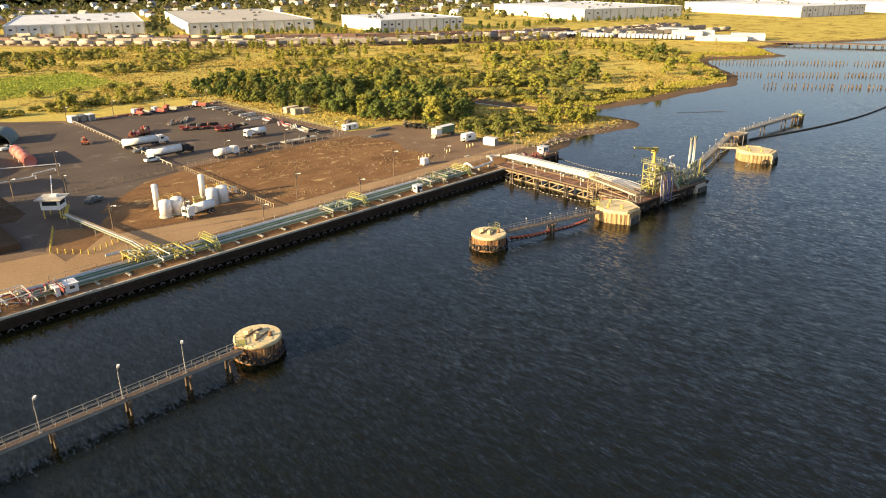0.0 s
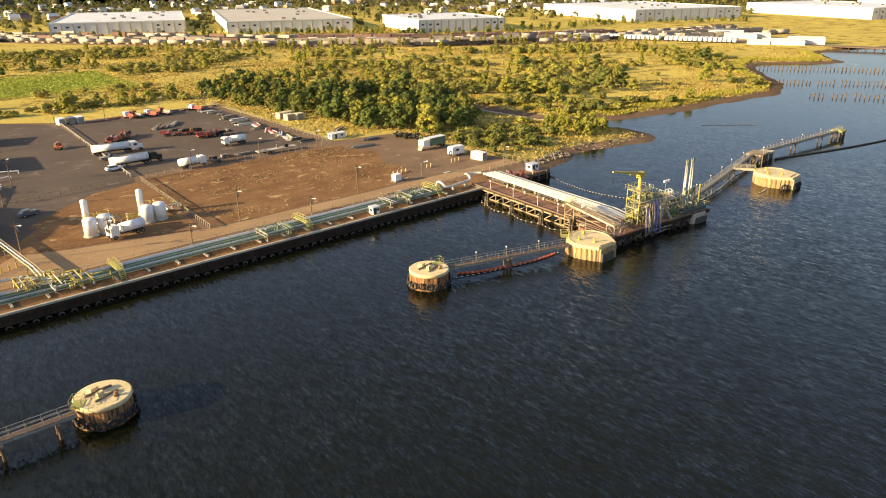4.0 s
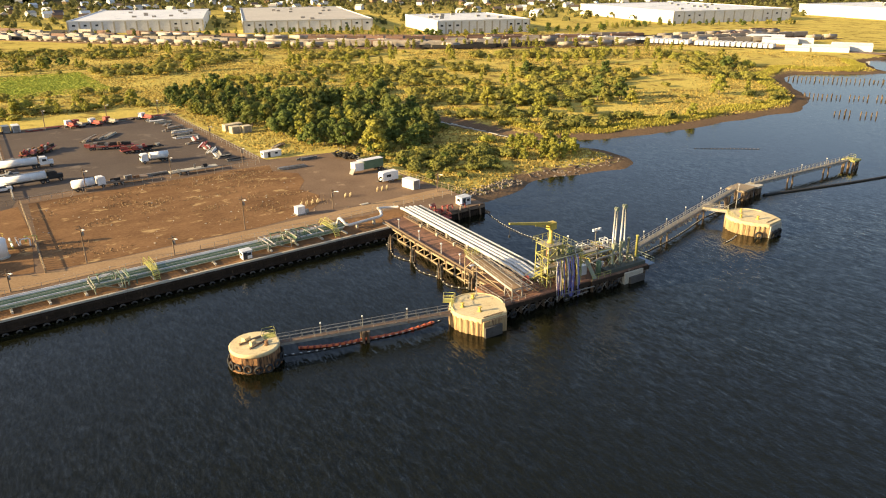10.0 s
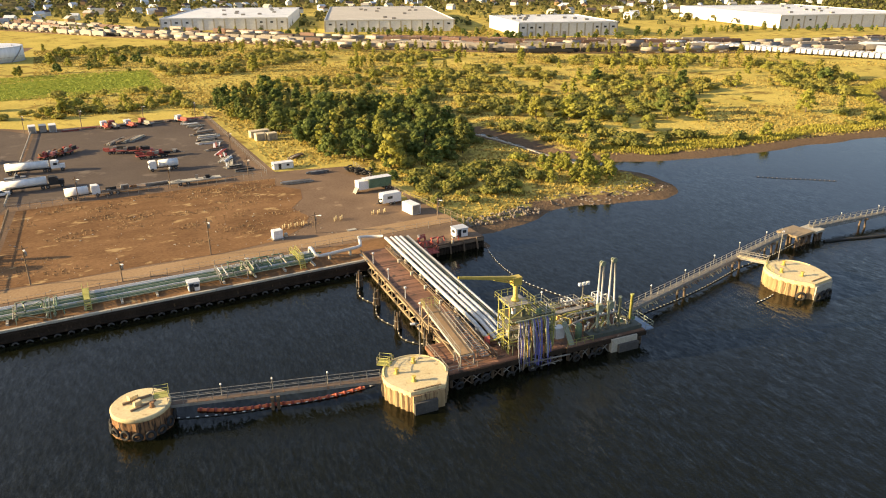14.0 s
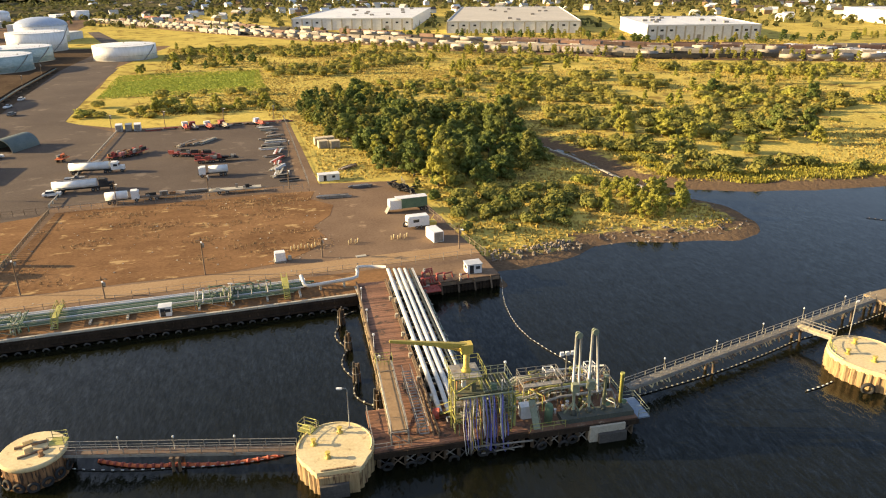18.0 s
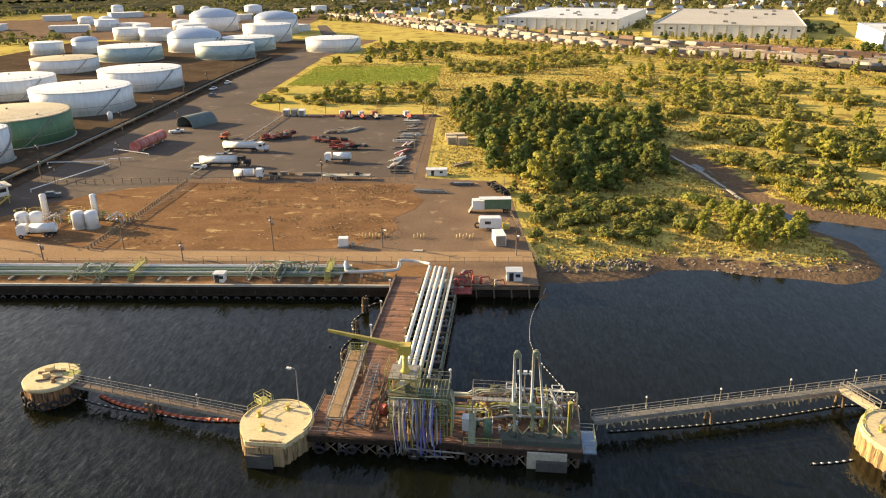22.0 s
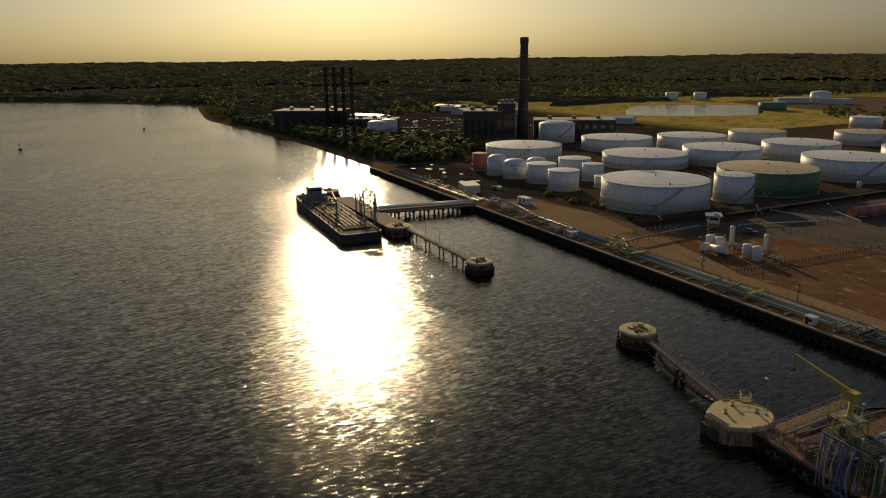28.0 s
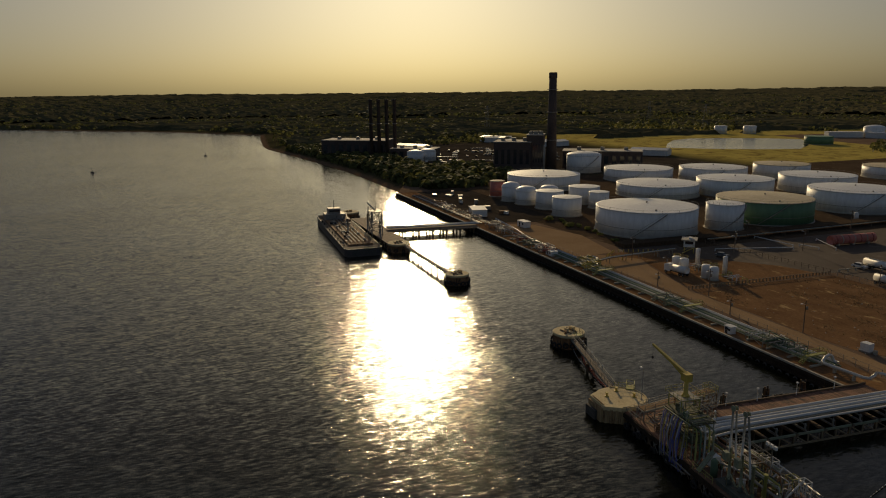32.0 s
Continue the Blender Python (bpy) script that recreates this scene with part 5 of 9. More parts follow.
OLIVE = surface("dirty_olive_grating", (0.07, 0.075, 0.04), (0.14, 0.14, 0.08), 0.6, 0.8, fine=5.0, bump=0.2, c3=(0.12, 0.07, 0.04), spot=0.58)
for z in (8.1, 11.35):
    part("grating_deck", Geo().box(11.3, -44.3, z, 7.6, 4.3, 0.1), OLIVE, hf, "dirty olive grating deck")
for k in range(10):
    part("deck_joist", Geo().bar((7.6 + 0.84 * k, -42.1, 11.2), (7.6 + 0.84 * k, -46.6, 11.2), 0.16), (OLIVE, PALEGREEN, LIME)[k % 3], hf)
rnd = random.Random(17)
for k in range(26):
    x, y, z = rnd.uniform(7.4, 15), rnd.uniform(-46.6, -42.2), rnd.choice((DZ, DZ, 8.2, 11.45))
    a, h = rnd.uniform(-1.4, 1.4), rnd.uniform(0.5, 1.9)
    part("branch_pipe", Geo().tube([(x, y, z), (x, y, z + h), (x + a, y, z + h + 0.15), (x + a, y - 0.5, z + h - 0.2)], rnd.choice((0.05, 0.08, 0.11)), 6), rnd.choice((STEEL, OLIVE, PALEGREEN, RUST_PILE, SILVER, LIME)), hf)
for k in range(8):
    x, y = rnd.uniform(7.6, 15), rnd.uniform(-46.4, -42.4)
    part("equipment_box", Geo().box(x, y, (8.2, 11.45)[k % 2], rnd.uniform(0.4, 0.9), rnd.uniform(0.3, 0.7), rnd.uniform(0.5, 1.2)), rnd.choice((STEEL, OLIVE, GREENPIPE, WHITE)), hf)

# loading arms and posts


def loading_arm(x, y, h, lean):
    t = jetty_thing("marine_loader", "tall parked pale-green and silver marine loading arm", "loading arm", "loading arms")
    part("riser", Geo().tube([(x, y, DZ + 0.7), (x, y, DZ + 6.5)], 0.2, 12), PALEGREEN, t)
    part("inner_arm", Geo().tube([(x - 0.25, y, DZ + 5), (x - 0.2, y, h - 0.4)], 0.17, 12), SILVER, t)
    part("outer_arm", Geo().tube([(x + 0.45, y, h - 0.5), (x + 0.45 + lean, y + 0.4, DZ + 3.4)], 0.15, 12), SILVER, t)
    part("apex_wheel", Geo().tube([(x + 0.1, y - 0.35, h - 0.35), (x + 0.1, y - 0.2, h - 0.35)], 0.44, 18).tube([(x + 0.1, y + 0.2, h - 0.35), (x + 0.1, y + 0.35, h - 0.35)], 0.34, 14), PALEGREEN, t)
    part("counterweight", Geo().box(x - 0.2, y - 0.6, DZ + 4.6, 0.9, 0.7, 1.3), PALEGREEN, t)
    part("base", Geo().lathe(x, y, [(0.45, DZ + 0.7), (0.38, DZ + 1.0), (0.22, DZ + 1.5)], 12), PLINTH, t)
    for s in (-1, 1):
        part("brace", Geo().bar((x + s * 1.1, y + 0.5, DZ + 0.7), (x, y, DZ + 2.6), 0.18), PALEGREEN, t)
    return t


loading_arm(23.6, -46.0, 18.4, 0.3)
loading_arm(25.9, -45.8, 18.5, 0.9)
for x in (28.1, 30.5):
    t = jetty_thing("arm_riser_post", "pale yellow-green steel riser post", "post", "riser posts")
    part("post", Geo().lathe(x, -45.7, [(0.24, DZ + 0.7), (0.24, 11.0), (0.31, 11.05), (0.31, 11.3)], 12), LIME if x > 29 else PALEGREEN, t)
    part("base", Geo().lathe(x, -45.7, [(0.42, DZ + 0.7), (0.36, DZ + 1.0), (0.24, DZ + 1.4)], 12), PLINTH, t)
    part("valve_wheel", Geo().tube([(x + 0.5, -45.9, DZ + 1.6), (x + 0.5, -46, DZ + 1.6)], 0.35, 12), GREENPIPE, t)

fp = jetty_thing("floodlight_pole", "floodlight pole with four white lamps", "lamp")
part("pole", Geo().tube([(24.9, -39.8, DZ), (24.9, -39.8, 11.6)], 0.09, 8), STEEL, fp)
part("crossarm", Geo().bar((24, -39.8, 11.5), (25.8, -39.8, 11.5), 0.1), STEEL, fp)
for k in range(3):
    part("floodlight", Geo().box(24.1 + 0.8 * k, -40, 11.55, 0.5, 0.35, 0.5), WHITE, fp)

# manifold pipework on the east platform
mf = jetty_thing("manifold", "tangle of pipes, valves and frames on the loading platform", "pipework")
rnd = random.Random(11)
for k in range(9):
    y = -37.2 - 0.75 * k
    z = 6.3 + 0.25 * (k % 4)
    part("pipe", Geo().tube([(12.5, y, z), (17 + k * 0.3, y, z), (18 + k * 0.6, y, z + 0.8), (24 + 0.8 * k, y, z + 0.8), (24.6 + 0.8 * k, y, DZ + 0.4)], rnd.choice((0.09, 0.13, 0.2)), 8), (SILVER, PALEGREEN, STEEL, RUST_PILE, PLINTH, LIME)[k % 6], mf)
for k in range(52):
    x, y = rnd.uniform(17.6, 31.6), rnd.uniform(-44.4, -37)
    s = rnd.uniform(0.5, 1.0)
    part("valve", Geo().lathe(x, y, [(0.3 * s, DZ), (0.3 * s, DZ + 0.9 * s), (0.12, DZ + 1.0 * s), (0.36 * s, DZ + 1.3 * s), (0.36 * s, DZ + 1.38 * s)], 10), (LIME, WHITE, RUST_PILE, STEEL, GREENPIPE, OLIVE, PLINTH)[k % 7], mf)
for k in range(44):
    x, y = rnd.uniform(17.6, 30), rnd.uniform(-45, -37)
    h2, L = rnd.uniform(0.8, 2.3), rnd.uniform(0.8, 2.6)
    q = part("elbow_pipe", Geo().tube([(0, 0, 0), (0, 0, h2), (0.2, 0, h2 + 0.25), (L, 0, h2 + 0.25), (L + 0.2, 0, h2), (L + 0.2, 0, 0)], rnd.choice((0.05, 0.08, 0.13)), 8), (LIME, SILVER, OLIVE, RUST_PILE, STEEL, PLINTH)[k % 6], mf)
    q.matrix_basis = pose(x, y, DZ, 0, 0, rnd.choice((0, 90, 20, -60)))
for k in range(7):
    part("work_frame", lattice(Geo(), 18.2 + 2.1 * k, 19.6 + 2.1 * k, -38.6 + 0.4 * (k % 2), -37.2, DZ, 7.3 + 0.5 * (k % 3), 1, 0.09), (STEEL, LIME, WHITE)[k % 3], mf)
part("vessel", Geo().lathe(20.2, -45.9, [(0.55, DZ), (0.55, DZ + 2.6), (0.3, DZ + 2.9)], 14), GREENPIPE, mf, "green vertical vessel")
part("walkway_frame", lattice(Geo(), 18, 23.5, -42, -39, DZ, 8.4, 1, 0.16), STEEL, mf)
part("walkway_deck", Geo().box(20.8, -41.6, 8.4, 5.6, 0.9, 0.08), STEEL, mf)
part("walkway_rail", rail_loop(Geo(), 17.9, 23.7, -42.1, -38.9, 8.5), STEEL, mf)
part("stair", Geo().bar((18.2, -47.2, DZ), (18.2, -44.6, 8.2), 0.9, 0.14).bar((17.8, -47.2, DZ + 1), (17.8, -44.6, 9.2), 0.06).bar((18.6, -47.2, DZ + 1), (18.6, -44.6, 9.2), 0.06), PALEGREEN, mf)
part("control_hut", Geo().box(17.6, -44.0, DZ, 1.6, 1.3, 1.9), WHITE, mf, "small white control cabinet")
part("slanted_pipe", Geo().tube([(21, -37, 7.6), (31.8, -37.4, 7.4)], 0.13, 8).tube([(24.6, -37, 7.6), (26, -42, 6.2)], 0.16, 8).tube([(28.4, -37, 7.6), (30, -42, 6.2)], 0.14, 8), SILVER, mf)

# gangway tower on the west side
gt = jetty_thing("gangway_tower", "braced timber and steel gangway tower with a tan walkway deck", "gangway")
part("deck", Geo().bar((0.2, -31.4, 9.0), (0.2, -46, 7.3), 1.8, 0.18), TRACK, gt, "tan plank deck")
for x in (-0.85, 1.25):
    part("side_beam", Geo().bar((x, -31.4, 8.9), (x, -46, 7.2), 0.16, 0.4), CONCRETE, gt)
    part("hand_rail", Geo().bar((x, -31.4, 10.0), (x, -46, 8.3), 0.07).bar((x, -31.4, 9.5), (x, -46, 7.8), 0.05), STEEL, gt)
    for k in range(8):
        part("rail_post", Geo().bar((x, -31.4 - 2.08 * k, 9 - 0.243 * k), (x, -31.4 - 2.08 * k, 10 - 0.243 * k), 0.07), STEEL, gt)
lattice_parts(gt, -0.9, 1.3, -34, -31.2, -1, 8.8, 4, 0.2, PALEWOOD)
lattice_parts(gt, -0.9, 1.3, -46.2, -44, DZ, 7.2, 1, 0.18, STEEL)
part("under_truss", Geo().bar((-0.85, -34, 7.2), (-0.85, -44, 6.0), 0.15).bar((-0.85, -34, 6.6), (-0.85, -38, 7.6), 0.12).bar((-0.85, -38, 6.4), (-0.85, -42, 7.2), 0.12), PALEWOOD, gt)
part("landing_rail", rail_loop(Geo(), -1, 1.4, -32.6, -31, 9.0), LIME, gt)
for x, y0, y1 in ((4.7, -33.5, -45.6), (5.3, -34.5, -46.2)):
    t = jetty_thing("stored_truss", "long brown timber truss lying on the jetty", "truss", "stored trusses")
    for z in (DZ + 0.15, DZ + 1.0):
        part("chord", Geo().bar((x, y0, z), (x, y1, z), 0.16), TIMBER, t)
    for k in range(9):
        ya, yb = y0 + (y1 - y0) * k / 9, y0 + (y1 - y0) * (k + 1) / 9
        part("web", Geo().bar((x, ya, DZ + 0.15), (x, yb, DZ + 1.0), 0.1).bar((x, yb, DZ + 0.1), (x, yb, DZ + 1.0), 0.1), TIMBER, t)
gw = jetty_thing("aluminium_gangway", "parked open aluminium gangway", "gangway")
for k in range(22):
    u = k / 21
    part("tread", Geo().bar((2.65 + 0.2 * u, -32.8 - 13.2 * u, 7.6 - 1.3 * u), (3.75 + 0.2 * u, -32.8 - 13.2 * u, 7.6 - 1.3 * u), 0.22, 0.06), STEEL, gw)
for x in (2.6, 3.8):
    g = Geo().bar((x, -32.8, 8.7), (x + 0.2, -46, 7.4), 0.09).bar((x, -32.8, 7.6), (x + 0.2, -46, 6.3), 0.1)
    for k in range(10):
        u, v = k / 10, (k + 1) / 10
        g.bar((x + 0.2 * u, -32.8 - 13.2 * u, 7.6 - 1.3 * u), (x + 0.2 * v, -32.8 - 13.2 * v, 8.7 - 1.3 * v), 0.06)
    part("side_truss", g, STEEL, gw)
for y in (-34, -44.5):
    part("stand", Geo().bar((2.7, y, DZ), (2.7, y, 7.4 if y > -40 else 6.4), 0.12).bar((3.9, y, DZ), (3.9, y, 7.4 if y > -40 else 6.4), 0.12).bar((2.7, y, DZ), (3.9, y, 7), 0.08), STEEL, gw)

# timber pile clusters with a floating boom
PC = [(-3.9, -6.2), (-4.2, -15.4), (-4.6, -25.6), (-2.9, -33.5)]
for k, (x, y) in enumerate(PC):
    t = thing("pile_cluster", "lashed cluster of dark weathered timber piles", "pile cluster", (x, y, 0), 40 * k, "pile clusters by the jetty")
    for j in range(7):
        a = j * 2 * math.pi / 6
        o = 0 if j == 6 else 0.42
        part("support_post", Geo().tube([(o * 1.9 * math.cos(a), o * 1.9 * math.sin(a), -2.5), (o * math.cos(a), o * math.sin(a), 5.6 + 0.5 * math.sin(j * 2.1))], 0.22, 7, r2=0.16), (TIMBER, PANELDARK)[j % 2], t)
    part("lashing", Geo().tube([(0.66 * math.cos(2 * math.pi * j / 12), 0.66 * math.sin(2 * math.pi * j / 12), 4.3) for j in range(13)], 0.05, 5, False), STEEL, t)


def sag(a, b, bulge, n=16):
    a, b = Vector((*a, 0)), Vector((*b, 0))
    s = (b - a).cross(Vector((0, 0, 1))).normalized()
    return [a.lerp(b, k / n) + s * bulge * math.sin(math.pi * k / n) for k in range(n + 1)]


def float_boom(runs, label, mat, r=0.16, float_mat=None, gap=1.0):
    t = thing("floating_boom", label, "boom", group="floating booms")
    for pts in runs:
        part("skirt", Geo().tube([(p.x, p.y, WZ + 0.1) for p in pts], r, 6), mat, t)
        if float_mat:
            total = sum((pts[i + 1] - pts[i]).length for i in range(len(pts) - 1))
            fm = Geo().capsule((-0.2, 0, 0), (0.2, 0, 0), r * 1.15, 8).mesh("float", float_mat)
            m = int(total / gap)
            for k in range(m):
                u = (k + 0.5) / m * (len(pts) - 1)
                i = int(u)
                p = pts[i].lerp(pts[i + 1], u - i)
                d = pts[i + 1] - pts[i]
                q = part("float", fm, float_mat, t)
                q.matrix_basis = pose(p.x, p.y, WZ + 0.16, 0, 0, math.degrees(math.atan2(d.y, d.x)))
    return t


float_boom([sag((-0.5, -2), PC[0], 1.2), sag(PC[0], PC[1], 1.6), sag(PC[1], PC[2], 1.6), sag(PC[2], PC[3], 1.8), sag(PC[3], (-6.5, -40.2), -1)], "dark floating boom with white floats between the pile clusters", BLACK, 0.12, CONCRETE, 1.4)
float_boom([[Vector((30.6, 4.5, 0)), Vector((29.6, 1, 0)), Vector((28, -3.3, 0)), Vector((26.7, -8, 0)), Vector((25.9, -12.6, 0)), Vector((25.6, -17, 0)), Vector((26, -21.4, 0)), Vector((27.3, -25.9, 0)), Vector((28.9, -30.4, 0)), Vector((31.3, -37, 0))]], "thin dark boom with small white floats across the inlet", BLACK, 0.055, WHITE, 1.05)
float_boom([sag((34, -42.2), (69, -35.4), 0.9, 24), sag((69, -35.4), (92, -31.6), 0.6, 12)], "dark cable boom with pale floats under the footbridge", BLACK, 0.08, CONCRETE, 1.0)
float_boom([sag((-40, -34.6), (-30, -38.5), 0.6, 14) + sag((-30, -38.5), (-17, -40.5), 0.7, 14)[1:]], "sagging orange-red containment boom under the footbridge", ORANGE, 0.26, RED, 1.1)
float_boom([sag((-44.5, -34.7), (-30, -39.1), 0.5, 12) + sag((-30, -39.1), (-15.4, -40.6), 0.7, 12)[1:]], "thin dark boom with white floats beside the red boom", BLACK, 0.055, WHITE, 1.2)
float_boom([sag((58.5, -48.6), (64.5, -47.6), 0.2, 6)], "short floating boom by the dolphin", BLACK, 0.09, WHITE, 1.0)
float_boom([sag((99, -34), (230, -52), 6, 30)], "long dark oil boom trailing across the river", BLACK, 0.35)

# ---- vegetation ----


def leaf_cloud(lobes, n, size, rnd):
    """Many small folded leaf sprays over a set of lobes (x, y, z, radius, flatten)."""
    vs, fs = [], []
    weights = [l[3] ** 2 for l in lobes]
    for _ in range(n):
        x, y, z, r, k = rnd.choices(lobes, weights)[0]
        u, a = rnd.uniform(-0.55, 1), rnd.uniform(0, 2 * math.pi)
        q = math.sqrt(max(0, 1 - u * u))
        d = r * rnd.uniform(0.72, 1.12)
        c = Vector((x + d * q * math.cos(a), y + d * q * math.sin(a), z + d * u * k))
        nrm = Vector((q * math.cos(a), q * math.sin(a), u + 0.3)) + Vector((rnd.uniform(-0.7, 0.7), rnd.uniform(-0.7, 0.7), rnd.uniform(-0.5, 0.7)))
        nrm.normalize()
        s = nrm.orthogonal().normalized()
        s = (Matrix.Rotation(rnd.uniform(0, 6.28), 3, nrm) @ s) * size * rnd.uniform(0.6, 1.35)
        t = nrm.cross(s) * rnd.uniform(0.6, 1.0)
        b = len(vs)
        vs += [tuple(c - s), tuple(c - t - nrm * size * 0.25), tuple(c + s), tuple(c + t - nrm * size * 0.25)]
        fs += [(b, b + 1, b + 2), (b, b + 2, b + 3)]
    # dense uneven heart of each lobe
    for x, y, z, r, k in lobes:
        b, m = len(vs), 7
        for row, e in enumerate((-0.8, -0.1, 0.6, 1.15)):
            for i in range(m):
                a = 2 * math.pi * (i + 0.5 * (row % 2)) / m
                d = r * rnd.uniform(0.6, 0.92)
                vs.append((x + d * math.cos(e) * math.cos(a), y + d * math.cos(e) * math.sin(a), z + d * k * math.sin(e)))
        vs.append((x, y, z + 0.8 * r * k))
        for row in range(3):
            for i in range(m):
                p, q = b + row * m + i, b + row * m + (i + 1) % m
                fs += [(p, q, q + m), (p, q + m, p + m)]
        fs += [(b + 3 * m + i, b + 3 * m + (i + 1) % m, b + 4 * m) for i in range(m)]
    return vs, fs


def tree_meshes(seed, h, spread, n, size, leaf, low=0.12):
    """Trunk and limbs, and a crown of many lobes that grow smaller and closer to the stem towards the top."""
    rnd = random.Random(seed)
    g = Geo().tube([(0, 0, -0.3), (0.1, 0, h * 0.3), (0.05, 0.1, h * 0.55), (0, 0, h * 0.9)], h * 0.028, 7, r2=h * 0.006)
    lobes = [(0, 0, h * 0.6, spread * 0.45, 1.3), (rnd.uniform(-0.4, 0.4), rnd.uniform(-0.4, 0.4), h * 0.86, spread * 0.3, 0.9)]
    for k in range(15):
        u = (k + rnd.random()) / 15
        z = h * (low + 0.06 + (0.8 - low) * u)
        a = k * 2.4 + rnd.uniform(-0.5, 0.5)
        d = spread * (1.0 - 0.5 * u * u) * rnd.uniform(0.4, 0.95)
        lobes.append((d * math.cos(a), d * math.sin(a), z, spread * (0.38 - 0.08 * u) * rnd.uniform(0.7, 1.25), rnd.uniform(0.6, 1.0)))
        if k % 2 == 0:
            g.tube([(0, 0, z * 0.6), (d * 0.5 * math.cos(a), d * 0.5 * math.sin(a), z * 0.85), (d * math.cos(a), d * math.sin(a), z)], h * 0.011, 5, r2=h * 0.004)
    c = Geo().add(*leaf_cloud(lobes, n, size, rnd))
    return g.mesh("trunk", BARK), c.mesh("crown", leaf)


def shrub_mesh(seed, r, h, n, size, leaf):
    rnd = random.Random(seed)
    lobes = [(rnd.uniform(-0.5, 0.5) * r, rnd.uniform(-0.5, 0.5) * r, h * rnd.uniform(0.3, 0.6), r * rnd.uniform(0.4, 0.65), h / r * 0.55) for _ in range(5)]
    return Geo().add(*leaf_cloud(lobes, n, size, rnd)).mesh("shrub", leaf)


DARK_TREES = [tree_meshes(20 + k, 7.0 + 0.9 * (k % 4), (3.4, 2.2, 2.8, 3.9, 2.4)[k % 5], 950, 0.3, LEAFY if k == 6 else SHRUB if k in (2, 5) else LEAF) for k in range(9)]
YELLOW_TREES = [tree_meshes(40 + k, 7.5 + k, 3.0 + 0.3 * k, 850, 0.32, LEAFY) for k in range(3)]
SLIM_TREES = [tree_meshes(60 + k, 8.5, 1.9, 450, 0.38, LEAFY if k else SHRUB, 0.12) for k in range(3)]
SHRUBS = [shrub_mesh(80 + k, 2.1 + 0.3 * k, 2.3 + 0.25 * k, 220, 0.38, SHRUB if k != 3 else LEAFY) for k in range(5)]
TREE_LABEL = {0: ("dark green leafy deciduous tree in a wood", "trees of the wood"), 1: ("bright yellow-green leafy tree lit by the sun", "yellow-green trees"), 2: ("slim upright yellow-green poplar sapling in marsh grass", "saplings in the marsh")}


PLANTS = []


def plant_tree(kind, x, y, s, rnd):
    PLANTS.append((kind, rnd.randrange(len((DARK_TREES, YELLOW_TREES, SLIM_TREES)[kind])), x, y, s, rnd.uniform(0, 360), rnd.uniform(0.9, 1.15)))


def plant_shrub(x, y, s, rnd, k=None):
    PLANTS.append((3, k if k is not None else rnd.randrange(5), x, y, s, rnd.uniform(0, 360), rnd.uniform(0.8, 1.2)))


def grow_plants():
    """The plants near the river are things; those further inland are joined by kind."""
    rest = {}
    count = [0, 0]
    for kind, k, x, y, s, turn, w in sorted(PLANTS, key=lambda p: p[3] + 0.25 * abs(p[2] - 50)):
        if x > 60 and float(shore_distance(np.array(x), np.array(y))) < 4.5:
            continue
        z = float(ground_height(np.array(x), np.array(y)))
        m = pose(x, y, z - 0.05, 0, 0, turn)
        if kind == 3:
            m = m @ Matrix.Diagonal((s, s, s * w, 1))
            meshes = (SHRUBS[k],)
        else:
            m = m @ Matrix.Diagonal((s * w, s * (2 - w), s, 1))
            meshes = (DARK_TREES, YELLOW_TREES, SLIM_TREES)[kind][k]
        count[kind == 3] += 1
        if count[kind == 3] > 290:
            for me in meshes[-1:]:
                rest.setdefault(me, []).append(m)
        elif kind == 3:
            ob = new("shrub", SHRUBS[k])
            ob.matrix_basis = m
            tagged(ob, "yellow-green leafy shrub in the grass" if k == 3 else "olive green leafy shrub in yellow grass", "shrub", "shrubs of the marsh")
        else:
            t = thing("tree", TREE_LABEL[kind][0], "tree", group=TREE_LABEL[kind][1])
            t.matrix_basis = m
            part("trunk", meshes[0], BARK, t)
            part("crown", meshes[1], LEAF, t)
    by_mat = {}
    for me, ms in rest.items():
        v = np.array([q.co for q in me.vertices])
        f = np.array([list(p.vertices) for p in me.polygons])
        for m in ms:
            a = np.array(m)
            by_mat.setdefault(me.materials[0], []).append((v @ a[:3, :3].T + a[:3, 3], f))
    for mat, lst in by_mat.items():
        off, vs, fs = 0, [], []
        for v, f in lst:
            vs.append(v)
            fs.append(f + off)
            off += len(v)
        vs, fs = np.concatenate(vs), np.concatenate(fs)
        me = bpy.data.meshes.new("inland_thicket")
        me.vertices.add(len(vs))
        me.vertices.foreach_set("co", vs.ravel())
        me.loops.add(len(fs) * 3)
        me.loops.foreach_set("vertex_index", fs.ravel())
        me.polygons.add(len(fs))
        me.polygons.foreach_set("loop_start", np.arange(0, len(fs) * 3, 3))
        me.update()
        me.materials.append(mat)
        tagged(new("inland_thicket", me), "leafy trees and shrubs further inland", "thicket", kind="stuff")


def inside(poly, x, y):
    c = False
    for i in range(len(poly)):
        (ax, ay), (bx, by) = poly[i], poly[(i + 1) % len(poly)]
        if (ay > y) != (by > y) and x < (bx - ax) * (y - ay) / (by - ay) + ax:
            c = not c
    return c


def scatter(poly, gap, rnd, jitter=0.45):
    xs, ys = [p[0] for p in poly], [p[1] for p in poly]
    out = []
    for i in range(int((max(xs) - min(xs)) / gap) + 1):
        for j in range(int((max(ys) - min(ys)) / gap) + 1):
            x = min(xs) + gap * (i + rnd.uniform(-jitter, jitter) + 0.5 * (j % 2))
            y = min(ys) + gap * (j + rnd.uniform(-jitter, jitter))
            if inside(poly, x, y):
                out.append((x, y))
    return out


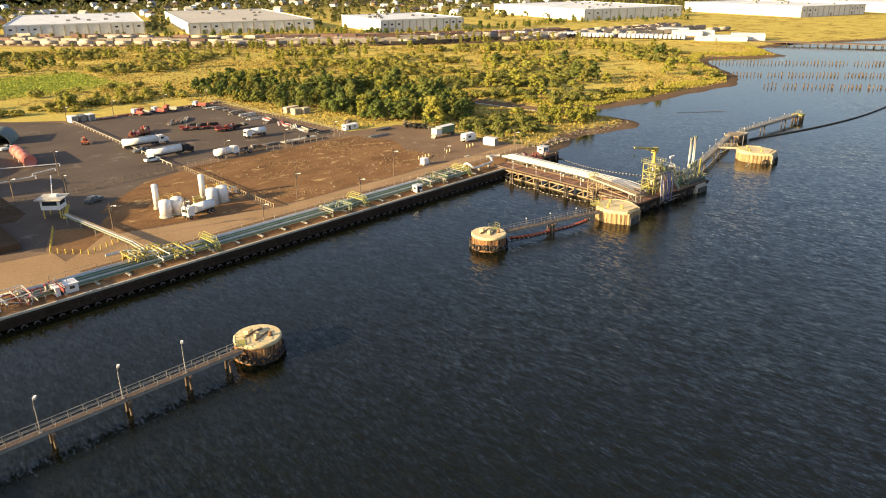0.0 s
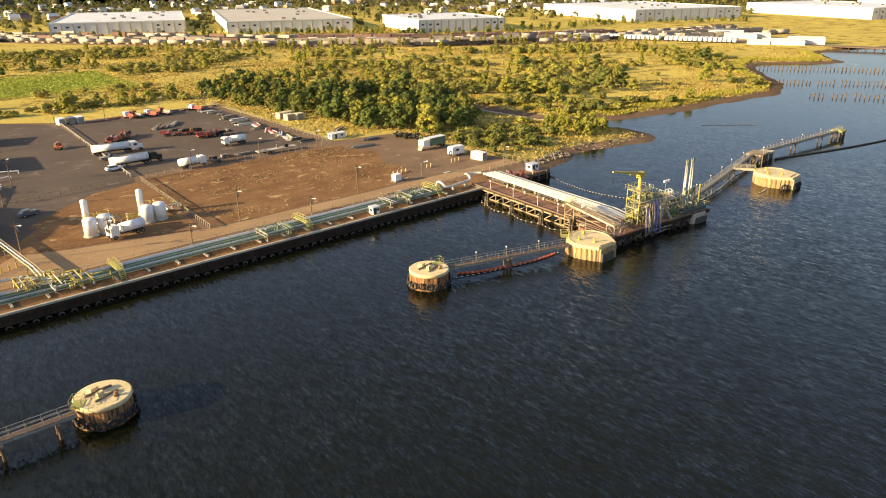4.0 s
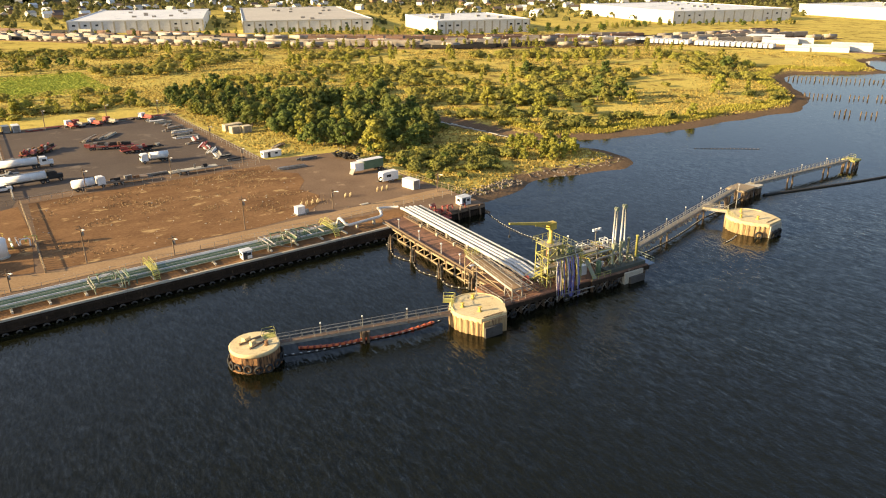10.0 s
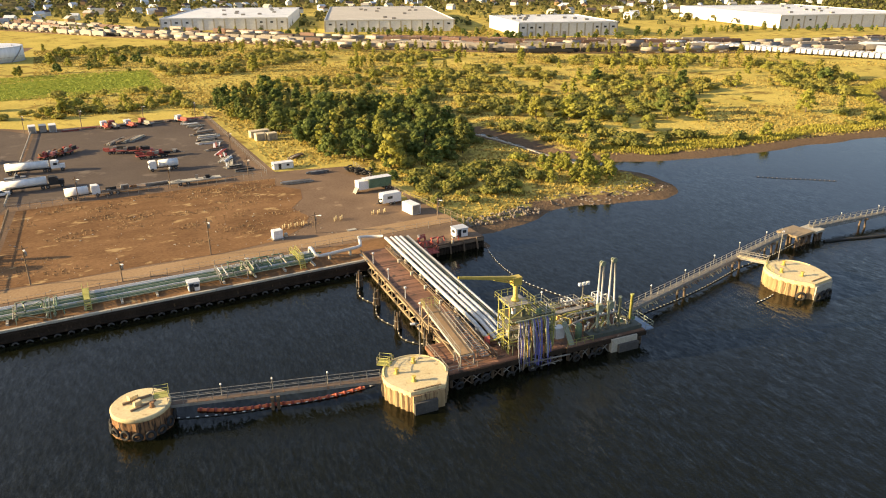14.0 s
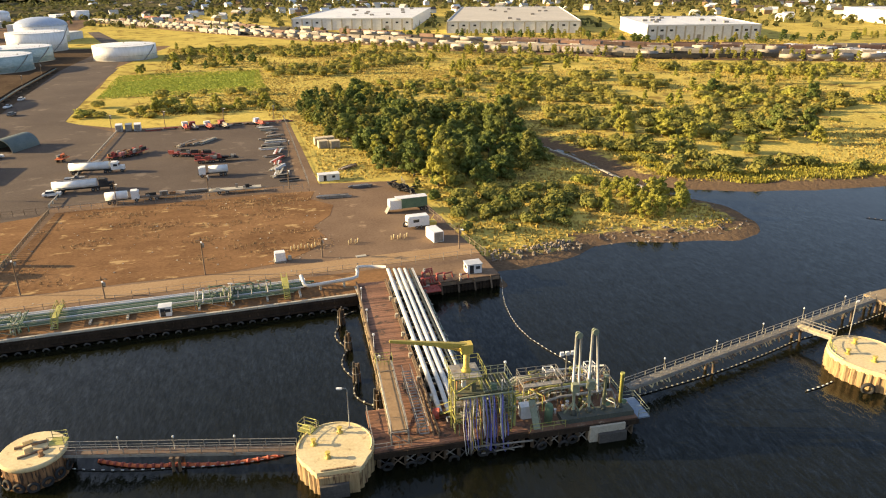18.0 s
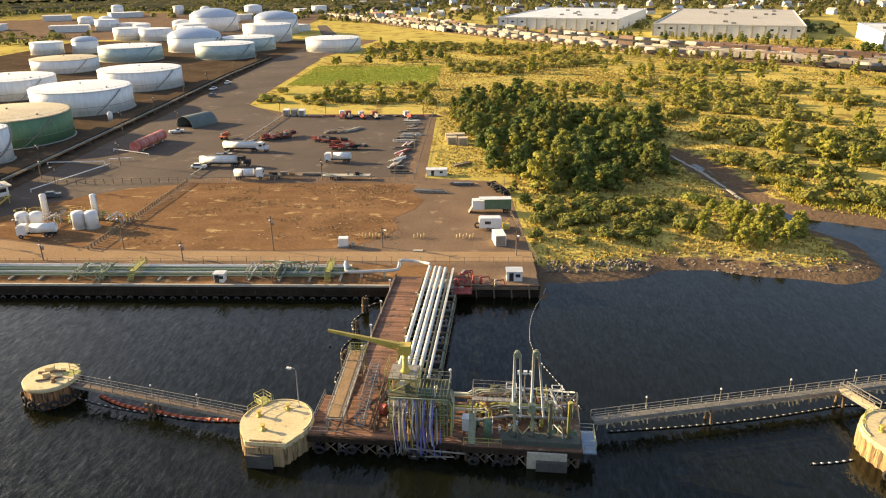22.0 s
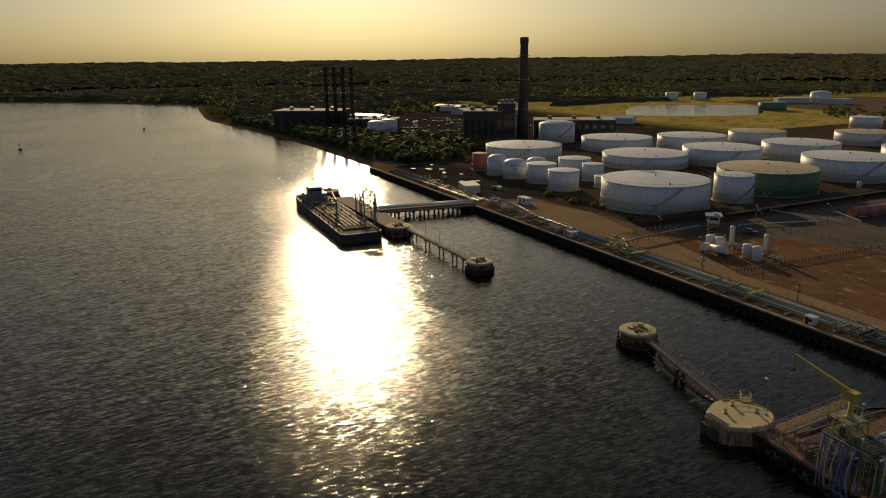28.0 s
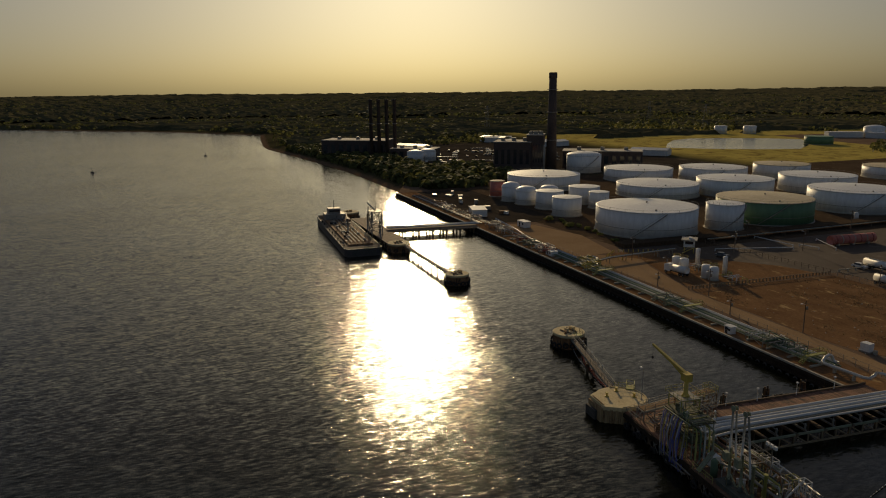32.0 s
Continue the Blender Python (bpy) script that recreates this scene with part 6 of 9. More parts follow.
rnd = random.Random(5)
WOOD = [(8, 168), (20, 100), (27, 66), (42, 57), (60, 65), (77, 88), (85, 112), (86, 142), (66, 166), (54, 205), (36, 240), (10, 215)]
for x, y in scatter(WOOD, 5.4, rnd, 0.6):
    big = 1.0 if (x - 58) ** 2 / 42 ** 2 + (y - 105) ** 2 / 60 ** 2 < 1 else 0.72
    plant_tree(0 if rnd.random() < 0.88 else rnd.choice((1, 2)), x, y, big * rnd.choice((0.45, 0.6, 0.75, 0.9, 1.05, 1.2)) * rnd.uniform(0.9, 1.1), rnd)
    if rnd.random() < 0.35:
        plant_shrub(x + 2.6, y - 2.2, rnd.uniform(0.8, 1.4), rnd, rnd.choice((0, 1, 2, 4)))
for x, y in scatter([(-82, 198), (0, 194), (4, 252), (-30, 256), (-78, 250)], 8.0, rnd):
    if y < 214 or rnd.random() < 0.3:
        plant_shrub(x, y, rnd.uniform(0.9, 1.6), rnd)
for x, y in scatter([(-70, 200), (2, 198), (4, 212), (-66, 214)], 12, rnd):
    plant_tree(rnd.choice((0, 2, 1)), x, y, rnd.uniform(0.5, 0.8), rnd)
for x, y in scatter([(-75, 338), (10, 350), (20, 390), (-60, 385)], 17, rnd):
    plant_tree(rnd.choice((0, 1)), x, y, rnd.uniform(0.7, 1.0), rnd)
for x, y in scatter([(30, 36), (60, 26), (84, 22), (92, 30), (84, 58), (70, 58), (40, 62)], 6.6, rnd):
    if x > 66 and y < 50:
        plant_tree(1, x, y, rnd.uniform(0.42, 0.62), rnd) if rnd.random() < 0.75 else plant_shrub(x, y, rnd.uniform(0.8, 1.3), rnd)
    elif rnd.random() < 0.9:
        plant_shrub(x, y, rnd.uniform(0.6, 1.25), rnd)
for x, y in ((30, 52), (33, 44), (28, 62), (44, 38), (50, 32)):
    plant_tree(0, x, y, 0.45, rnd)
for x, y in scatter([(56, 205), (68, 168), (88, 144), (112, 165), (104, 250), (44, 258)], 7.0, rnd):
    if rnd.random() < 0.3:
        plant_tree(rnd.choice((0, 0, 1, 2)), x, y, rnd.uniform(0.4, 0.7), rnd)
    elif rnd.random() < 0.6:
        plant_shrub(x, y, rnd.uniform(0.8, 1.5), rnd)
for x, y in scatter([(90, 78), (104, 66), (130, 78), (158, 112), (156, 205), (108, 215), (112, 160), (90, 120)], 5.6, rnd):
    if rnd.random() < 0.9 and math.sin(0.09 * y + 0.02 * x + 1.2 * math.sin(0.05 * x)) > -0.75:
        plant_shrub(x, y, rnd.uniform(0.8, 1.5), rnd, rnd.choice((0, 1, 2, 4)))
for x, y in scatter([(30, 24), (60, 22), (70, 40), (62, 52), (32, 66)], 4.6, rnd):
    if rnd.random() < 0.75:
        plant_shrub(x, y, rnd.uniform(0.5, 1.1), rnd, rnd.choice((0, 1, 2, 4)))
for x, y in ((76, 24), (81, 29), (86, 25), (90, 30), (84, 35), (89, 38), (79, 36), (93, 35)):
    plant_tree(1, x, y, rnd.uniform(0.55, 0.75), rnd)
MARSH = [(100, 52), (160, 42), (230, 36), (258, 48), (300, 96), (340, 118), (380, 215), (260, 268), (150, 375), (60, 470), (-55, 480), (-40, 380), (10, 300), (105, 260), (116, 160)]
for x, y in scatter(MARSH, 7.6, rnd):
    patch = math.sin(x * 0.045 + 1.7 * math.sin(y * 0.03)) + math.sin(y * 0.06 + 0.9 * math.sin(x * 0.05))
    q = rnd.random()
    if patch > (0.1 if x < 260 and y < 230 else 0.3) and q < 0.85:
        plant_shrub(x, y, rnd.uniform(0.9, 1.7), rnd, rnd.choice((0, 1, 2, 4, 0, 1, 2, 3)))
    elif q < 0.09:
        plant_tree(rnd.choice((2, 2, 1)), x, y, rnd.uniform(0.6, 1.1), rnd)
    elif q < 0.15:
        plant_shrub(x, y, rnd.uniform(0.6, 1.1), rnd)
for x, y, s in ((168, 88, 1.25), (176, 82, 1.15), (163, 80, 1.0), (186, 92, 1.0), (128, 98, 1.1), (134, 90, 0.95), (318, 124, 1.3), (312, 116, 1.1), (326, 120, 1.0), (232, 140, 0.9), (205, 175, 1.0)):
    plant_tree(1 if x < 150 else 0, x, y, s, rnd)
for k in range(90):
    u = rnd.random()
    x, y = 60 + 330 * u + rnd.uniform(-12, 12), 440 - 210 * u + rnd.uniform(-16, 10)
    plant_tree(2, x, y, rnd.uniform(0.6, 1.0), rnd)
for x, y in scatter([(-40, 640), (50, 615), (190, 528), (310, 480), (315, 400), (420, 378), (560, 385), (700, 280), (700, 262), (540, 350), (420, 345), (300, 375), (180, 500), (-60, 690)], 13, rnd):
    plant_tree(rnd.choice((0, 0, 2)), x, y, rnd.uniform(0.6, 0.95), rnd)

for x, y in scatter([(-188, 36), (-132, 38), (-129, 43), (-188, 45)], 5.2, rnd):
    if rnd.random() < 0.6 and (x + 150) ** 2 + (y - 64) ** 2 > 22.5 ** 2:
        plant_shrub(x, y, rnd.uniform(0.5, 1.0), rnd, rnd.choice((0, 1, 2)))
grow_plants()

# marsh tufts: uncountable, one object
rn = np.random.RandomState(3)
NT = 420000
u = rn.rand(NT)
cx, cy = rn.uniform(-60, 420, NT), 11 + 480 * u ** 1.35
d = shore_distance(cx, cy)
field = (cx > np.where(cy < 78, 29, np.where(cy < 178, 5, -60))) & ~((cx < -4) & (cy < 198)) & ~((cx < 0) & (cy > 258) & (cy < 340))
keep = (d > 4.5) & field & (rn.rand(NT) < np.where(d < 22, 0.42, np.where(cx < 100, 0.35, 0.14) + 0.3 * wave(cx, cy, 0.05)))
cx, cy = cx[keep], cy[keep]
cz = ground_height(cx, cy)
h = rn.uniform(0.2, 0.65, len(cx))
an = rn.uniform(0, 6.28, len(cx))
w = rn.uniform(0.15, 0.45, len(cx)) * (1 + cy / 600)
tuft = np.stack([np.stack([cx - w * np.cos(an), cy - w * np.sin(an), cz - 0.1], 1), np.stack([cx + w * np.cos(an), cy + w * np.sin(an), cz - 0.1], 1),
                 np.stack([cx + 0.25 * np.sin(an) + 0.6 * w * np.cos(an), cy - 0.2 * np.cos(an) + 0.6 * w * np.sin(an), cz + h], 1), np.stack([cx + 0.2 * np.sin(an) - 0.6 * w * np.cos(an), cy - 0.6 * w * np.sin(an), cz + h * 0.85], 1)], 1).reshape(-1, 3)
me = bpy.data.meshes.new("marsh_grass")
me.from_pydata(tuft.tolist(), [], np.arange(len(tuft)).reshape(-1, 4).tolist())
me.materials.append(TUFT)
tagged(new("marsh_grass", me), "tall yellow marsh grass tufts along the shore", "grass", kind="stuff")

# bright reeds in a belt along the marsh shore
cx, cy = rn.uniform(102, 420, 120000), rn.uniform(24, 130, 120000)
d = shore_distance(cx, cy) + 3 * wave(cx, cy, 0.12)
keep = (d > 6) & (d < 15)
cx, cy = cx[keep], cy[keep]
cz = ground_height(cx, cy)
n = len(cx)
an, w, h = rn.uniform(0, 6.28, n), rn.uniform(0.15, 0.4, n), rn.uniform(0.6, 1.2, n)
ca, sa = np.cos(an), np.sin(an)
reed = np.stack([np.stack([cx + i * w * ca, cy + i * w * sa, cz - 0.1 + k * h], 1) for i, k in ((-1, 0), (1, 0), (0.7, 1), (-0.5, 0.85))], 1).reshape(-1, 3)
me = bpy.data.meshes.new("shore_reeds")
me.from_pydata(reed.tolist(), [], np.arange(len(reed)).reshape(-1, 4).tolist())
me.materials.append(REED)
tagged(new("shore_reeds", me), "bright yellow-green reeds along the marsh shore", "reeds", kind="stuff")

# rough grass on the basin
cx, cy = rn.uniform(-80, 0, 9000), rn.uniform(255, 340, 9000)
n = len(cx)
an, w, h = rn.uniform(0, 6.28, n), rn.uniform(0.3, 0.7, n), rn.uniform(0.15, 0.5, n)
ca, sa = np.cos(an), np.sin(an)
sod = np.stack([np.stack([cx + i * w * ca, cy + i * w * sa, 5.04 + k * h], 1) for i, k in ((-1, 0), (1, 0), (0.7, 1), (-0.5, 0.85))], 1).reshape(-1, 3)
me = bpy.data.meshes.new("rough_grass")
me.from_pydata(sod.tolist(), [], np.arange(len(sod)).reshape(-1, 4).tolist())
me.materials.append(foliage("basin_grass", (0.22, 0.26, 0.045), (0.34, 0.36, 0.065), (0.32, 0.32, 0.055), 0.25))
tagged(new("rough_grass", me), "rough bright green grass of the basin", "grass", kind="stuff")

# far woodland, one object: leafy clumps over the plain to the horizon


def woodland(name, label, count, rmin, rmax, seed, size, where, cards=10):
    rn = np.random.RandomState(seed)
    r = np.sqrt(rn.uniform(rmin ** 2, rmax ** 2, count))
    a = rn.uniform(-0.35, math.pi + 0.45, count)
    x, y = r * np.cos(a), r * np.sin(a)
    ok = where(x, y, rn) & (shore_distance(x, y) > (9 if rmin == 300 else 14))
    x, y, r = x[ok], y[ok], r[ok]
    z = ground_height(x, y)
    s = size * rn.uniform(0.6, 1.3, len(x))
    n = len(x)
    off = rn.normal(size=(n, cards, 3))
    off /= np.linalg.norm(off, axis=2, keepdims=True)
    off[:, :, 2] = np.abs(off[:, :, 2]) * 0.9 + 0.05
    c = np.stack([x, y, z], 1)[:, None, :] + off * s[:, None, None] * np.array([0.75, 0.75, 1.25])
    t1 = np.cross(off, rn.normal(size=(n, cards, 3)))
    t1 /= np.linalg.norm(t1, axis=2, keepdims=True) + 1e-6
    t2 = np.cross(off, t1)
    e = (s * 0.5)[:, None, None]
    quad = np.stack([c - t1 * e, c - t2 * e * 0.8, c + t1 * e, c + t2 * e * 0.8], 2).reshape(-1, 3)
    me = bpy.data.meshes.new(name)
    me.from_pydata(quad.tolist(), [], np.arange(len(quad)).reshape(-1, 4).tolist())
    me.materials.append(FARLEAF)
    return tagged(new(name, me), label, "woodland", kind="stuff")


def suburb(x, y, rn):
    return ((y > 690 - 0.42 * x) & (y > 300) & (x > -420)) & (rn.rand(len(x)) < 0.55)


def westwood(x, y, rn):
    patch = np.sin(x * 0.011 + 1.5 * np.sin(y * 0.008)) + np.sin(y * 0.013)
    near = (x > -700) & (x < -300) & (y > 250) & (y < 700)
    plant = (x > -640) & (x < -330) & (y > 10) & (y < 260)
    farm = ((x > -330) & (x < -60) & (y < 720)) | ((x > -620) & (y > 560) & (y < 980))
    return (x < -60) & (patch > -1.1) & ~(near & (patch < 0.9)) & ~plant & ~farm


woodland("suburb_trees", "leafy trees of a distant suburb", 15000, 620, 1900, 2, 5.5, suburb, 10)


def canopy(name, label, r0, r1, a0, a1, step, grow, height, where, seed):
    """A closed, lumpy sheet of treetops over the plain."""
    rn = np.random.RandomState(seed)
    rr = [r0]
    while rr[-1] < r1:
        rr.append(rr[-1] + max(step, rr[-1] * grow))
    rr = np.array(rr)
    aa = np.arange(a0, a1, step / r0 * 0.9)
    R, A = np.meshgrid(rr, aa, indexing="ij")
    R = R + rn.uniform(-0.35, 0.35, R.shape) * np.maximum(step, R * grow)
    A = A + rn.uniform(-0.35, 0.35, R.shape) * (aa[1] - aa[0])
    x, y = R * np.cos(A), R * np.sin(A)
    sd = shore_distance(x, y)
    on = where(x, y) & (sd > 25)
    z = ground_height(x, y) + np.where(on, height * (0.62 + 0.18 * wave(x, y, 0.017) + rn.uniform(-0.28, 0.42, R.shape)), -6)
    m, n = R.shape
    idx = (np.arange(m - 1)[:, None] * n + np.arange(n - 1)[None, :]).ravel()
    q = np.stack([idx, idx + n, idx + n + 1, idx + 1], 1)
    q = q[on.ravel()[q].any(1)]
    used, inv = np.unique(q, return_inverse=True)
    me = bpy.data.meshes.new(name)
    me.from_pydata(np.stack([x.ravel(), y.ravel(), z.ravel()], 1)[used].tolist(), [], inv.reshape(q.shape).tolist())
    me.materials.append(CANOPY)
    return tagged(new(name, me), label, "woodland", kind="stuff")


def west_cover(x, y):
    patch = wave(x, y, 0.009) + 0.5 * wave(x, y, 0.03)
    plant = (x > -650) & (x < -306) & (y > 4) & (y < 300)
    pond = ((x + 470) / 190) ** 2 + ((y - 470) / 150) ** 2 < 1
    farm = ((x > -345) & (y < 760)) | ((x > -650) & (y > 300) & (y < 1000))
    return (x < -60) & (patch > -0.45) & ~plant & ~pond & ~farm


canopy("distant_forest", "dark distant forest to the horizon", 1500, 4650, 0.55, math.pi + 0.75, 9.0, 0.012, 11, lambda x, y: wave(x, y, 0.006) + 0.6 * wave(x, y, 0.019) > -0.85, 3)
canopy("west_forest", "dark dense woodland beyond the power plant", 420, 1500, 1.62, math.pi + 0.3, 5.5, 0.009, 6.5, west_cover, 8)
woodland("west_woodland", "scattered trees beyond the power plant", 20000, 380, 1500, 4, 5.0, westwood, 7)
woodland("forest_crowns", "tree crowns of the distant forest", 26000, 1450, 3400, 11, 7.5, lambda x, y, rn: shore_distance(x, y) > 40, 4)
woodland("plant_scrub", "dark scrub along the shore of the power plant", 60000, 300, 720, 6, 4.2, lambda x, y, rn: ((x < -306) & (x > -650) & (y < 62)) | ((x < -330) & (x > -420) & (y < 100) & (rn.rand(len(x)) < 0.5)), 12)

# ---- suburb houses ----
hw = [Geo().box(0, 0, 0, 11, 8, 5.2).mesh("wall", m) for m in (WHITE, WALLPALE, TRACK)]
rg = Geo().add([(-6, -4.6, 5), (6, -4.6, 5), (6, 4.6, 5), (-6, 4.6, 5), (-6, 0, 8), (6, 0, 8)], [(0, 1, 5, 4), (2, 3, 4, 5), (1, 2, 5), (3, 0, 4), (3, 2, 1, 0)])
hr = [rg.mesh("roof", m) for m in (ROOFGREY, WALLPALE, BRICKDARK)]
rnd = random.Random(9)
for k in range(170):
    a = rnd.uniform(0.55, 1.75)
    r = rnd.uniform(780, 1500)
    x, y = r * math.cos(a), r * math.sin(a)
    if y < 720 - 0.4 * x or y < 330:
        continue
    t = thing("house", "distant pale two-storey suburban house", "house", (x, y, float(ground_height(np.array(x), np.array(y)))), rnd.uniform(0, 180), "suburb houses")
    k2 = rnd.randrange(3)
    part("wall", hw[k2], WHITE, t)
    part("roof", hr[rnd.randrange(3)], ROOFGREY, t)

# ---- rail yard ----
RAIL = [Vector(p) for p in ((-170, 860), (-60, 680), (36, 540), (145, 398), (255, 300), (385, 232), (500, 188), (640, 140))]


def rail_point(s):
    for a, b in zip(RAIL, RAIL[1:]):
        L = (b - a).length
        if s <= L:
            return a + (b - a) * (s / L), math.degrees(math.atan2(b.y - a.y, b.x - a.x))
        s -= L
    return RAIL[-1], 0


CARPALE = surface("dusty_pale_car_paint", (0.24, 0.2, 0.16), (0.42, 0.37, 0.3), 0.1, 0.7, fine=1.0, bump=0.05, c3=(0.3, 0.2, 0.13), spot=0.62, rand=0.3)
CARS = [("freight_car", "rust-brown covered hopper freight car", Geo().box(0, 0, 0.9, 14.6, 3.0, 3.2).box(-5, 0, 0, 2.6, 2.2, 0.9).box(5, 0, 0, 2.6, 2.2, 0.9).box(0, 0, 4.1, 14.2, 1.0, 0.25).mesh("body", BROWNCAR)),
        ("freight_car", "pale grey covered hopper freight car", Geo().box(0, 0, 0.9, 14.6, 3.0, 3.2).box(-5, 0, 0, 2.6, 2.2, 0.9).box(5, 0, 0, 2.6, 2.2, 0.9).box(0, 0, 4.1, 14.2, 1.0, 0.25).mesh("body", CARPALE)),
        ("freight_car", "dark empty gondola freight car", Geo().box(0, 0, 0.9, 15, 0.2, 1.9).box(-5, 0, 0, 2.6, 2.2, 0.9).box(5, 0, 0, 2.6, 2.2, 0.9).box(0, 1.4, 0.9, 15, 0.2, 1.9).box(0, -1.4, 0.9, 15, 0.2, 1.9).box(0, 0, 0.8, 15, 3, 0.2).mesh("body", BLACK)),
        ("tank_car", "black and white railway tank car", Geo().capsule((-7, 0, 2.4), (7, 0, 2.4), 1.5, 12).box(-5, 0, 0, 2.6, 2.2, 0.9).box(5, 0, 0, 2.6, 2.2, 0.9).box(0, 0, 0.8, 15, 1.0, 0.3).lathe(0, 0, [(0.6, 3.7), (0.6, 4.3)], 10).mesh("body", CARPALE)),
        ("freight_car", "orange-red box freight car", Geo().box(0, 0, 0.9, 15.2, 3.0, 3.6).box(-5, 0, 0, 2.6, 2.2, 0.9).box(5, 0, 0, 2.6, 2.2, 0.9).mesh("body", RED))]
rnd = random.Random(21)
for tr in range(12):
    s = rnd.uniform(0, 30)
    pref = 4 if tr == 10 else rnd.choice((0, 2)) if tr > 8 else rnd.choice((1, 3))
    while s < 1030:
        if rnd.random() < (0.08 if tr in (1, 2, 4, 9) else 0.3):
            s += rnd.uniform(20, 70)
            pref = rnd.choice((0, 0, 2, 1, 2, 3, 0) if tr > 6 else (3, 1, 3, 2, 1, 2))
            continue
        p, an = rail_point(s)
        n = Vector((-math.sin(radians(an)), math.cos(radians(an))))
        p = p + n * (6.5 * tr)
        nm, lab, me = CARS[pref if rnd.random() < 0.75 else rnd.choice((0, 0, 1, 2, 3, 2) if tr > 6 else (1, 3, 2, 3, 2, 0))]
        single(nm, me, BROWNCAR, lab, "railway car", (p.x, p.y, 5.35), an, "railway cars in the yard")
        s += 16.4
for tr in range(12):
    g = Geo()
    pts = []
    for k in range(27):
        p, an = rail_point(k * 40)
        n = Vector((-math.sin(radians(an)), math.cos(radians(an))))
        p = p + n * (6.5 * tr)
        pts.append((p.x, p.y))
    for a, b in zip(pts, pts[1:]):
        g.bar((*a, 5.2), (*b, 5.2), 3.4, 0.3)
    setting("rail_track", g, GRAVEL, "ballasted railway track", "track")

# ---- truck trailers by the marsh ----
tb = Geo().box(0, 0, 1.1, 2.6, 13.6, 2.8).mesh("box", WHITE)
wh = Geo().tube([(-1.2, 0, 0.5), (1.2, 0, 0.5)], 0.5, 10).mesh("wheel", BLACK)
for k in range(46):
    u = k / 45
    if k in (9, 10, 30):
        continue
    x, y = 372 + 66 * u, 318 - 158 * u
    t = thing("truck_trailer", "white parked box trailer in a long row", "trailer", (x, y, 5.0), -68 + rnd.uniform(-2, 2), "parked box trailers")
    part("box", tb, WHITE, t)
    for yy in (-5.4, -4.1):
        q = part("wheel", wh, BLACK, t)
        q.location = (0, yy, 0)
    part("landing_leg", Geo().box(0, 3.6, 0, 1.6, 0.2, 1.1), STEEL, t)
slab("trailer_yard", [(360, 320), (395, 335), (470, 165), (440, 150)], 5.04, TRACK, "pale gravel trailer yard")
for k, (x, y, w, d2, h) in enumerate(((480, 178, 26, 12, 4), (498, 168, 14, 10, 3.5), (452, 128, 30, 12, 4), (470, 118, 26, 10, 5), (440, 142, 16, 8, 3), (505, 205, 30, 8, 3.5))):
    t = thing("shed", "low white industrial shed by the marsh", "shed", (x, y, 4.6), -60, "sheds by the marsh")
    part("wall", Geo().box(0, 0, 0, w, d2, h), WALLPALE, t)
    part("roof", Geo().add([(-w / 2, -d2 / 2 - 0.4, h), (w / 2, -d2 / 2 - 0.4, h), (w / 2, d2 / 2 + 0.4, h), (-w / 2, d2 / 2 + 0.4, h), (-w / 2, 0, h + 1.2), (w / 2, 0, h + 1.2)], [(0, 1, 5, 4), (2, 3, 4, 5), (1, 2, 5), (3, 0, 4)]), ROOFWHITE, t)
# ruined pile rows in the river
pm = Geo().tube([(0, 0, -2), (0, 0, 2.9)], 0.26, 6).mesh("timber_stump", TIMBER)
for (ax, ay), (bx, by), n in (((262, 43.5), (316, -26), 46), ((230, 11.5), (266, -39), 32), ((312, 77), (384, -22), 56)):
    for k in range(n):
        if rnd.random() < 0.07:
            continue
        u = k / (n - 1)
        for dx in ((0,) if rnd.random() < 0.4 else (0, 2.2)):
            ob = new("timber_stump", pm)
            ob.matrix_basis = pose(ax + (bx - ax) * u + dx, ay + (by - ay) * u + dx * 0.4, rnd.uniform(1.0, 2.1), rnd.uniform(-6, 6), rnd.uniform(-6, 6), 0)
            tagged(ob, "bleached stump of an old timber pile", "pile", "ruined pier piles")
pile_platform(485, 45, 11, 190, 5.2, TIMBER, "long dark derelict timber pier", 3, 34, 20)
float_boom([[Vector((130.5, 10.5, 0)), Vector((136, 5.5, 0)), Vector((142, 1, 0)), Vector((147.5, -4, 0))]], "drifting line of dark debris and old boom", BLACK, 0.05, TIMBER, 1.3)

# ---- quay pipelines ----
qp = thing("quay_pipeline", "bundle of green and white pipelines along the quay", "pipeline")
for k, (y, r, m) in enumerate(((8.9, 0.22, SILVER), (8.2, 0.18, SILVER), (7.5, 0.16, GREENPIPE), (6.8, 0.18, PALEGREEN), (6.1, 0.2, GREENPIPE), (5.4, 0.16, SILVER), (4.7, 0.15, PALEGREEN), (4.1, 0.13, GREENPIPE), (3.5, 0.11, PALEGREEN))):
    x1 = -9 if k < 2 else -6 - 0.7 * k
    part("pipe", Geo().tube([(-170 if k in (0, 3) else -130, y, 5.75), (-70, y, 5.75), (x1, y, 5.75), (x1 + 0.5, y, 5.75)], r, 10), m, qp)
sl = Geo().box(0, 0, 0, 0.4, 7.4, 0.35).mesh("sleeper", CONCRETE)
for k in range(26):
    q = part("sleeper", sl, CONCRETE, qp)
    q.location = (-160 + 6 * k, 6.1, 5.06)
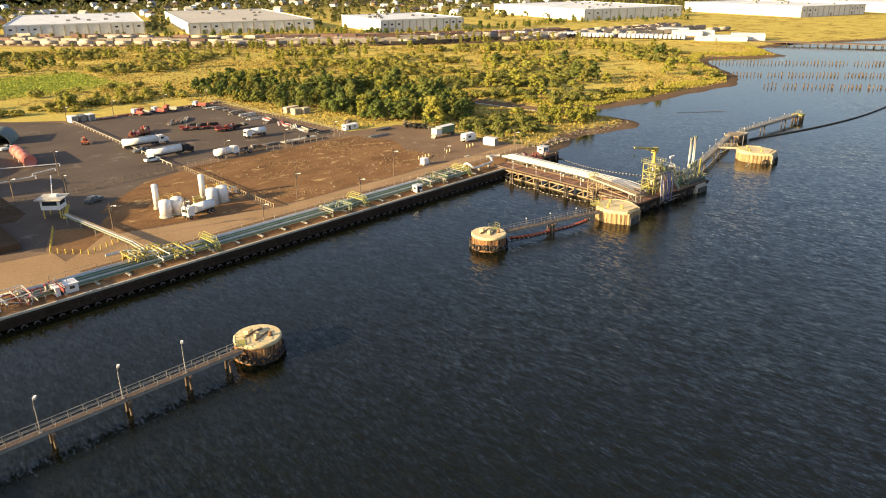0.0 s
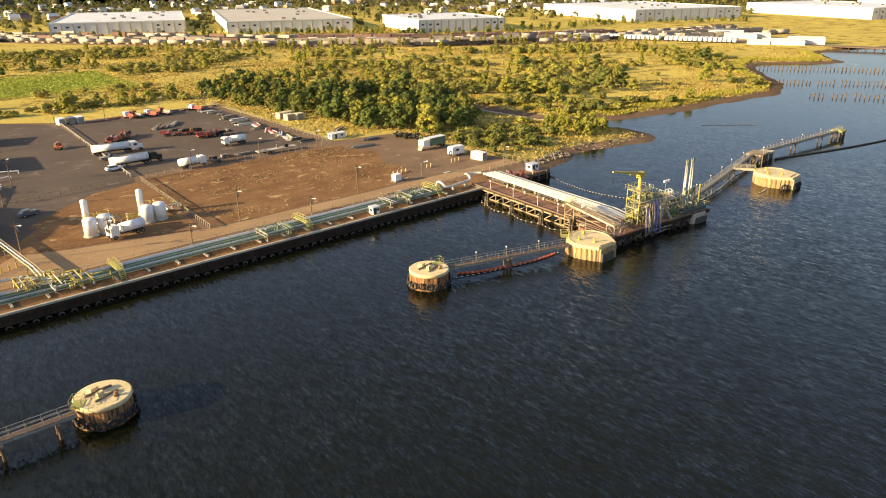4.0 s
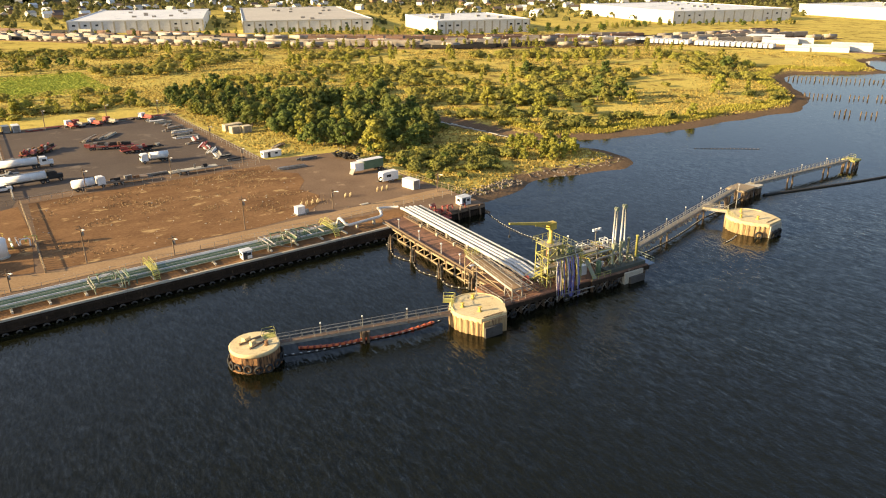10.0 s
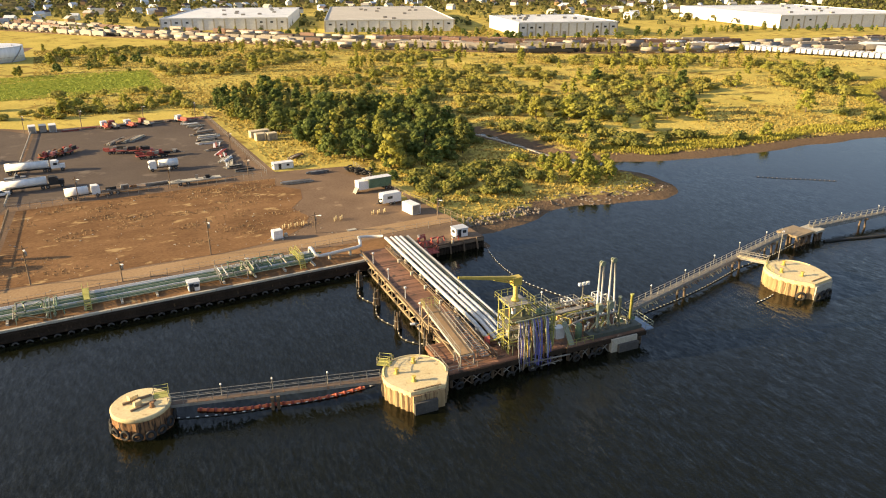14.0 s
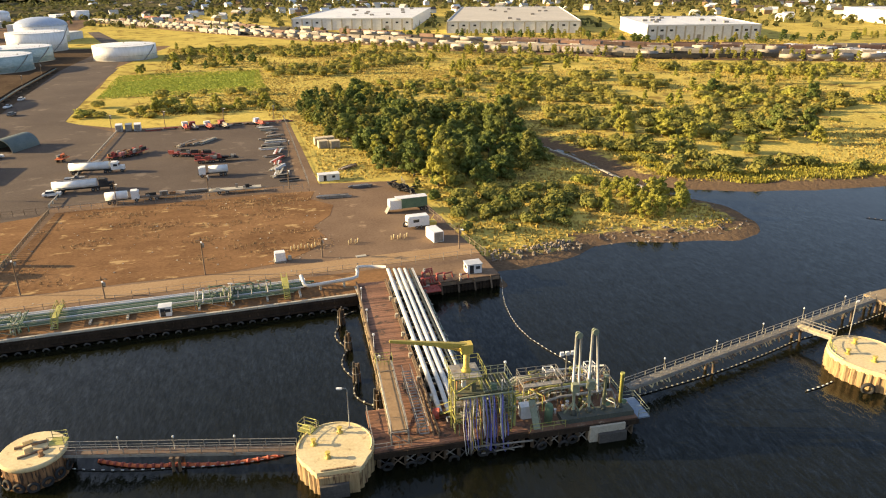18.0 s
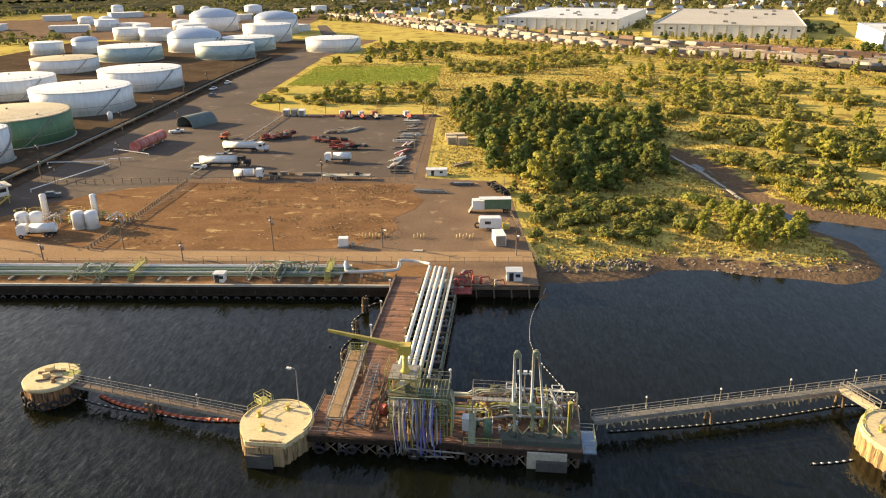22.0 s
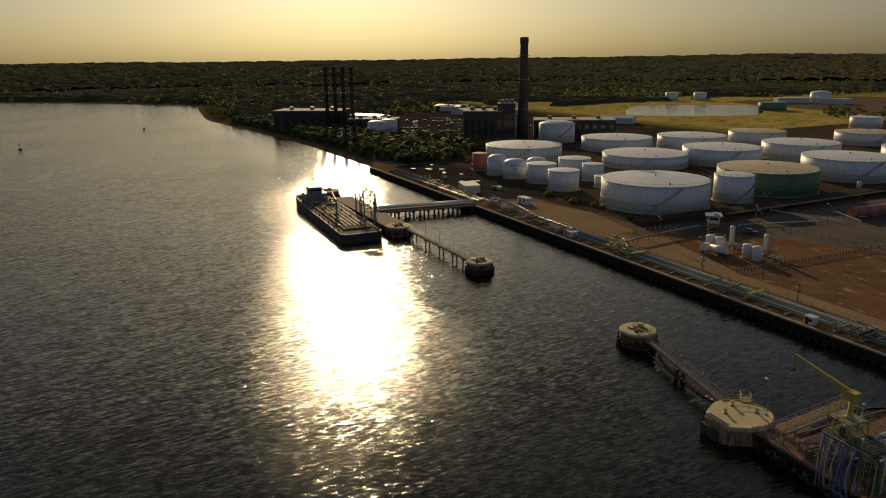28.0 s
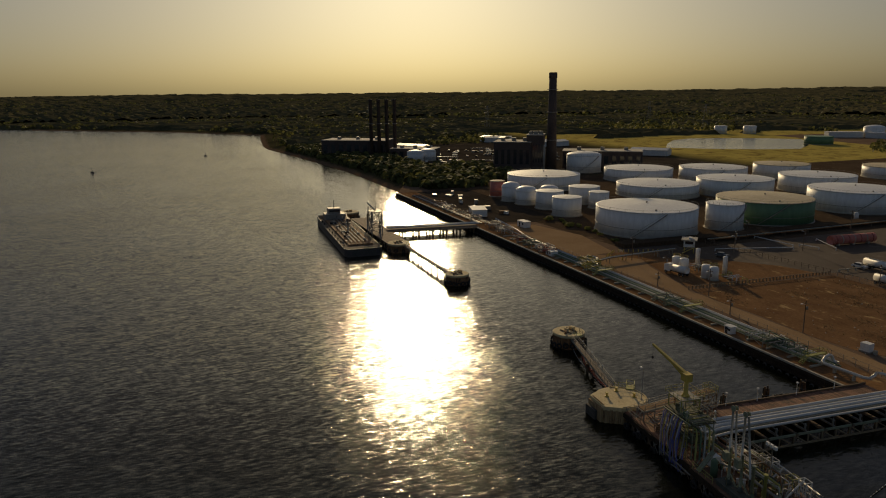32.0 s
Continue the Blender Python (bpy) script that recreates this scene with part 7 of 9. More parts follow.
part("gooseneck", Geo().tube([(-9.2, 8.2, 5.8), (-9.3, 7.4, 7.2), (-9.3, 6.6, 7.5), (-9.2, 5.6, 7.2), (-9.0, 4.6, 6.5), (-8.2, 4.3, 6.3), (0.2, 5.2, 6.3), (1.2, 5.6, 6.4), (1.5, 6.4, 7.0), (1.5, 7.0, 7.5)], 0.34, 12), SILVER, qp, "large white pipe gooseneck")
part("gooseneck", Geo().tube([(1.5, 7.0, 7.5), (1.9, 8.4, 7.2), (4.2, 8.9, 6.8), (7.4, 8.0, 6.6)], 0.32, 12), SILVER, qp)
for x in (-6, -1.5):
    part("stand", Geo().box(x, 4.75, 5.05, 0.4, 0.7, 0.95), CONCRETE, qp)


def pipe_crossover(x, y=6.2):
    t = thing("pipe_crossover", "yellow steel stair bridge over the pipelines", "crossover", (x, y, 5.05), 0, "yellow pipe crossovers")
    for sx in (-0.5, 0.5):
        part("stringer", Geo().bar((sx, -4, 0), (sx, -2.6, 1.5), 0.12).bar((sx, -2.6, 1.5), (sx, 2.8, 1.5), 0.14).bar((sx, 2.8, 1.5), (sx, 4.1, 0), 0.12), LIME, t)
        part("hand_rail", Geo().bar((sx, -4, 1), (sx, -2.6, 2.6), 0.08).bar((sx, -2.6, 2.6), (sx, 2.8, 2.6), 0.08).bar((sx, 2.8, 2.6), (sx, 4.1, 1), 0.08)
             .bar((sx, -2.6, 1.5), (sx, -2.6, 2.6), 0.07).bar((sx, 0, 1.5), (sx, 0, 2.6), 0.07).bar((sx, 2.8, 1.5), (sx, 2.8, 2.6), 0.07).bar((sx, -2.6, 2.05), (sx, 2.8, 2.05), 0.06), LIME, t)
    part("tread_deck", Geo().box(0, 0.1, 1.5, 1.0, 5.4, 0.1), LIME, t)
    for k in range(5):
        part("tread", Geo().box(0, -3.9 + 0.3 * k, 0.2 + 0.28 * k, 1.0, 0.28, 0.05), LIME, t)
    return t


XO = pipe_crossover(-51.5)
for x in (-12.4, -93):
    copy_thing(XO, pose(x, 6.2, 5.05))


def valve_station(x, y, label, seed, cols, n=10, frame=True):
    t = thing("valve_station", label, "pipework", (x, y, 5.05), 0, "valve stations on the quay")
    rnd = random.Random(seed)
    if frame:
        part("frame", lattice(Geo(), -2.6, 2.6, -2.6, 2.6, 0, 1.9, 1, 0.16), cols[0], t)
    for k in range(n):
        a, b = rnd.uniform(-4, 4), rnd.uniform(-2.8, 2.4)
        L = rnd.uniform(1.2, 3.2)
        z = rnd.uniform(1.0, 2.2)
        part("pipe", Geo().tube([(a, b, 0.3), (a, b, z), (a + 0.25, b, z + 0.25), (a + L, b, z + 0.25), (a + L + 0.25, b, z), (a + L + 0.25, b, 0.3)] if k % 2 else [(a, -3, z), (a, 2.8, z)], rnd.choice((0.07, 0.1, 0.15)), 8), rnd.choice(cols), t)
        part("valve", Geo().lathe(a, b, [(0.17, 0.3), (0.17, 0.9), (0.06, 1.0), (0.06, z + 0.4), (0.26, z + 0.42), (0.26, z + 0.47)], 9), rnd.choice(cols), t)
    return t


valve_station(-60, 4.6, "green valve frame on the quay edge", 1, (PALEGREEN, STEEL, GREENPIPE), 9)
valve_station(-26, 5.2, "white and green valve manifold on the quay", 2, (STEEL, SILVER, PALEGREEN, GREENPIPE), 13)
valve_station(-19, 5.0, "low green valve manifold beside the pipelines", 3, (GREENPIPE, PALEGREEN, STEEL), 10, False)
valve_station(-106, 9, "tangle of yellow and silver valves and pipes", 4, (YELLOW, LIME, SILVER, PALEGREEN, YELLOW), 30)
valve_station(-101, 5.5, "yellow pipe manifold by the quay", 5, (YELLOW, SILVER, LIME), 14, False)
valve_station(-127, 4, "red fire-water valves on the quay", 6, (RED, RED, STEEL), 10, False)
valve_station(-132, 6, "silver pump skid on the quay", 7, (SILVER, STEEL, RED), 9)
valve_station(-140, 5, "green valves by the quay road", 8, (GREENPIPE, STEEL), 8)
valve_station(-150, 5.5, "grey valve manifold on the quay", 9, (STEEL, SILVER, RED), 12)
valve_station(-168, 7, "grey pipe manifold near the far jetty", 10, (STEEL, SILVER), 12)
for k, x in enumerate((-200, -216, -231, -247)):
    valve_station(x, 7 + (k % 2), "rusty pipe and valve cluster on the far quay", 60 + k, (STEEL, SILVER, RUST_PILE, PALEGREEN), 9, k % 2 == 0)
fq = thing("far_quay_pipeline", "low rack of grey pipes along the far quay", "pipeline")
for k in range(5):
    part("pipe", Geo().tube([(-282, 4.2 + 1.1 * k, 5.7), (-188, 4.2 + 1.1 * k, 5.7)], 0.2, 8), (STEEL, SILVER, RUST_PILE, STEEL, PALEGREEN)[k], fq)
for k in range(16):
    part("sleeper", Geo().box(-281 + 6 * k, 6.4, 5.06, 0.4, 5.6, 0.42), CONCRETE, fq)
rnd = random.Random(5)
for k in range(14):
    x, y = rnd.uniform(-285, -186), rnd.uniform(10, 28)
    single("yard_box", Geo().box(0, 0, 0, rnd.uniform(1.5, 5), rnd.uniform(1.2, 2.6), rnd.uniform(0.8, 2.4)), rnd.choice((STEEL, WHITE, RUST_PILE, CARGREY)), "weathered box of plant gear on the far quay yard", "equipment", (x, y, 5.06), rnd.choice((0, 15, -20, 80)), "gear on the far quay yard")
valve_station(-182, 8, "pale pipe manifold at the far jetty", 12, (STEEL, CONCRETE, SILVER), 14)
part("z_pipe", Geo().tube([(-112, 14, 6.2), (-108, 13.5, 6.2), (-105.5, 9.5, 6.2), (-101, 8.8, 6.2)], 0.32, 10), SILVER, qp, "bent white pipe")
part("far_pipe", Geo().tube([(-192, 14, 6.4), (-165, 11, 6.4), (-150, 8.9, 5.9), (-129, 8.9, 5.8)], 0.3, 10), SILVER, qp)

pb = thing("pipe_bridge", "raised yellow-white pipe bridge to the control cabin", "pipeline")
for k in range(3):
    part("pipe", Geo().tube([(-108.9 + 0.6 * k, 46, 6.9), (-106 + 0.6 * k, 16, 6.9), (-105.6 + 0.6 * k, 11, 6.3)], 0.2, 8), (PALEGREEN, SILVER, PALEWOOD)[k], pb)
for k in range(5):
    x, y = -108.3 + 0.6 * k, 44 - 7 * k
    part("support", Geo().bar((x - 0.6, y, 5.05), (x - 0.6, y, 6.6), 0.15).bar((x + 1.2, y, 5.05), (x + 1.2, y, 6.6), 0.15).bar((x - 0.8, y, 6.6), (x + 1.4, y, 6.6), 0.18), STEEL, pb)


def cabin(x, y, z, w, d, h, label, turn=0, legs=0.0):
    t = thing("cabin", label, "cabin", (x, y, z), turn, "small white cabins")
    if legs:
        for a in (-1, 1):
            for b in (-1, 1):
                part("leg", Geo().box(a * (w / 2 - 0.15), b * (d / 2 - 0.15), 0, 0.15, 0.15, legs), STEEL, t)
    part("wall", Geo().box(0, 0, legs, w, d, h), WHITE, t)
    part("roof", Geo().box(0, 0, legs + h, w + 0.3, d + 0.3, 0.14), ROOFWHITE, t)
    dr = part("door", Geo().box(-w * 0.2, -d / 2 - 0.01, legs + 0.05, 0.85, 0.06, min(2.0, h - 0.2)), GLASS, t)
    part("handle", Geo().box(-w * 0.2 + 0.3, -d / 2 - 0.08, legs + 0.9, 0.06, 0.08, 0.18), STEEL, dr)
    part("window", Geo().box(w * 0.22, -d / 2 - 0.01, legs + h * 0.45, 0.9, 0.05, h * 0.35), GLASS, t)
    part("side_window", Geo().box(-w / 2 - 0.01, 0, legs + h * 0.45, 0.05, d * 0.5, h * 0.35), GLASS, t)
    return t


cabin(-33.6, 2.6, 5.05, 2.0, 1.7, 1.7, "small white windowed cabin on the quay")
cabin(24.2, 3.6, 5.3, 3.0, 2.4, 1.9, "white double cabin at the quay corner")
cabin(-123.5, 4.2, 5.05, 4.0, 2.6, 1.6, "white roofed shelter beside red valves")
cabin(-212, 14, 5.05, 12, 7, 3.2, "low white service building near the far berth", -15)
cabin(-176, 20, 5.05, 6, 3, 2.5, "grey site trailer on the sand yard", 5)

gh = thing("control_house", "white elevated control house with a flat overhanging roof", "building", (-108.6, 52.4, 5.05), -42)
for a in (-1.9, 1.9):
    for b in (-1.6, 1.6):
        part("leg", Geo().box(a, b, 0, 0.22, 0.22, 2.2), YELLOW, gh)
part("wall", Geo().box(0, 0, 2.2, 4.4, 3.8, 2.5), WHITE, gh)
part("window", Geo().box(0, -1.92, 3.3, 3.4, 0.08, 1.0), GLASS, gh)
part("window", Geo().box(-2.22, 0, 3.3, 0.08, 2.8, 1.0), GLASS, gh)
part("window", Geo().box(2.22, 0, 3.3, 0.08, 2.8, 1.0), GLASS, gh)
part("roof", Geo().box(0, 0, 4.7, 6.2, 5.4, 0.3), ROOFGREY, gh)
part("roof_unit", Geo().box(0.4, 0.3, 5.0, 1.6, 1.2, 0.6), WHITE, gh)
part("stair", Geo().bar((3.0, -2.2, 0), (2.4, 2.0, 2.3), 0.9, 0.14), YELLOW, gh)
part("hand_rail", Geo().bar((3.4, -2.2, 1), (2.8, 2.0, 3.3), 0.07).bar((2.5, -2.2, 1), (1.9, 2.0, 3.3), 0.07), YELLOW, gh)

# additive tanks and silos
for k, (x, y) in enumerate(((-88.9, 39.5), (-76.4, 39.5))):
    t = thing("silo", "slim white vertical silo", "silo", (x, y, 5.05), 0, "slim white silos")
    part("shell", Geo().lathe(0, 0, [(0.75, 0.6), (0.75, 6.2), (0.6, 6.4), (0.2, 6.55)], 18), TANKWHITE, t)
    part("skirt", Geo().lathe(0, 0, [(0.95, 0), (0.95, 0.5), (0.75, 0.6)], 18), CONCRETE, t)
    part("ladder", Geo().bar((0.8, -0.2, 0.5), (0.8, -0.2, 6.3), 0.06).bar((0.8, 0.2, 0.5), (0.8, 0.2, 6.3), 0.06), STEEL, t)
for k, (x, y) in enumerate(((-90.2, 32.0), (-87.0, 32.4), (-77.3, 33.0), (-74.2, 33.3))):
    t = thing("process_tank", "squat white vertical process tank", "tank", (x, y, 5.05), 10 * k, "white process tanks")
    part("shell", Geo().lathe(0, 0, [(1.45, 0.3), (1.45, 3.9), (1.2, 4.15), (0.3, 4.3)], 24), TANKWHITE, t)
    part("base", Geo().lathe(0, 0, [(1.7, 0), (1.7, 0.25), (1.45, 0.3)], 24), CONCRETE, t)
    part("top_rail", Geo().tube([(1.3 * math.cos(2 * math.pi * j / 20), 1.3 * math.sin(2 * math.pi * j / 20), 4.95) for j in range(21)], 0.035, 5, False).bar((1.3, 0, 4), (1.3, 0, 5), 0.06).bar((-1.3, 0, 4), (-1.3, 0, 5), 0.06).bar((0, 1.3, 4), (0, 1.3, 5), 0.06), YELLOW, t)
for k, (x, y) in enumerate(((-84.5, 37.2), (-72.4, 38.0))):
    valve_station(x, y, "yellow and white pumps between the process tanks", 30 + k, (LIME, STEEL, WHITE), 10, False)

# ---- vehicles ----
WHEEL = Geo().tube([(0, -0.16, 0), (0, 0.16, 0)], 0.5, 14).mesh("wheel", BLACK)
HUB = Geo().tube([(0, -0.05, 0), (0, 0.05, 0)], 0.2, 8).mesh("hub", STEEL)
SMALLWHEEL = Geo().tube([(0, -0.12, 0), (0, 0.12, 0)], 0.34, 12).mesh("wheel", BLACK)


def wheels(t, xs, half, z=0.5, me=WHEEL):
    for x in xs:
        for s in (-1, 1):
            q = part("wheel", me, BLACK, t)
            q.location = (x, s * half, z)
            h = part("hub", HUB, STEEL, q)
            h.location = (0, s * 0.13, 0)


def tractor_cab(t, x, mat):
    part("cab", Geo().box(x, 0, 0.9, 2.2, 2.3, 1.9).box(x - 0.2, 0, 2.8, 1.7, 2.2, 0.35), mat, t)
    part("bonnet", Geo().box(x + 1.8, 0, 0.8, 1.6, 1.7, 1.15), mat, t)
    part("windscreen", Geo().box(x + 1.12, 0, 1.9, 0.06, 1.9, 0.8), GLASS, t)
    part("side_window", Geo().box(x + 0.2, -1.16, 1.9, 1.1, 0.05, 0.7).box(x + 0.2, 1.16, 1.9, 1.1, 0.05, 0.7), GLASS, t)
    part("exhaust", Geo().tube([(x - 1.2, 0.9, 1), (x - 1.2, 0.9, 3.7)], 0.09, 6), STEEL, t)


def semi_tanker(x, y, turn, cab, label):
    t = thing("tanker_truck", label, "truck", (x, y, 5.1), turn, "white tanker trucks")
    part("chassis", Geo().box(0, 0, 0.75, 15.4, 1.0, 0.28), BLACK, t)
    part("tank", Geo().capsule((-7.7, 0, 2.2), (3.6, 0, 2.2), 1.15, 18), TANKWHITE, t, "white round road tank")
    part("tank_walkway", Geo().box(-2, 0, 3.32, 8.6, 0.6, 0.1), STEEL, t)
    part("rear_bumper", Geo().box(-7.7, 0, 0.6, 0.2, 2.2, 0.3), STEEL, t)
    tractor_cab(t, 5.2, cab)
    wheels(t, (-6.6, -5.3, 2.4, 3.6, 7.1), 1.05)
    return t


semi_tanker(-60.2, 90.2, 3, BLACK, "white semi tanker truck with a dark cab")
semi_tanker(-59.4, 110, -4, WHITE, "white semi tanker truck with a white cab")


def rigid_tanker(x, y, turn, label, cab=WHITE, body=TANKWHITE):
    t = thing("tanker_truck", label, "truck", (x, y, 5.1), turn, "white tanker trucks")
    part("chassis", Geo().box(0, 0, 0.75, 8.6, 0.9, 0.28), BLACK, t)
    part("tank", Geo().capsule((-1.2, 0, 2.0), (4.3, 0, 2.0), 1.1, 16), body, t)
    part("cab", Geo().box(-3.0, 0, 0.8, 2.0, 2.3, 2.0).box(-2.8, 0, 2.8, 1.6, 2.2, 0.25), cab, t)
    part("windscreen", Geo().box(-4.02, 0, 1.75, 0.06, 1.9, 0.8), GLASS, t)
    wheels(t, (-3.2, 2.2, 3.4), 1.0)
    return t


rigid_tanker(-25.8, 95.2, 2, "small white tanker truck with its shadow behind")
rigid_tanker(-48.4, 75.6, 185, "grey tank trailer parked on the lot edge")
rigid_tanker(-84.2, 27.2, 12, "white tank truck beside the process tanks")


def car(x, y, turn, mat, label, pickup=False):
    t = thing("pickup_truck" if pickup else "car", label, "car", (x, y, 5.09), turn, "parked cars")
    L = 5.4 if pickup else 4.6
    part("body", Geo().box(0, 0, 0.35, L, 1.85, 0.6).box(L * 0.02, 0, 0.95, L * 0.96, 1.78, 0.08), mat, t)
    g = Geo()
    a, b = (-0.1, 1.3) if pickup else (-1.7, 1.1)
    g.add([(a, -0.85, 1.0), (b, -0.85, 1.0), (b, 0.85, 1.0), (a, 0.85, 1.0), (a + 0.4, -0.7, 1.6), (b - 0.6, -0.7, 1.6), (b - 0.6, 0.7, 1.6), (a + 0.4, 0.7, 1.6)], [(0, 1, 5, 4), (1, 2, 6, 5), (2, 3, 7, 6), (3, 0, 4, 7)])
    part("cabin_glass", g, GLASS, t)
    part("roof", Geo().box((a + b) / 2 - 0.1, 0, 1.58, b - a - 0.9, 1.42, 0.06), mat, t)
    wheels(t, (-L * 0.31, L * 0.31), 0.82, 0.34, SMALLWHEEL)
    return t


car(-64.6, 102.6, 5, CARGREY, "dark pickup truck between the tankers", True)
car(-67.8, 87.6, 4, WHITE, "small white car beside a tanker")
car(-97.5, 57.5, 20, CARGREY, "dark car on the terminal road")
car(-94.6, 139.5, 30, WHITE, "white pickup near the quonset hut", True)
car(-115, 243, 80, WHITE, "white van on the far road", True)
car(-108.5, 222, 75, CARGREY, "grey car on the far road")
car(-114, 264, 80, WHITE, "white car on the far road")
for k, (x, y, m) in enumerate(((-60.5, 173.5, WHITE), (-57, 173.3, CARGREY), (-53.8, 173, WHITE), (-36, 168.6, WHITE), (-33.2, 168.4, RED), (-27.5, 167.4, WHITE), (-22, 167.6, RED), (-8.6, 167.6, WHITE))):
    if k < 3:
        t = thing("cargo_container", "small white site container at the lot edge", "container", (x, y, 5.08), 3, "site containers")
        part("box", Geo().box(0, 0, 0, 2.4, 4.2, 2.5), m, t)
        part("door", Geo().box(0, -2.12, 0.1, 2.0, 0.06, 2.2), STEEL, t)
    else:
        t = thing("service_truck", "parked service truck at the far lot edge", "truck", (x, y, 5.1), 90 + 4 * k, "service trucks")
        part("cab", Geo().box(2.2, 0, 0.6, 1.8, 2.1, 1.8), m, t)
        part("windscreen", Geo().box(3.12, 0, 1.4, 0.06, 1.8, 0.8), GLASS, t)
        part("bed", Geo().box(-1.2, 0, 0.7, 4.6, 2.2, 0.3).box(-1.2, 0, 1.0, 4.2, 0.5, 0.9), RED if k % 2 else STEEL, t)
        wheels(t, (-2.2, 2.2), 0.95, 0.45)

# red trailers and pipe stacks on the lot
rnd = random.Random(31)


def pipe_stack(x, y, turn, L, n, cols, label, z=5.08):
    t = thing("pipe_stack", label, "pipe stack", (x, y, z), turn, "stacks of pipes and timber")
    for k in range(n):
        part("bar", Geo().bar((-L / 2 + rnd.uniform(-0.8, 0.8), (k % 5) * 0.45, 0.2 + 0.4 * (k // 5)), (L / 2 + rnd.uniform(-0.8, 0.8), (k % 5) * 0.45 + rnd.uniform(-0.4, 0.4), 0.2 + 0.4 * (k // 5)), 0.34), rnd.choice(cols), t)
    for s in (-0.3, 0.3):
        part("bearer", Geo().box(s * L, 1, 0, 0.25, 3.0, 0.2), TIMBER, t)
    return t


def flat_trailer(x, y, turn, mat, label, L=9):
    t = thing("flat_trailer", label, "trailer", (x, y, 5.08), turn, "flat trailers")
    part("bed", Geo().box(0, 0, 0.9, L, 2.4, 0.25), mat, t)
    rl = random.Random(int(x * 11 + y * 7))
    for k in range(7):
        a = rl.uniform(-L * 0.45, L * 0.3)
        part("load", Geo().box(a, rl.uniform(-0.8, 0.8), 1.15, rl.uniform(0.6, 2.6), rl.uniform(0.2, 0.8), rl.uniform(0.25, 1.2), rl.uniform(-15, 15)), rl.choice((mat, mat, RUST_PILE, STEEL, BLACK)), t)
    part("drawbar", Geo().bar((L / 2, 0, 0.9), (L / 2 + 1.6, 0, 0.6), 0.16), STEEL, t)
    wheels(t, (-L * 0.3, -L * 0.15), 1.0, 0.45)
    return t


for k in range(4):
    flat_trailer(-56.5 + 2.4 * k, 127.5 + 1.4 * k, 62, RED if k != 1 else PINKRED, "red equipment trailer parked on the lot", 6.5)
pipe_stack(-62, 121, 60, 7, 8, (STEEL, TIMBER), "stack of grey pipes on the lot")
flat_trailer(-72.5, 129, 70, ORANGE, "small orange trailer by the lane", 4.5)
for k in range(4):
    pipe_stack(-34.5 + 2.4 * k, 141 + 0.6 * k, 55, 9, 8, (STEEL, CONCRETE, TIMBER), "stack of long grey pipes on the lot")
for k in range(3):
    flat_trailer(-36 + 3.6 * k, 124 - 1.5 * k, -10, RED, "red pipe trailer on the lot", 7)
    flat_trailer(-28 + 3.2 * k, 112.5, 4, RED if k < 2 else BLACK, "low red trailer near the tanker", 7)
flat_trailer(-38.5, 76.2, 1, TIMBER, "long flatbed trailer by the field fence", 11)
flat_trailer(-20, 76.0, 0, CONCRETE, "pale flatbed trailer by the field fence", 14)
pipe_stack(-31, 79.5, 1, 10, 6, (TIMBER, STEEL), "timber stack beside a trailer")
for k in range(17):
    y = 82 + 5.2 * k
    pipe_stack(-5.5 + rnd.uniform(-1.8, 1.2), y, rnd.choice((0, 10, 80, 60, -20)), rnd.uniform(4, 7.5), rnd.randrange(5, 10), rnd.choice(((TIMBER, STEEL), (RED, TIMBER, WHITE), (CONCRETE, STEEL, BLACK), (WHITE, CONCRETE))), "heap of scrap pipes and timber along the fence")
for k in range(9):
    pipe_stack(-48 + 6.2 * k, 169.6 + rnd.uniform(-0.6, 0.6), rnd.uniform(-8, 8), 4.5, 6, (RED, BLACK, STEEL), "row of red and dark equipment at the lot edge")
pipe_stack(5.2, 62, -3, 8, 8, (STEEL, CARGREY), "stack of grey beams on the gravel", 5.05)
pipe_stack(13.8, 68.9, 0, 5.5, 8, (CARGREY, STEEL), "stack of grey steel sections", 5.05)
pipe_stack(14.6, 91, 40, 6, 9, (TIMBER, CONCRETE), "pile of scrap timber in the grass", 5.0)
cabin(6.3, 80.4, 5.0, 6, 2.4, 1.8, "pale low site cabin in the grass", 2)
for x, y in ((9.5, 126), (13, 126.5), (10.2, 121), (14, 120)):
    t = thing("cargo_container", "weathered tan site container in the grass", "container", (x, y, 5.0), 4, "site containers")
    part("box", Geo().box(0, 0, 0, 3.4, 2.8, 2.5), TANKTAN, t)
    part("door", Geo().box(0, -1.42, 0.1, 2.4, 0.06, 2.2), STEEL, t)
for k in range(5):
    t = thing("scrap_tyre_heap", "heap of black scrap tyres by the fence", "tyre heap", (22 + 0.9 * k, 66 - 1.6 * k, 5.05), 0, "tyre heaps")
    for j in range(8):
        q = part("tyre", TYRE, BLACK, t)
        q.matrix_basis = pose(rnd.uniform(-1, 1), rnd.uniform(-1, 1), 0.3 + 0.22 * j, 90 + rnd.uniform(-25, 25), rnd.uniform(-25, 25), 0)

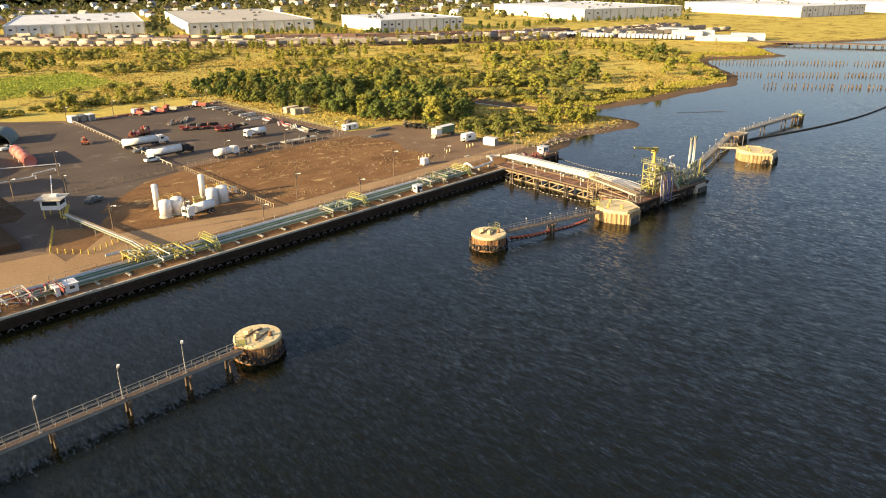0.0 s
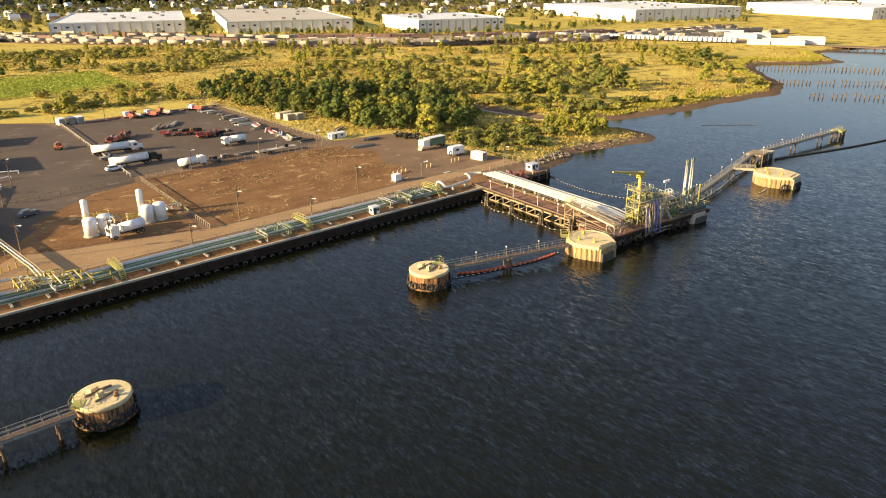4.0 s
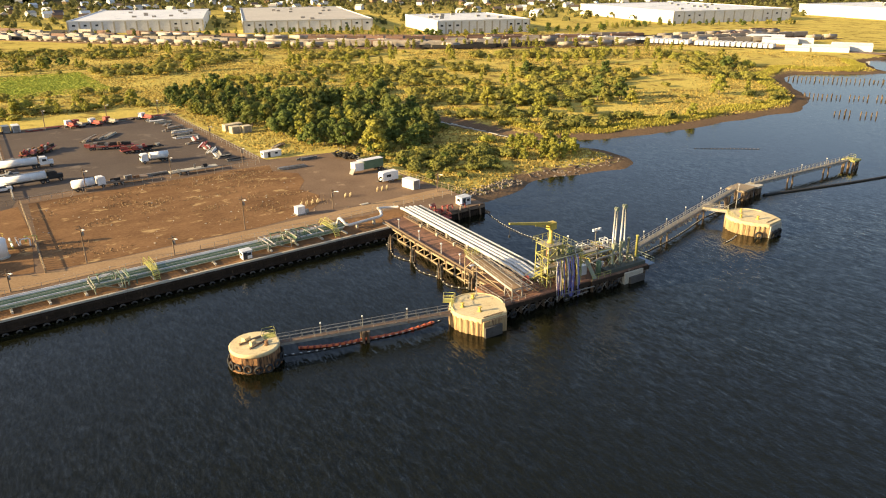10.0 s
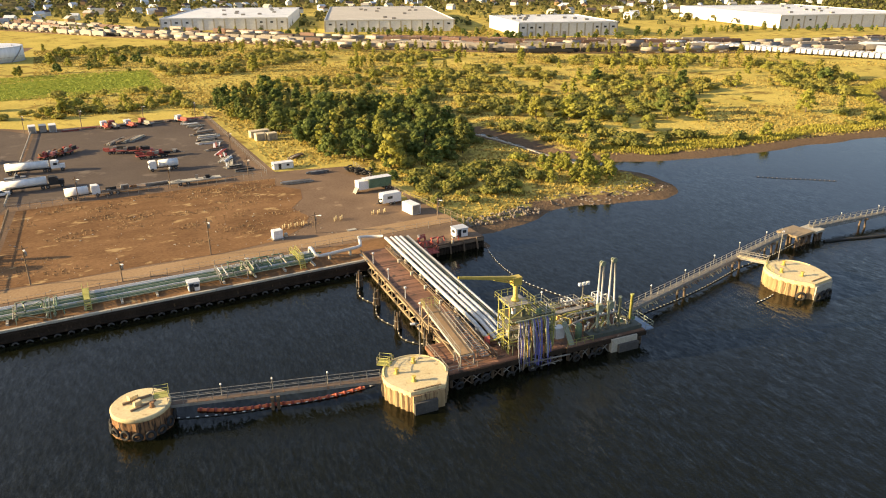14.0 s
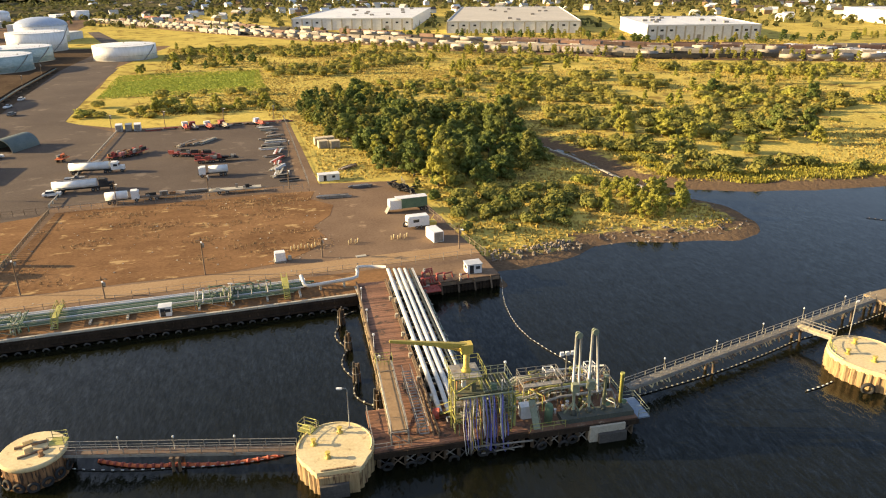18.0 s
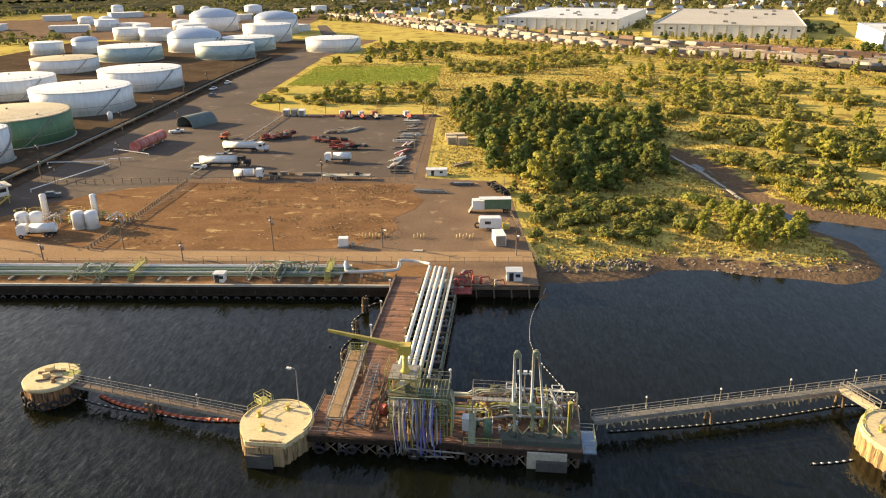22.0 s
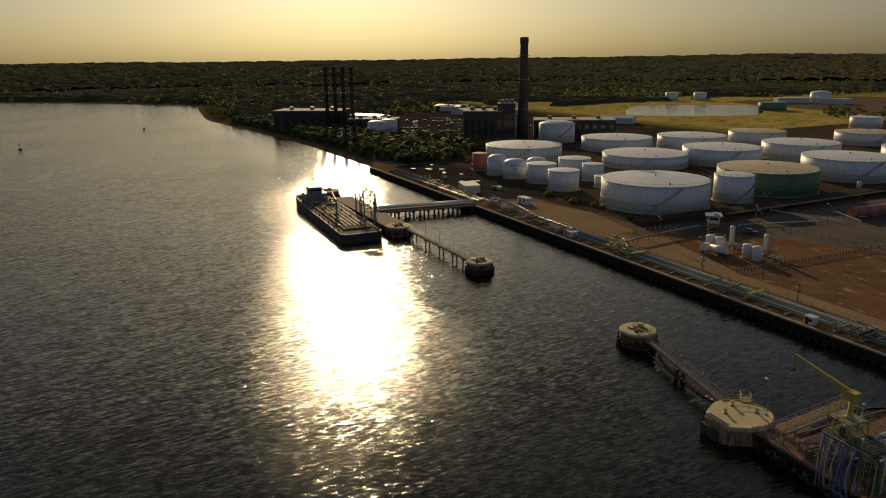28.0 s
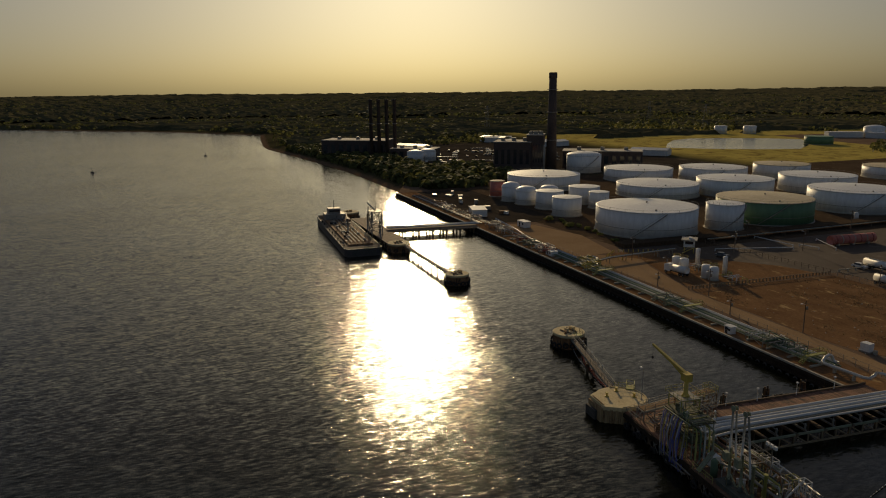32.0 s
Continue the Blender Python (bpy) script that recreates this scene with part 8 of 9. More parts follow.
# trailers by the east fence
t = thing("box_trailer", "green box trailer with a white end on the gravel", "trailer", (21.2, 45.6, 5.05), 3)
part("box", Geo().box(1.6, 0, 1.1, 6.6, 2.5, 2.5), GREENPIPE, t, "green corrugated side")
part("front_box", Geo().box(-3.2, 0.4, 0.9, 3.0, 2.4, 2.3), WHITE, t)
part("roof", Geo().box(1.0, 0, 3.6, 8, 2.5, 0.08), ROOFWHITE, t)
part("loading_ramp", Geo().bar((-5.6, 0.2, 0), (-4.6, 0.2, 1.6), 2.0, 0.12), STEEL, t)
wheels(t, (3.4, 4.5), 1.05)
t = thing("camper_trailer", "white camper trailer with an awning frame", "trailer", (20.5, 33, 5.05), 2)
part("body", Geo().box(0, 0, 0.6, 5.2, 2.4, 2.2), WHITE, t)
part("roof", Geo().box(0, 0, 2.8, 4.8, 2.2, 0.2), ROOFWHITE, t)
part("window", Geo().box(-0.6, -1.22, 1.6, 1.4, 0.06, 0.7), GLASS, t)
part("drawbar", Geo().bar((-2.6, 0, 0.6), (-4, 0, 0.5), 0.14), STEEL, t)
part("spare_tyre", TYRE, BLACK, t).location = (-3.0, -0.6, 1.2)
wheels(t, (-0.5, 0.6), 1.1, 0.4, SMALLWHEEL)
part("tool_rack", Geo().box(3.8, 0.6, 0, 1.6, 2.2, 1.0).bar((3.2, 0.4, 1), (4.6, 1.6, 2), 0.12), YELLOW, t)
t = thing("cargo_container", "white cargo container with its long shadow", "container", (22.2, 24.2, 5.05), 8, "site containers")
part("box", Geo().box(0, 0, 0, 2.4, 4.6, 2.4), WHITE, t)
part("door", Geo().box(0, -2.32, 0.1, 2.0, 0.06, 2.2), STEEL, t)
t = thing("generator", "white boxed generator on a small trailer", "generator", (-12.2, 21.6, 5.05), 3)
part("box", Geo().box(0, 0, 0.3, 2.1, 1.7, 1.8), WHITE, t)
part("base", Geo().box(0, 0, 0, 2.6, 2.0, 0.3), STEEL, t)
part("pump", Geo().box(2.0, 0.1, 0, 0.7, 0.6, 0.9), CONCRETE, t)
part("drawbar", Geo().bar((-1.2, 0, 0.3), (-2.4, -0.2, 0.2), 0.12), STEEL, t)
for cx, n in ((-6.4, 8), (4.6, 4), (15, 6)):
    for k in range(n):
        ob = single("bollard_post", Geo().lathe(0, 0, [(0.13, 0), (0.13, 0.95), (0.06, 1.02)], 8), DOLPHIN_TOP, "short sandy bollard post in a cluster", "bollard", (cx + (k - n / 2) * 0.75, 26.8 + (k % 2) * 0.8 - cx * 0.02, 5.05), 0, "bollard posts on the gravel")
single("steel_plate", Geo().box(0, 0, 0, 2.2, 1.0, 0.12), CONCRETE, "pale steel plate lying on the road", "plate", (4.4, 18.9, 5.09), 4)

# quonset hut and red tank
t = thing("quonset_hut", "arched dark green quonset hut with an open end", "hut", (-92, 154.5, 5.05), 62)
n = 14
arc = [(4.6 * math.cos(math.pi * k / n), 4.4 * math.sin(math.pi * k / n)) for k in range(n + 1)]
g = Geo()
g.add([(x, b, c) for x in (-6.5, 6.5) for b, c in arc] + [(x, b * 0.97, c * 0.97) for x in (-6.5, 6.5) for b, c in arc],
      [(k, k + 1, n + 2 + k, n + 1 + k) for k in range(n)] + [(2 * n + 2 + k, 3 * n + 3 + k, 3 * n + 4 + k, 2 * n + 3 + k) for k in range(n)] + [(k, 2 * n + 2 + k, 2 * n + 3 + k, k + 1) for k in range(n)], True)
part("shell", g, surface("dark_green_corrugated", (0.1, 0.13, 0.12), (0.17, 0.2, 0.18), 0.3, 0.6, 0.2, fine=3.0, bump=0.2), t)
part("end_wall", Geo().add([(6.4, b, c) for b, c in arc], [tuple(range(n + 1))]), GREENPIPE, t)
part("door_frame", Geo().bar((-6.4, -4.5, 0), (-6.4, -4.5, 0.8), 0.2).bar((-6.4, 4.5, 0), (-6.4, 4.5, 0.8), 0.2), STEEL, t)
t = thing("pressure_vessel", "long faded red horizontal vessel with pale hoops", "tank", (-95.8, 117.5, 5.05), 85)
part("drum", Geo().capsule((-10, 0, 2.0), (10, 0, 2.0), 1.8, 20), PINKRED, t)
for k in range(7):
    part("hoop", Geo().tube([(-8.5 + 2.8 * k, 0, 2.0), (-8.1 + 2.8 * k, 0, 2.0)], 1.84, 20), CONCRETE if k % 2 else RED, t)
for x in (-7, 0, 7):
    part("saddle", Geo().box(x, 0, 0, 0.8, 2.8, 0.8), CONCRETE, t)
for (ax, ay), (bx, by) in (((-105, 110), (-90, 103)), ((-100, 96), (-93, 98)), ((-106, 62), (-97, 90)), ((-118, 92), (-100, 93))):
    single("barrier_pole", Geo().bar((ax, ay, 5.9), (bx, by, 5.9), 0.22).bar((ax, ay, 5.05), (ax, ay, 6), 0.2).bar((bx, by, 5.05), (bx, by, 6), 0.2), WHITE, "white horizontal barrier pole by the road", "barrier", group="road barriers")

# ---- utility poles, fences ----


def utility_pole(x, y, h=8.0, lamp=True, z=5.05):
    t = thing("utility_pole", "weathered wooden utility pole with a crossarm", "pole", (x, y, z), (x * 13) % 40, "utility poles")
    part("pole", Geo().tube([(0, 0, 0), (0, 0, h)], 0.15, 8, r2=0.1), TIMBER, t)
    part("crossarm", Geo().bar((-0.9, 0, h - 0.6), (0.9, 0, h - 0.6), 0.13), TIMBER, t)
    part("transformer", Geo().lathe(0.35, 0.1, [(0.25, h - 2.2), (0.25, h - 1.4), (0.1, h - 1.3)], 10), STEEL, t)
    if lamp:
        part("lamp_arm", Geo().tube([(0, 0, h - 0.9), (0, -1.3, h - 0.5)], 0.05, 5).box(0, -1.5, h - 0.62, 0.3, 0.6, 0.16), WHITE, t)
    return t


for x, y, h in ((-27.2, 19.0, 8), (-60.6, 19.6, 8), (-105.4, 25.5, 8.5), (-49.8, 73.4, 6.5), (-26.9, 74.4, 6.5), (-5.5, 74.5, 6), (-94.3, 91.5, 8), (-118, 88, 8), (-3.5, 21, 5), (25.5, 16.5, 5.5), (-88, 26, 5.5),
                (-63, 172.5, 7), (-44, 174, 7), (-22, 173, 7), (-2.6, 172, 7), (-2.2, 112, 6), (-116.5, 142, 8), (-118, 176, 8), (-119, 214, 8), (-120, 250, 8), (-121, 300, 8), (-122, 350, 8), (-101, 66, 7), (-98, 150, 7), (-45, 13, 4.5), (-75, 13, 4.5), (-111, 76, 6)):
    utility_pole(x, y, h)


def post_fence(a, b, gap, h, label, mat=TIMBER, rails=1, r=0.1, z=5.05, name="fence"):
    t = thing(name, label, "fence", group="yard fences")
    L = math.hypot(b[0] - a[0], b[1] - a[1])
    n = max(2, round(L / gap))
    pm = Geo().box(0, 0, 0, r * 2, r * 2, h).mesh("post", mat)
    for k in range(n + 1):
        q = part("post", pm, mat, t)
        q.location = (a[0] + (b[0] - a[0]) * k / n, a[1] + (b[1] - a[1]) * k / n, z)
    for j in range(rails):
        part("rail", Geo().bar((*a, z + h * (0.92 - 0.4 * j)), (*b, z + h * (0.92 - 0.4 * j)), r * 0.9), mat, t)
    return t


post_fence((-68.2, 18.9), (-65.6, 71.5), 1.3, 1.1, "row of pale timber posts dividing the field", PALEWOOD, 1, 0.14)
post_fence((-66, 72.6), (-2, 73.2), 2.6, 1.5, "low chain fence along the truck lot", STEEL, 2, 0.05)
post_fence((-118, 68), (-66, 72.6), 2.6, 1.5, "low fence along the terminal road", TIMBER, 2, 0.06)
post_fence((0, 75), (1.5, 176), 2.6, 1.8, "wire fence along the scrap heaps", STEEL, 2, 0.06)
post_fence((26, 72), (24.6, 52), 2.6, 1.6, "wire fence beside the shrubs", STEEL, 2, 0.06)
post_fence((24.6, 52), (29.6, 11), 2.6, 1.6, "wire fence down to the quay corner", PALEWOOD, 2, 0.06)
post_fence((-40, 11.4), (29.6, 11.6), 3.0, 1.7, "thin wire fence behind the quay pipes", STEEL, 2, 0.04)
post_fence((-130, 11.2), (-40, 11.4), 3.0, 1.2, "thin wire fence along the quay road", STEEL, 1, 0.04)
for a, b in (((-118.4, 27), (-113, 20.4)), ((-113, 20.4), (-105.6, 23.2)), ((-118.4, 27), (-112.8, 42))):
    post_fence(a, b, 1.7, 1.1, "row of yellow guard posts", YELLOW, 0, 0.12)
post_fence((-66.5, 77), (-61, 171), 3.4, 0.9, "row of low concrete kerb blocks along the lane", CONCRETE, 1, 0.2)
dyke = setting("bund", Geo().prism([(-128, 34), (-122, 34), (-120, 90), (-121, 150), (-124, 290), (-122, 385), (-128, 385), (-130, 290), (-127, 150), (-126, 90)], 5.0, 6.6), TANKEARTH, "dark earth bund round the tank farm", "bund")
pr2 = thing("road_pipe_rack", "dark pipe rack beside the tank farm road", "pipeline")
for k in range(4):
    part("pipe", Geo().tube([(-118 - 0.6 * k, 70, 6.3), (-118.5 - 0.6 * k, 150, 6.3), (-121 - 0.6 * k, 290, 6.3), (-119 - 0.6 * k, 380, 6.3)], 0.22, 7), (RUST_PILE, GREENPIPE, STEEL, DARKWALL)[k], pr2)
for k in range(26):
    part("support", Geo().box(-119 - 0.09 * k, 72 + 12 * k, 5.05, 3.2, 0.2, 1.05), TIMBER, pr2)
single("white_marker", Geo().lathe(0, 0, [(1.0, 0), (1.0, 3.4), (0.5, 3.8)], 14), WHITE, "small white upright vessel by the bund", "vessel", (-150.5 + 20, 162, 5.05))

# ---- quay corner east of the jetty ----
qc = thing("quay_corner", "old timber-faced quay corner with concrete top", "quay", kind="structure")
part("block", Geo().box(20.8, 6.3, -2, 16.4, 11.0, 7.0), DARKWALL, qc)
part("top_slab", Geo().box(20.6, 3.7, 5.1, 16.3, 6.2, 0.2), GRAVEL, qc)
part("front_beam", Geo().box(20.6, 0.62, 4.4, 16.2, 0.4, 0.6), TIMBER, qc, "weathered timber capping beam")
part("front_beam", Geo().box(20.6, 0.6, 3.35, 16.2, 0.3, 0.35), DARKWALL, qc)
for k in range(22):
    part("face_plank", Geo().box(13 + 0.74 * k, 0.66, -1, 0.5, 0.3, 5.2), DARKWALL, qc)
for k in range(4):
    part("leaning_fender", Geo().bar((17 + 3.4 * k, 0.1, 1.2), (16.6 + 3.4 * k, 0.35, 5.5), 0.28), TIMBER, qc, "leaning grey fender timber")
part("root_deck", Geo().box(7.3, 2.0, 4.8, 14, 4.4, 0.32), CONCRETE, qc)
part("back_wall", Geo().box(7, 0.4, -2, 14, 0.8, 6.7), DARKWALL, qc)
fe = thing("fire_skid", "red fire-water pumps and pipes on the quay corner", "pump skid", (13.4, 2.2, 5.3), 0)
part("skid", Geo().box(0.8, -2.6, -0.5, 3.4, 4.4, 0.2), RED, fe)
rnd = random.Random(8)
for k in range(9):
    a, b = rnd.uniform(-0.8, 7), rnd.uniform(-3.6, 2.4)
    part("pipe", Geo().tube([(a, b, 0), (a, b, 1.0), (a + 0.2, b, 1.3), (a + 1.6, b + 0.4, 1.3), (a + 1.8, b + 0.4, 0.2)], 0.14, 7), RED, fe)
    part("valve", Geo().lathe(a, b, [(0.26, 0), (0.26, 0.7), (0.1, 0.9), (0.3, 1.5)], 9), RED if k % 3 else STEEL, fe)
part("skid_rail", rail_loop(Geo(), -0.8, 2.4, -4.6, -0.6, -0.3), RED, fe)

# ---- riprap and stones on the shore ----
rocks = []
for k in range(4):
    r0 = random.Random(50 + k)
    vs = [Vector((math.cos(a) * math.cos(e), math.sin(a) * math.cos(e), math.sin(e))) * r0.uniform(0.7, 1.1) for e in (-0.8, 0, 0.8) for a in np.linspace(0, 5.3, 6)]
    g = Geo().add([tuple(v) for v in vs], [(i * 6 + j, i * 6 + (j + 1) % 6, (i + 1) * 6 + (j + 1) % 6, (i + 1) * 6 + j) for i in range(2) for j in range(6)] + [tuple(range(12, 18)), tuple(reversed(range(6)))])
    rocks.append(g.mesh("stone", ROCK))
bank = thing("stone_bank", "pale broken rubble along the shore", "rubble", kind="stuff")
rnd = random.Random(77)
for k in range(150):
    x = rnd.uniform(31.5, 54)
    y = 9.5 + 5.5 * math.sin((x - 31) / 36) ** 2 + rnd.uniform(1.5, 6.0)
    q = part("stone", rocks[k % 4], ROCK, bank)
    s = rnd.uniform(0.2, 0.55)
    q.matrix_basis = pose(x, y, float(ground_height(np.array(x), np.array(y))) + 0.1, rnd.uniform(0, 90), rnd.uniform(0, 90), rnd.uniform(0, 360)) @ Matrix.Diagonal((s * 1.4, s, s * 0.7, 1))
for k in range(140):
    x = rnd.uniform(60, 100)
    y = rnd.uniform(11, 21) if x < 96 else rnd.uniform(14, 36)
    q = part("stone", rocks[k % 4], ROCK, bank)
    s = rnd.uniform(0.15, 0.4)
    q.matrix_basis = pose(x, y, float(ground_height(np.array(x), np.array(y))), 0, 0, rnd.uniform(0, 360)) @ Matrix.Diagonal((s * 1.4, s, s * 0.7, 1))
cw = thing("creek_wall", "low pale stone wall along the creek bank", "wall")
pts = [(82.6, 113), (87.6, 86), (89.2, 63), (90.8, 49), (94.4, 34.6)]
for a, b in zip(pts, pts[1:]):
    n = max(1, int(math.hypot(b[0] - a[0], b[1] - a[1]) / 2.2))
    for k in range(n):
        u = (k + 0.5) / n
        part("coping_stone", Geo().box(a[0] + (b[0] - a[0]) * u, a[1] + (b[1] - a[1]) * u, 1.2, 0.9, 2.3, 2.45 + 0.12 * math.sin(k * 4), math.degrees(math.atan2(b[1] - a[1], b[0] - a[0])) - 90), CONCRETE, cw)
for x, y, a in ((60, 17.5, 60), (78, 15.5, 20), (90, 14, 75), (70, 17.6, 10)):
    single("driftwood_log", Geo().tube([(-1.8, 0, 0), (1.8, 0, 0.1)], 0.16, 7), TIMBER, "grey driftwood log on the muddy beach", "log", (x, y, float(ground_height(np.array(x), np.array(y))) + 0.12), a, "driftwood logs")

# ---- west berth with its barge ----
wp = thing("far_jetty", "dark access jetty of the far berth on piles", "jetty")
part("deck", Geo().bar((-186, 2, 5.1), (-191, -38, 5.1), 9, 0.5), TIMBER, wp)
for k in range(3):
    part("pipe", Geo().tube([(-188.5 + 1.3 * k, 3, 6.2), (-193.3 + 1.3 * k, -37, 6.2)], 0.32, 8), SILVER, wp)
for k in range(7):
    for dx in (-4, 0, 4):
        part("support_post", Geo().tube([(-186.3 - 0.75 * k + dx, -1 - 6 * k, -2), (-186.3 - 0.75 * k + dx, -1 - 6 * k, 5)], 0.4, 7), TIMBER, wp)
    part("cap_beam", Geo().box(-186.3 - 0.75 * k, -1 - 6 * k, 4.2, 9.5, 0.7, 0.6), TIMBER, wp)
pile_platform(-194, -40.8, 62, 8.5, 5.3, TIMBER, "dark loading platform of the far berth", 18, 3)
lt = thing("loading_tower", "dark lattice loading tower on the far berth", "tower", (-185, -44, 5.3), 0)
part("lattice", lattice(Geo(), -2.4, 2.4, -2.2, 2.2, 0, 9.5, 4, 0.3), STEEL, lt)
part("mast", Geo().tube([(0, 0, 9.5), (0, 0, 13.2)], 0.16, 6), STEEL, lt)
part("boom", Geo().bar((0, 0, 9.8), (-5, -2, 12.4), 0.4), STEEL, lt)
part("platform", Geo().box(0, 0, 9.5, 5.6, 5, 0.2), STEEL, lt)
part("platform_rail", rail_loop(Geo(), -2.8, 2.8, -2.5, 2.5, 9.7), STEEL, lt)
for x in (-178, -192, -198):
    t = thing("marine_loader", "dark parked loading arm on the far berth", "loading arm", (x, -44, 5.3), 0, "loading arms")
    part("riser", Geo().tube([(0, 0, 0), (0, 0, 6.5)], 0.35, 8), STEEL, t)
    part("arm", Geo().tube([(0, 0, 6.2), (0.5, 0.3, 9.5), (1.4, 0.5, 2.5)], 0.26, 8), STEEL, t)
mooring_dolphin(-240, -42.4, 4.8, "dark round breasting dolphin at the far berth", 10)
mooring_dolphin(-161.5, -41.5, 4.2, "dark round breasting dolphin by the footbridge", 10)

bg_ = thing("tank_barge", "dark steel tank barge moored at the far berth", "barge", (-193.5, -54.5, WZ), -2.6)
hull = [(-36, -6.5), (-33, -7.2), (34, -7.2), (36, -6.0), (36, 6.0), (34, 7.2), (-33, 7.2), (-36, 6.5)]
part("hull", Geo().prism(hull, -1.5, 3.0), surface("dark_barge_hull", (0.05, 0.045, 0.04), (0.09, 0.08, 0.07), 0.3, 0.6, fine=2.0, bump=0.1, c3=(0.15, 0.09, 0.06)), bg_)
part("deck", Geo().prism([(a * 0.985, b * 0.96) for a, b in hull], 2.9, 3.06), surface("barge_deck", (0.09, 0.07, 0.055), (0.16, 0.125, 0.095), 0.3, 0.85, fine=2.0, bump=0.1, spec=0.1), bg_)
part("coaming", Geo().box(2, 0, 3.06, 56, 9.5, 0.5), RUST_PILE, bg_)
for k in range(5):
    part("deck_pipe", Geo().tube([(-26, -3 + 1.5 * k, 4.0), (28, -3 + 1.5 * k, 4.0)], 0.2, 7), STEEL, bg_)
for k in range(9):
    part("hatch", Geo().lathe(-24 + 6 * k, 2.6 * (-1) ** k, [(0.7, 3.6), (0.7, 4.3), (0.3, 4.5)], 10), STEEL, bg_)
part("deck_house", Geo().box(-30, 0, 3.06, 7, 9, 2.8), STEEL, bg_)
part("wheelhouse", Geo().box(-30.5, 0, 5.86, 4.6, 5.4, 2.4), STEEL, bg_)
part("wheelhouse_window", Geo().box(-28.15, 0, 6.7, 0.12, 4.8, 0.9), GLASS, bg_)
part("mast", Geo().tube([(-30, 0, 8), (-30, 0, 12)], 0.14, 6), STEEL, bg_)
part("deck_crane", Geo().tube([(4, 0, 3.6), (4, 0, 9)], 0.4, 8).bar((4, 0, 8.6), (-6, 1, 10), 0.4), STEEL, bg_)
part("bulwark", Geo().bar((-36, -6.4, 3.6), (-36, 6.4, 3.6), 0.2, 1.2).bar((-35, -7, 3.5), (-24, -7.1, 3.2), 0.2, 0.9), STEEL, bg_)
for k in range(10):
    part("bitt", Geo().lathe(-30 + 6.6 * k, -6.4, [(0.2, 3.06), (0.2, 3.7), (0.3, 3.8)], 8), BLACK, bg_)

rnd = random.Random(63)
for k in range(34):
    x, y = rnd.uniform(-27, 32), rnd.uniform(-5.5, 5.5)
    s = rnd.uniform(0.5, 1.3)
    part("deck_fitting", Geo().box(x, y, 3.06, s * rnd.uniform(0.5, 2.2), s, s * rnd.uniform(0.5, 1.6), rnd.uniform(0, 90)) if k % 2 else Geo().tube([(x, y, 3.1), (x, y, 4.2 + s), (x + 1.2 * s, y, 4.5 + s)], 0.12, 6), (STEEL, RUST_PILE, BLACK)[k % 3], bg_)

# boats and buoys on the river
for x, y in ((-520, -180), (-640, -90)):
    t = thing("buoy", "dark navigation buoy on the river", "buoy", (x, y, WZ), 0, "navigation buoys")
    part("float", Geo().lathe(0, 0, [(0.3, -0.5), (1.4, -0.2), (1.4, 0.5), (0.5, 0.8)], 14), BLACK, t)
    part("cage", Geo().bar((-0.5, 0, 0.7), (0, 0, 3.6), 0.15).bar((0.5, 0, 0.7), (0, 0, 3.6), 0.15).bar((0, 0.5, 0.7), (0, 0, 3.6), 0.15), BLACK, t)
    part("top_mark", Geo().lathe(0, 0, [(0.4, 3.4), (0.4, 4.0), (0.05, 4.3)], 10), BLACK, t)
t = thing("tugboat", "small dark tugboat out on the river", "boat", (-384, -288, WZ), 20)
part("hull", Geo().prism([(-11, -3.4), (6, -3.6), (11, -1.2), (12.5, 0), (11, 1.2), (6, 3.6), (-11, 3.4)], -1, 2.0), BLACK, t)
part("deck_house", Geo().box(1, 0, 2, 8, 4.4, 2.6).box(2.5, 0, 4.6, 4, 3.6, 2.4), WHITE, t)
part("mast", Geo().tube([(1.5, 0, 7), (1.5, 0, 11)], 0.12, 6), STEEL, t)
part("funnel", Geo().lathe(-2, 0, [(0.8, 4.6), (0.7, 6.6)], 10), BLACK, t)

# ---- power plant ----
ch = thing("chimney", "tall dark brick power plant chimney", "chimney", (-366.3, 140.3, 5), 0)
part("shaft", Geo().lathe(0, 0, [(4.2, 0), (3.1, 40), (2.7, 68)], 28), BRICKDARK, ch)
part("crown", Geo().lathe(0, 0, [(2.75, 66), (3.0, 66.6), (3.0, 70), (2.5, 70.4)], 28), BRICKDARK, ch)
for z in (22, 42, 58):
    part("gallery", Geo().lathe(0, 0, [(3.2, z), (3.9, z + 0.1), (3.9, z + 0.4), (3.2, z + 0.5)], 24), STEEL, ch)
part("silver_flue", Geo().lathe(-2.5, -6.5, [(2.6, 0), (2.6, 17), (1.4, 19)], 20), SILVER, ch, "bright steel flue")


def plant_block(x, y, w, d, h, turn, label, n=6, roofbits=True):
    t = thing("plant_building", label, "building", (x, y, 5), turn, "power plant buildings")
    part("wall", Geo().box(0, 0, 0, w, d, h), BRICKDARK, t)
    part("roof", Geo().box(0, 0, h, w + 0.6, d + 0.6, 0.5), ROOFGREY, t)
    for k in range(n):
        part("window", Geo().box(-w / 2 + w * (k + 0.5) / n, -d / 2 - 0.05, h * 0.25, w / n * 0.5, 0.12, h * 0.5), GLASS, t)
    if roofbits:
        for k in range(3):
            part("roof_vent", Geo().box(-w * 0.3 + w * 0.3 * k, 0, h + 0.5, 3, 3, 2.2), STEEL, t)
    return t


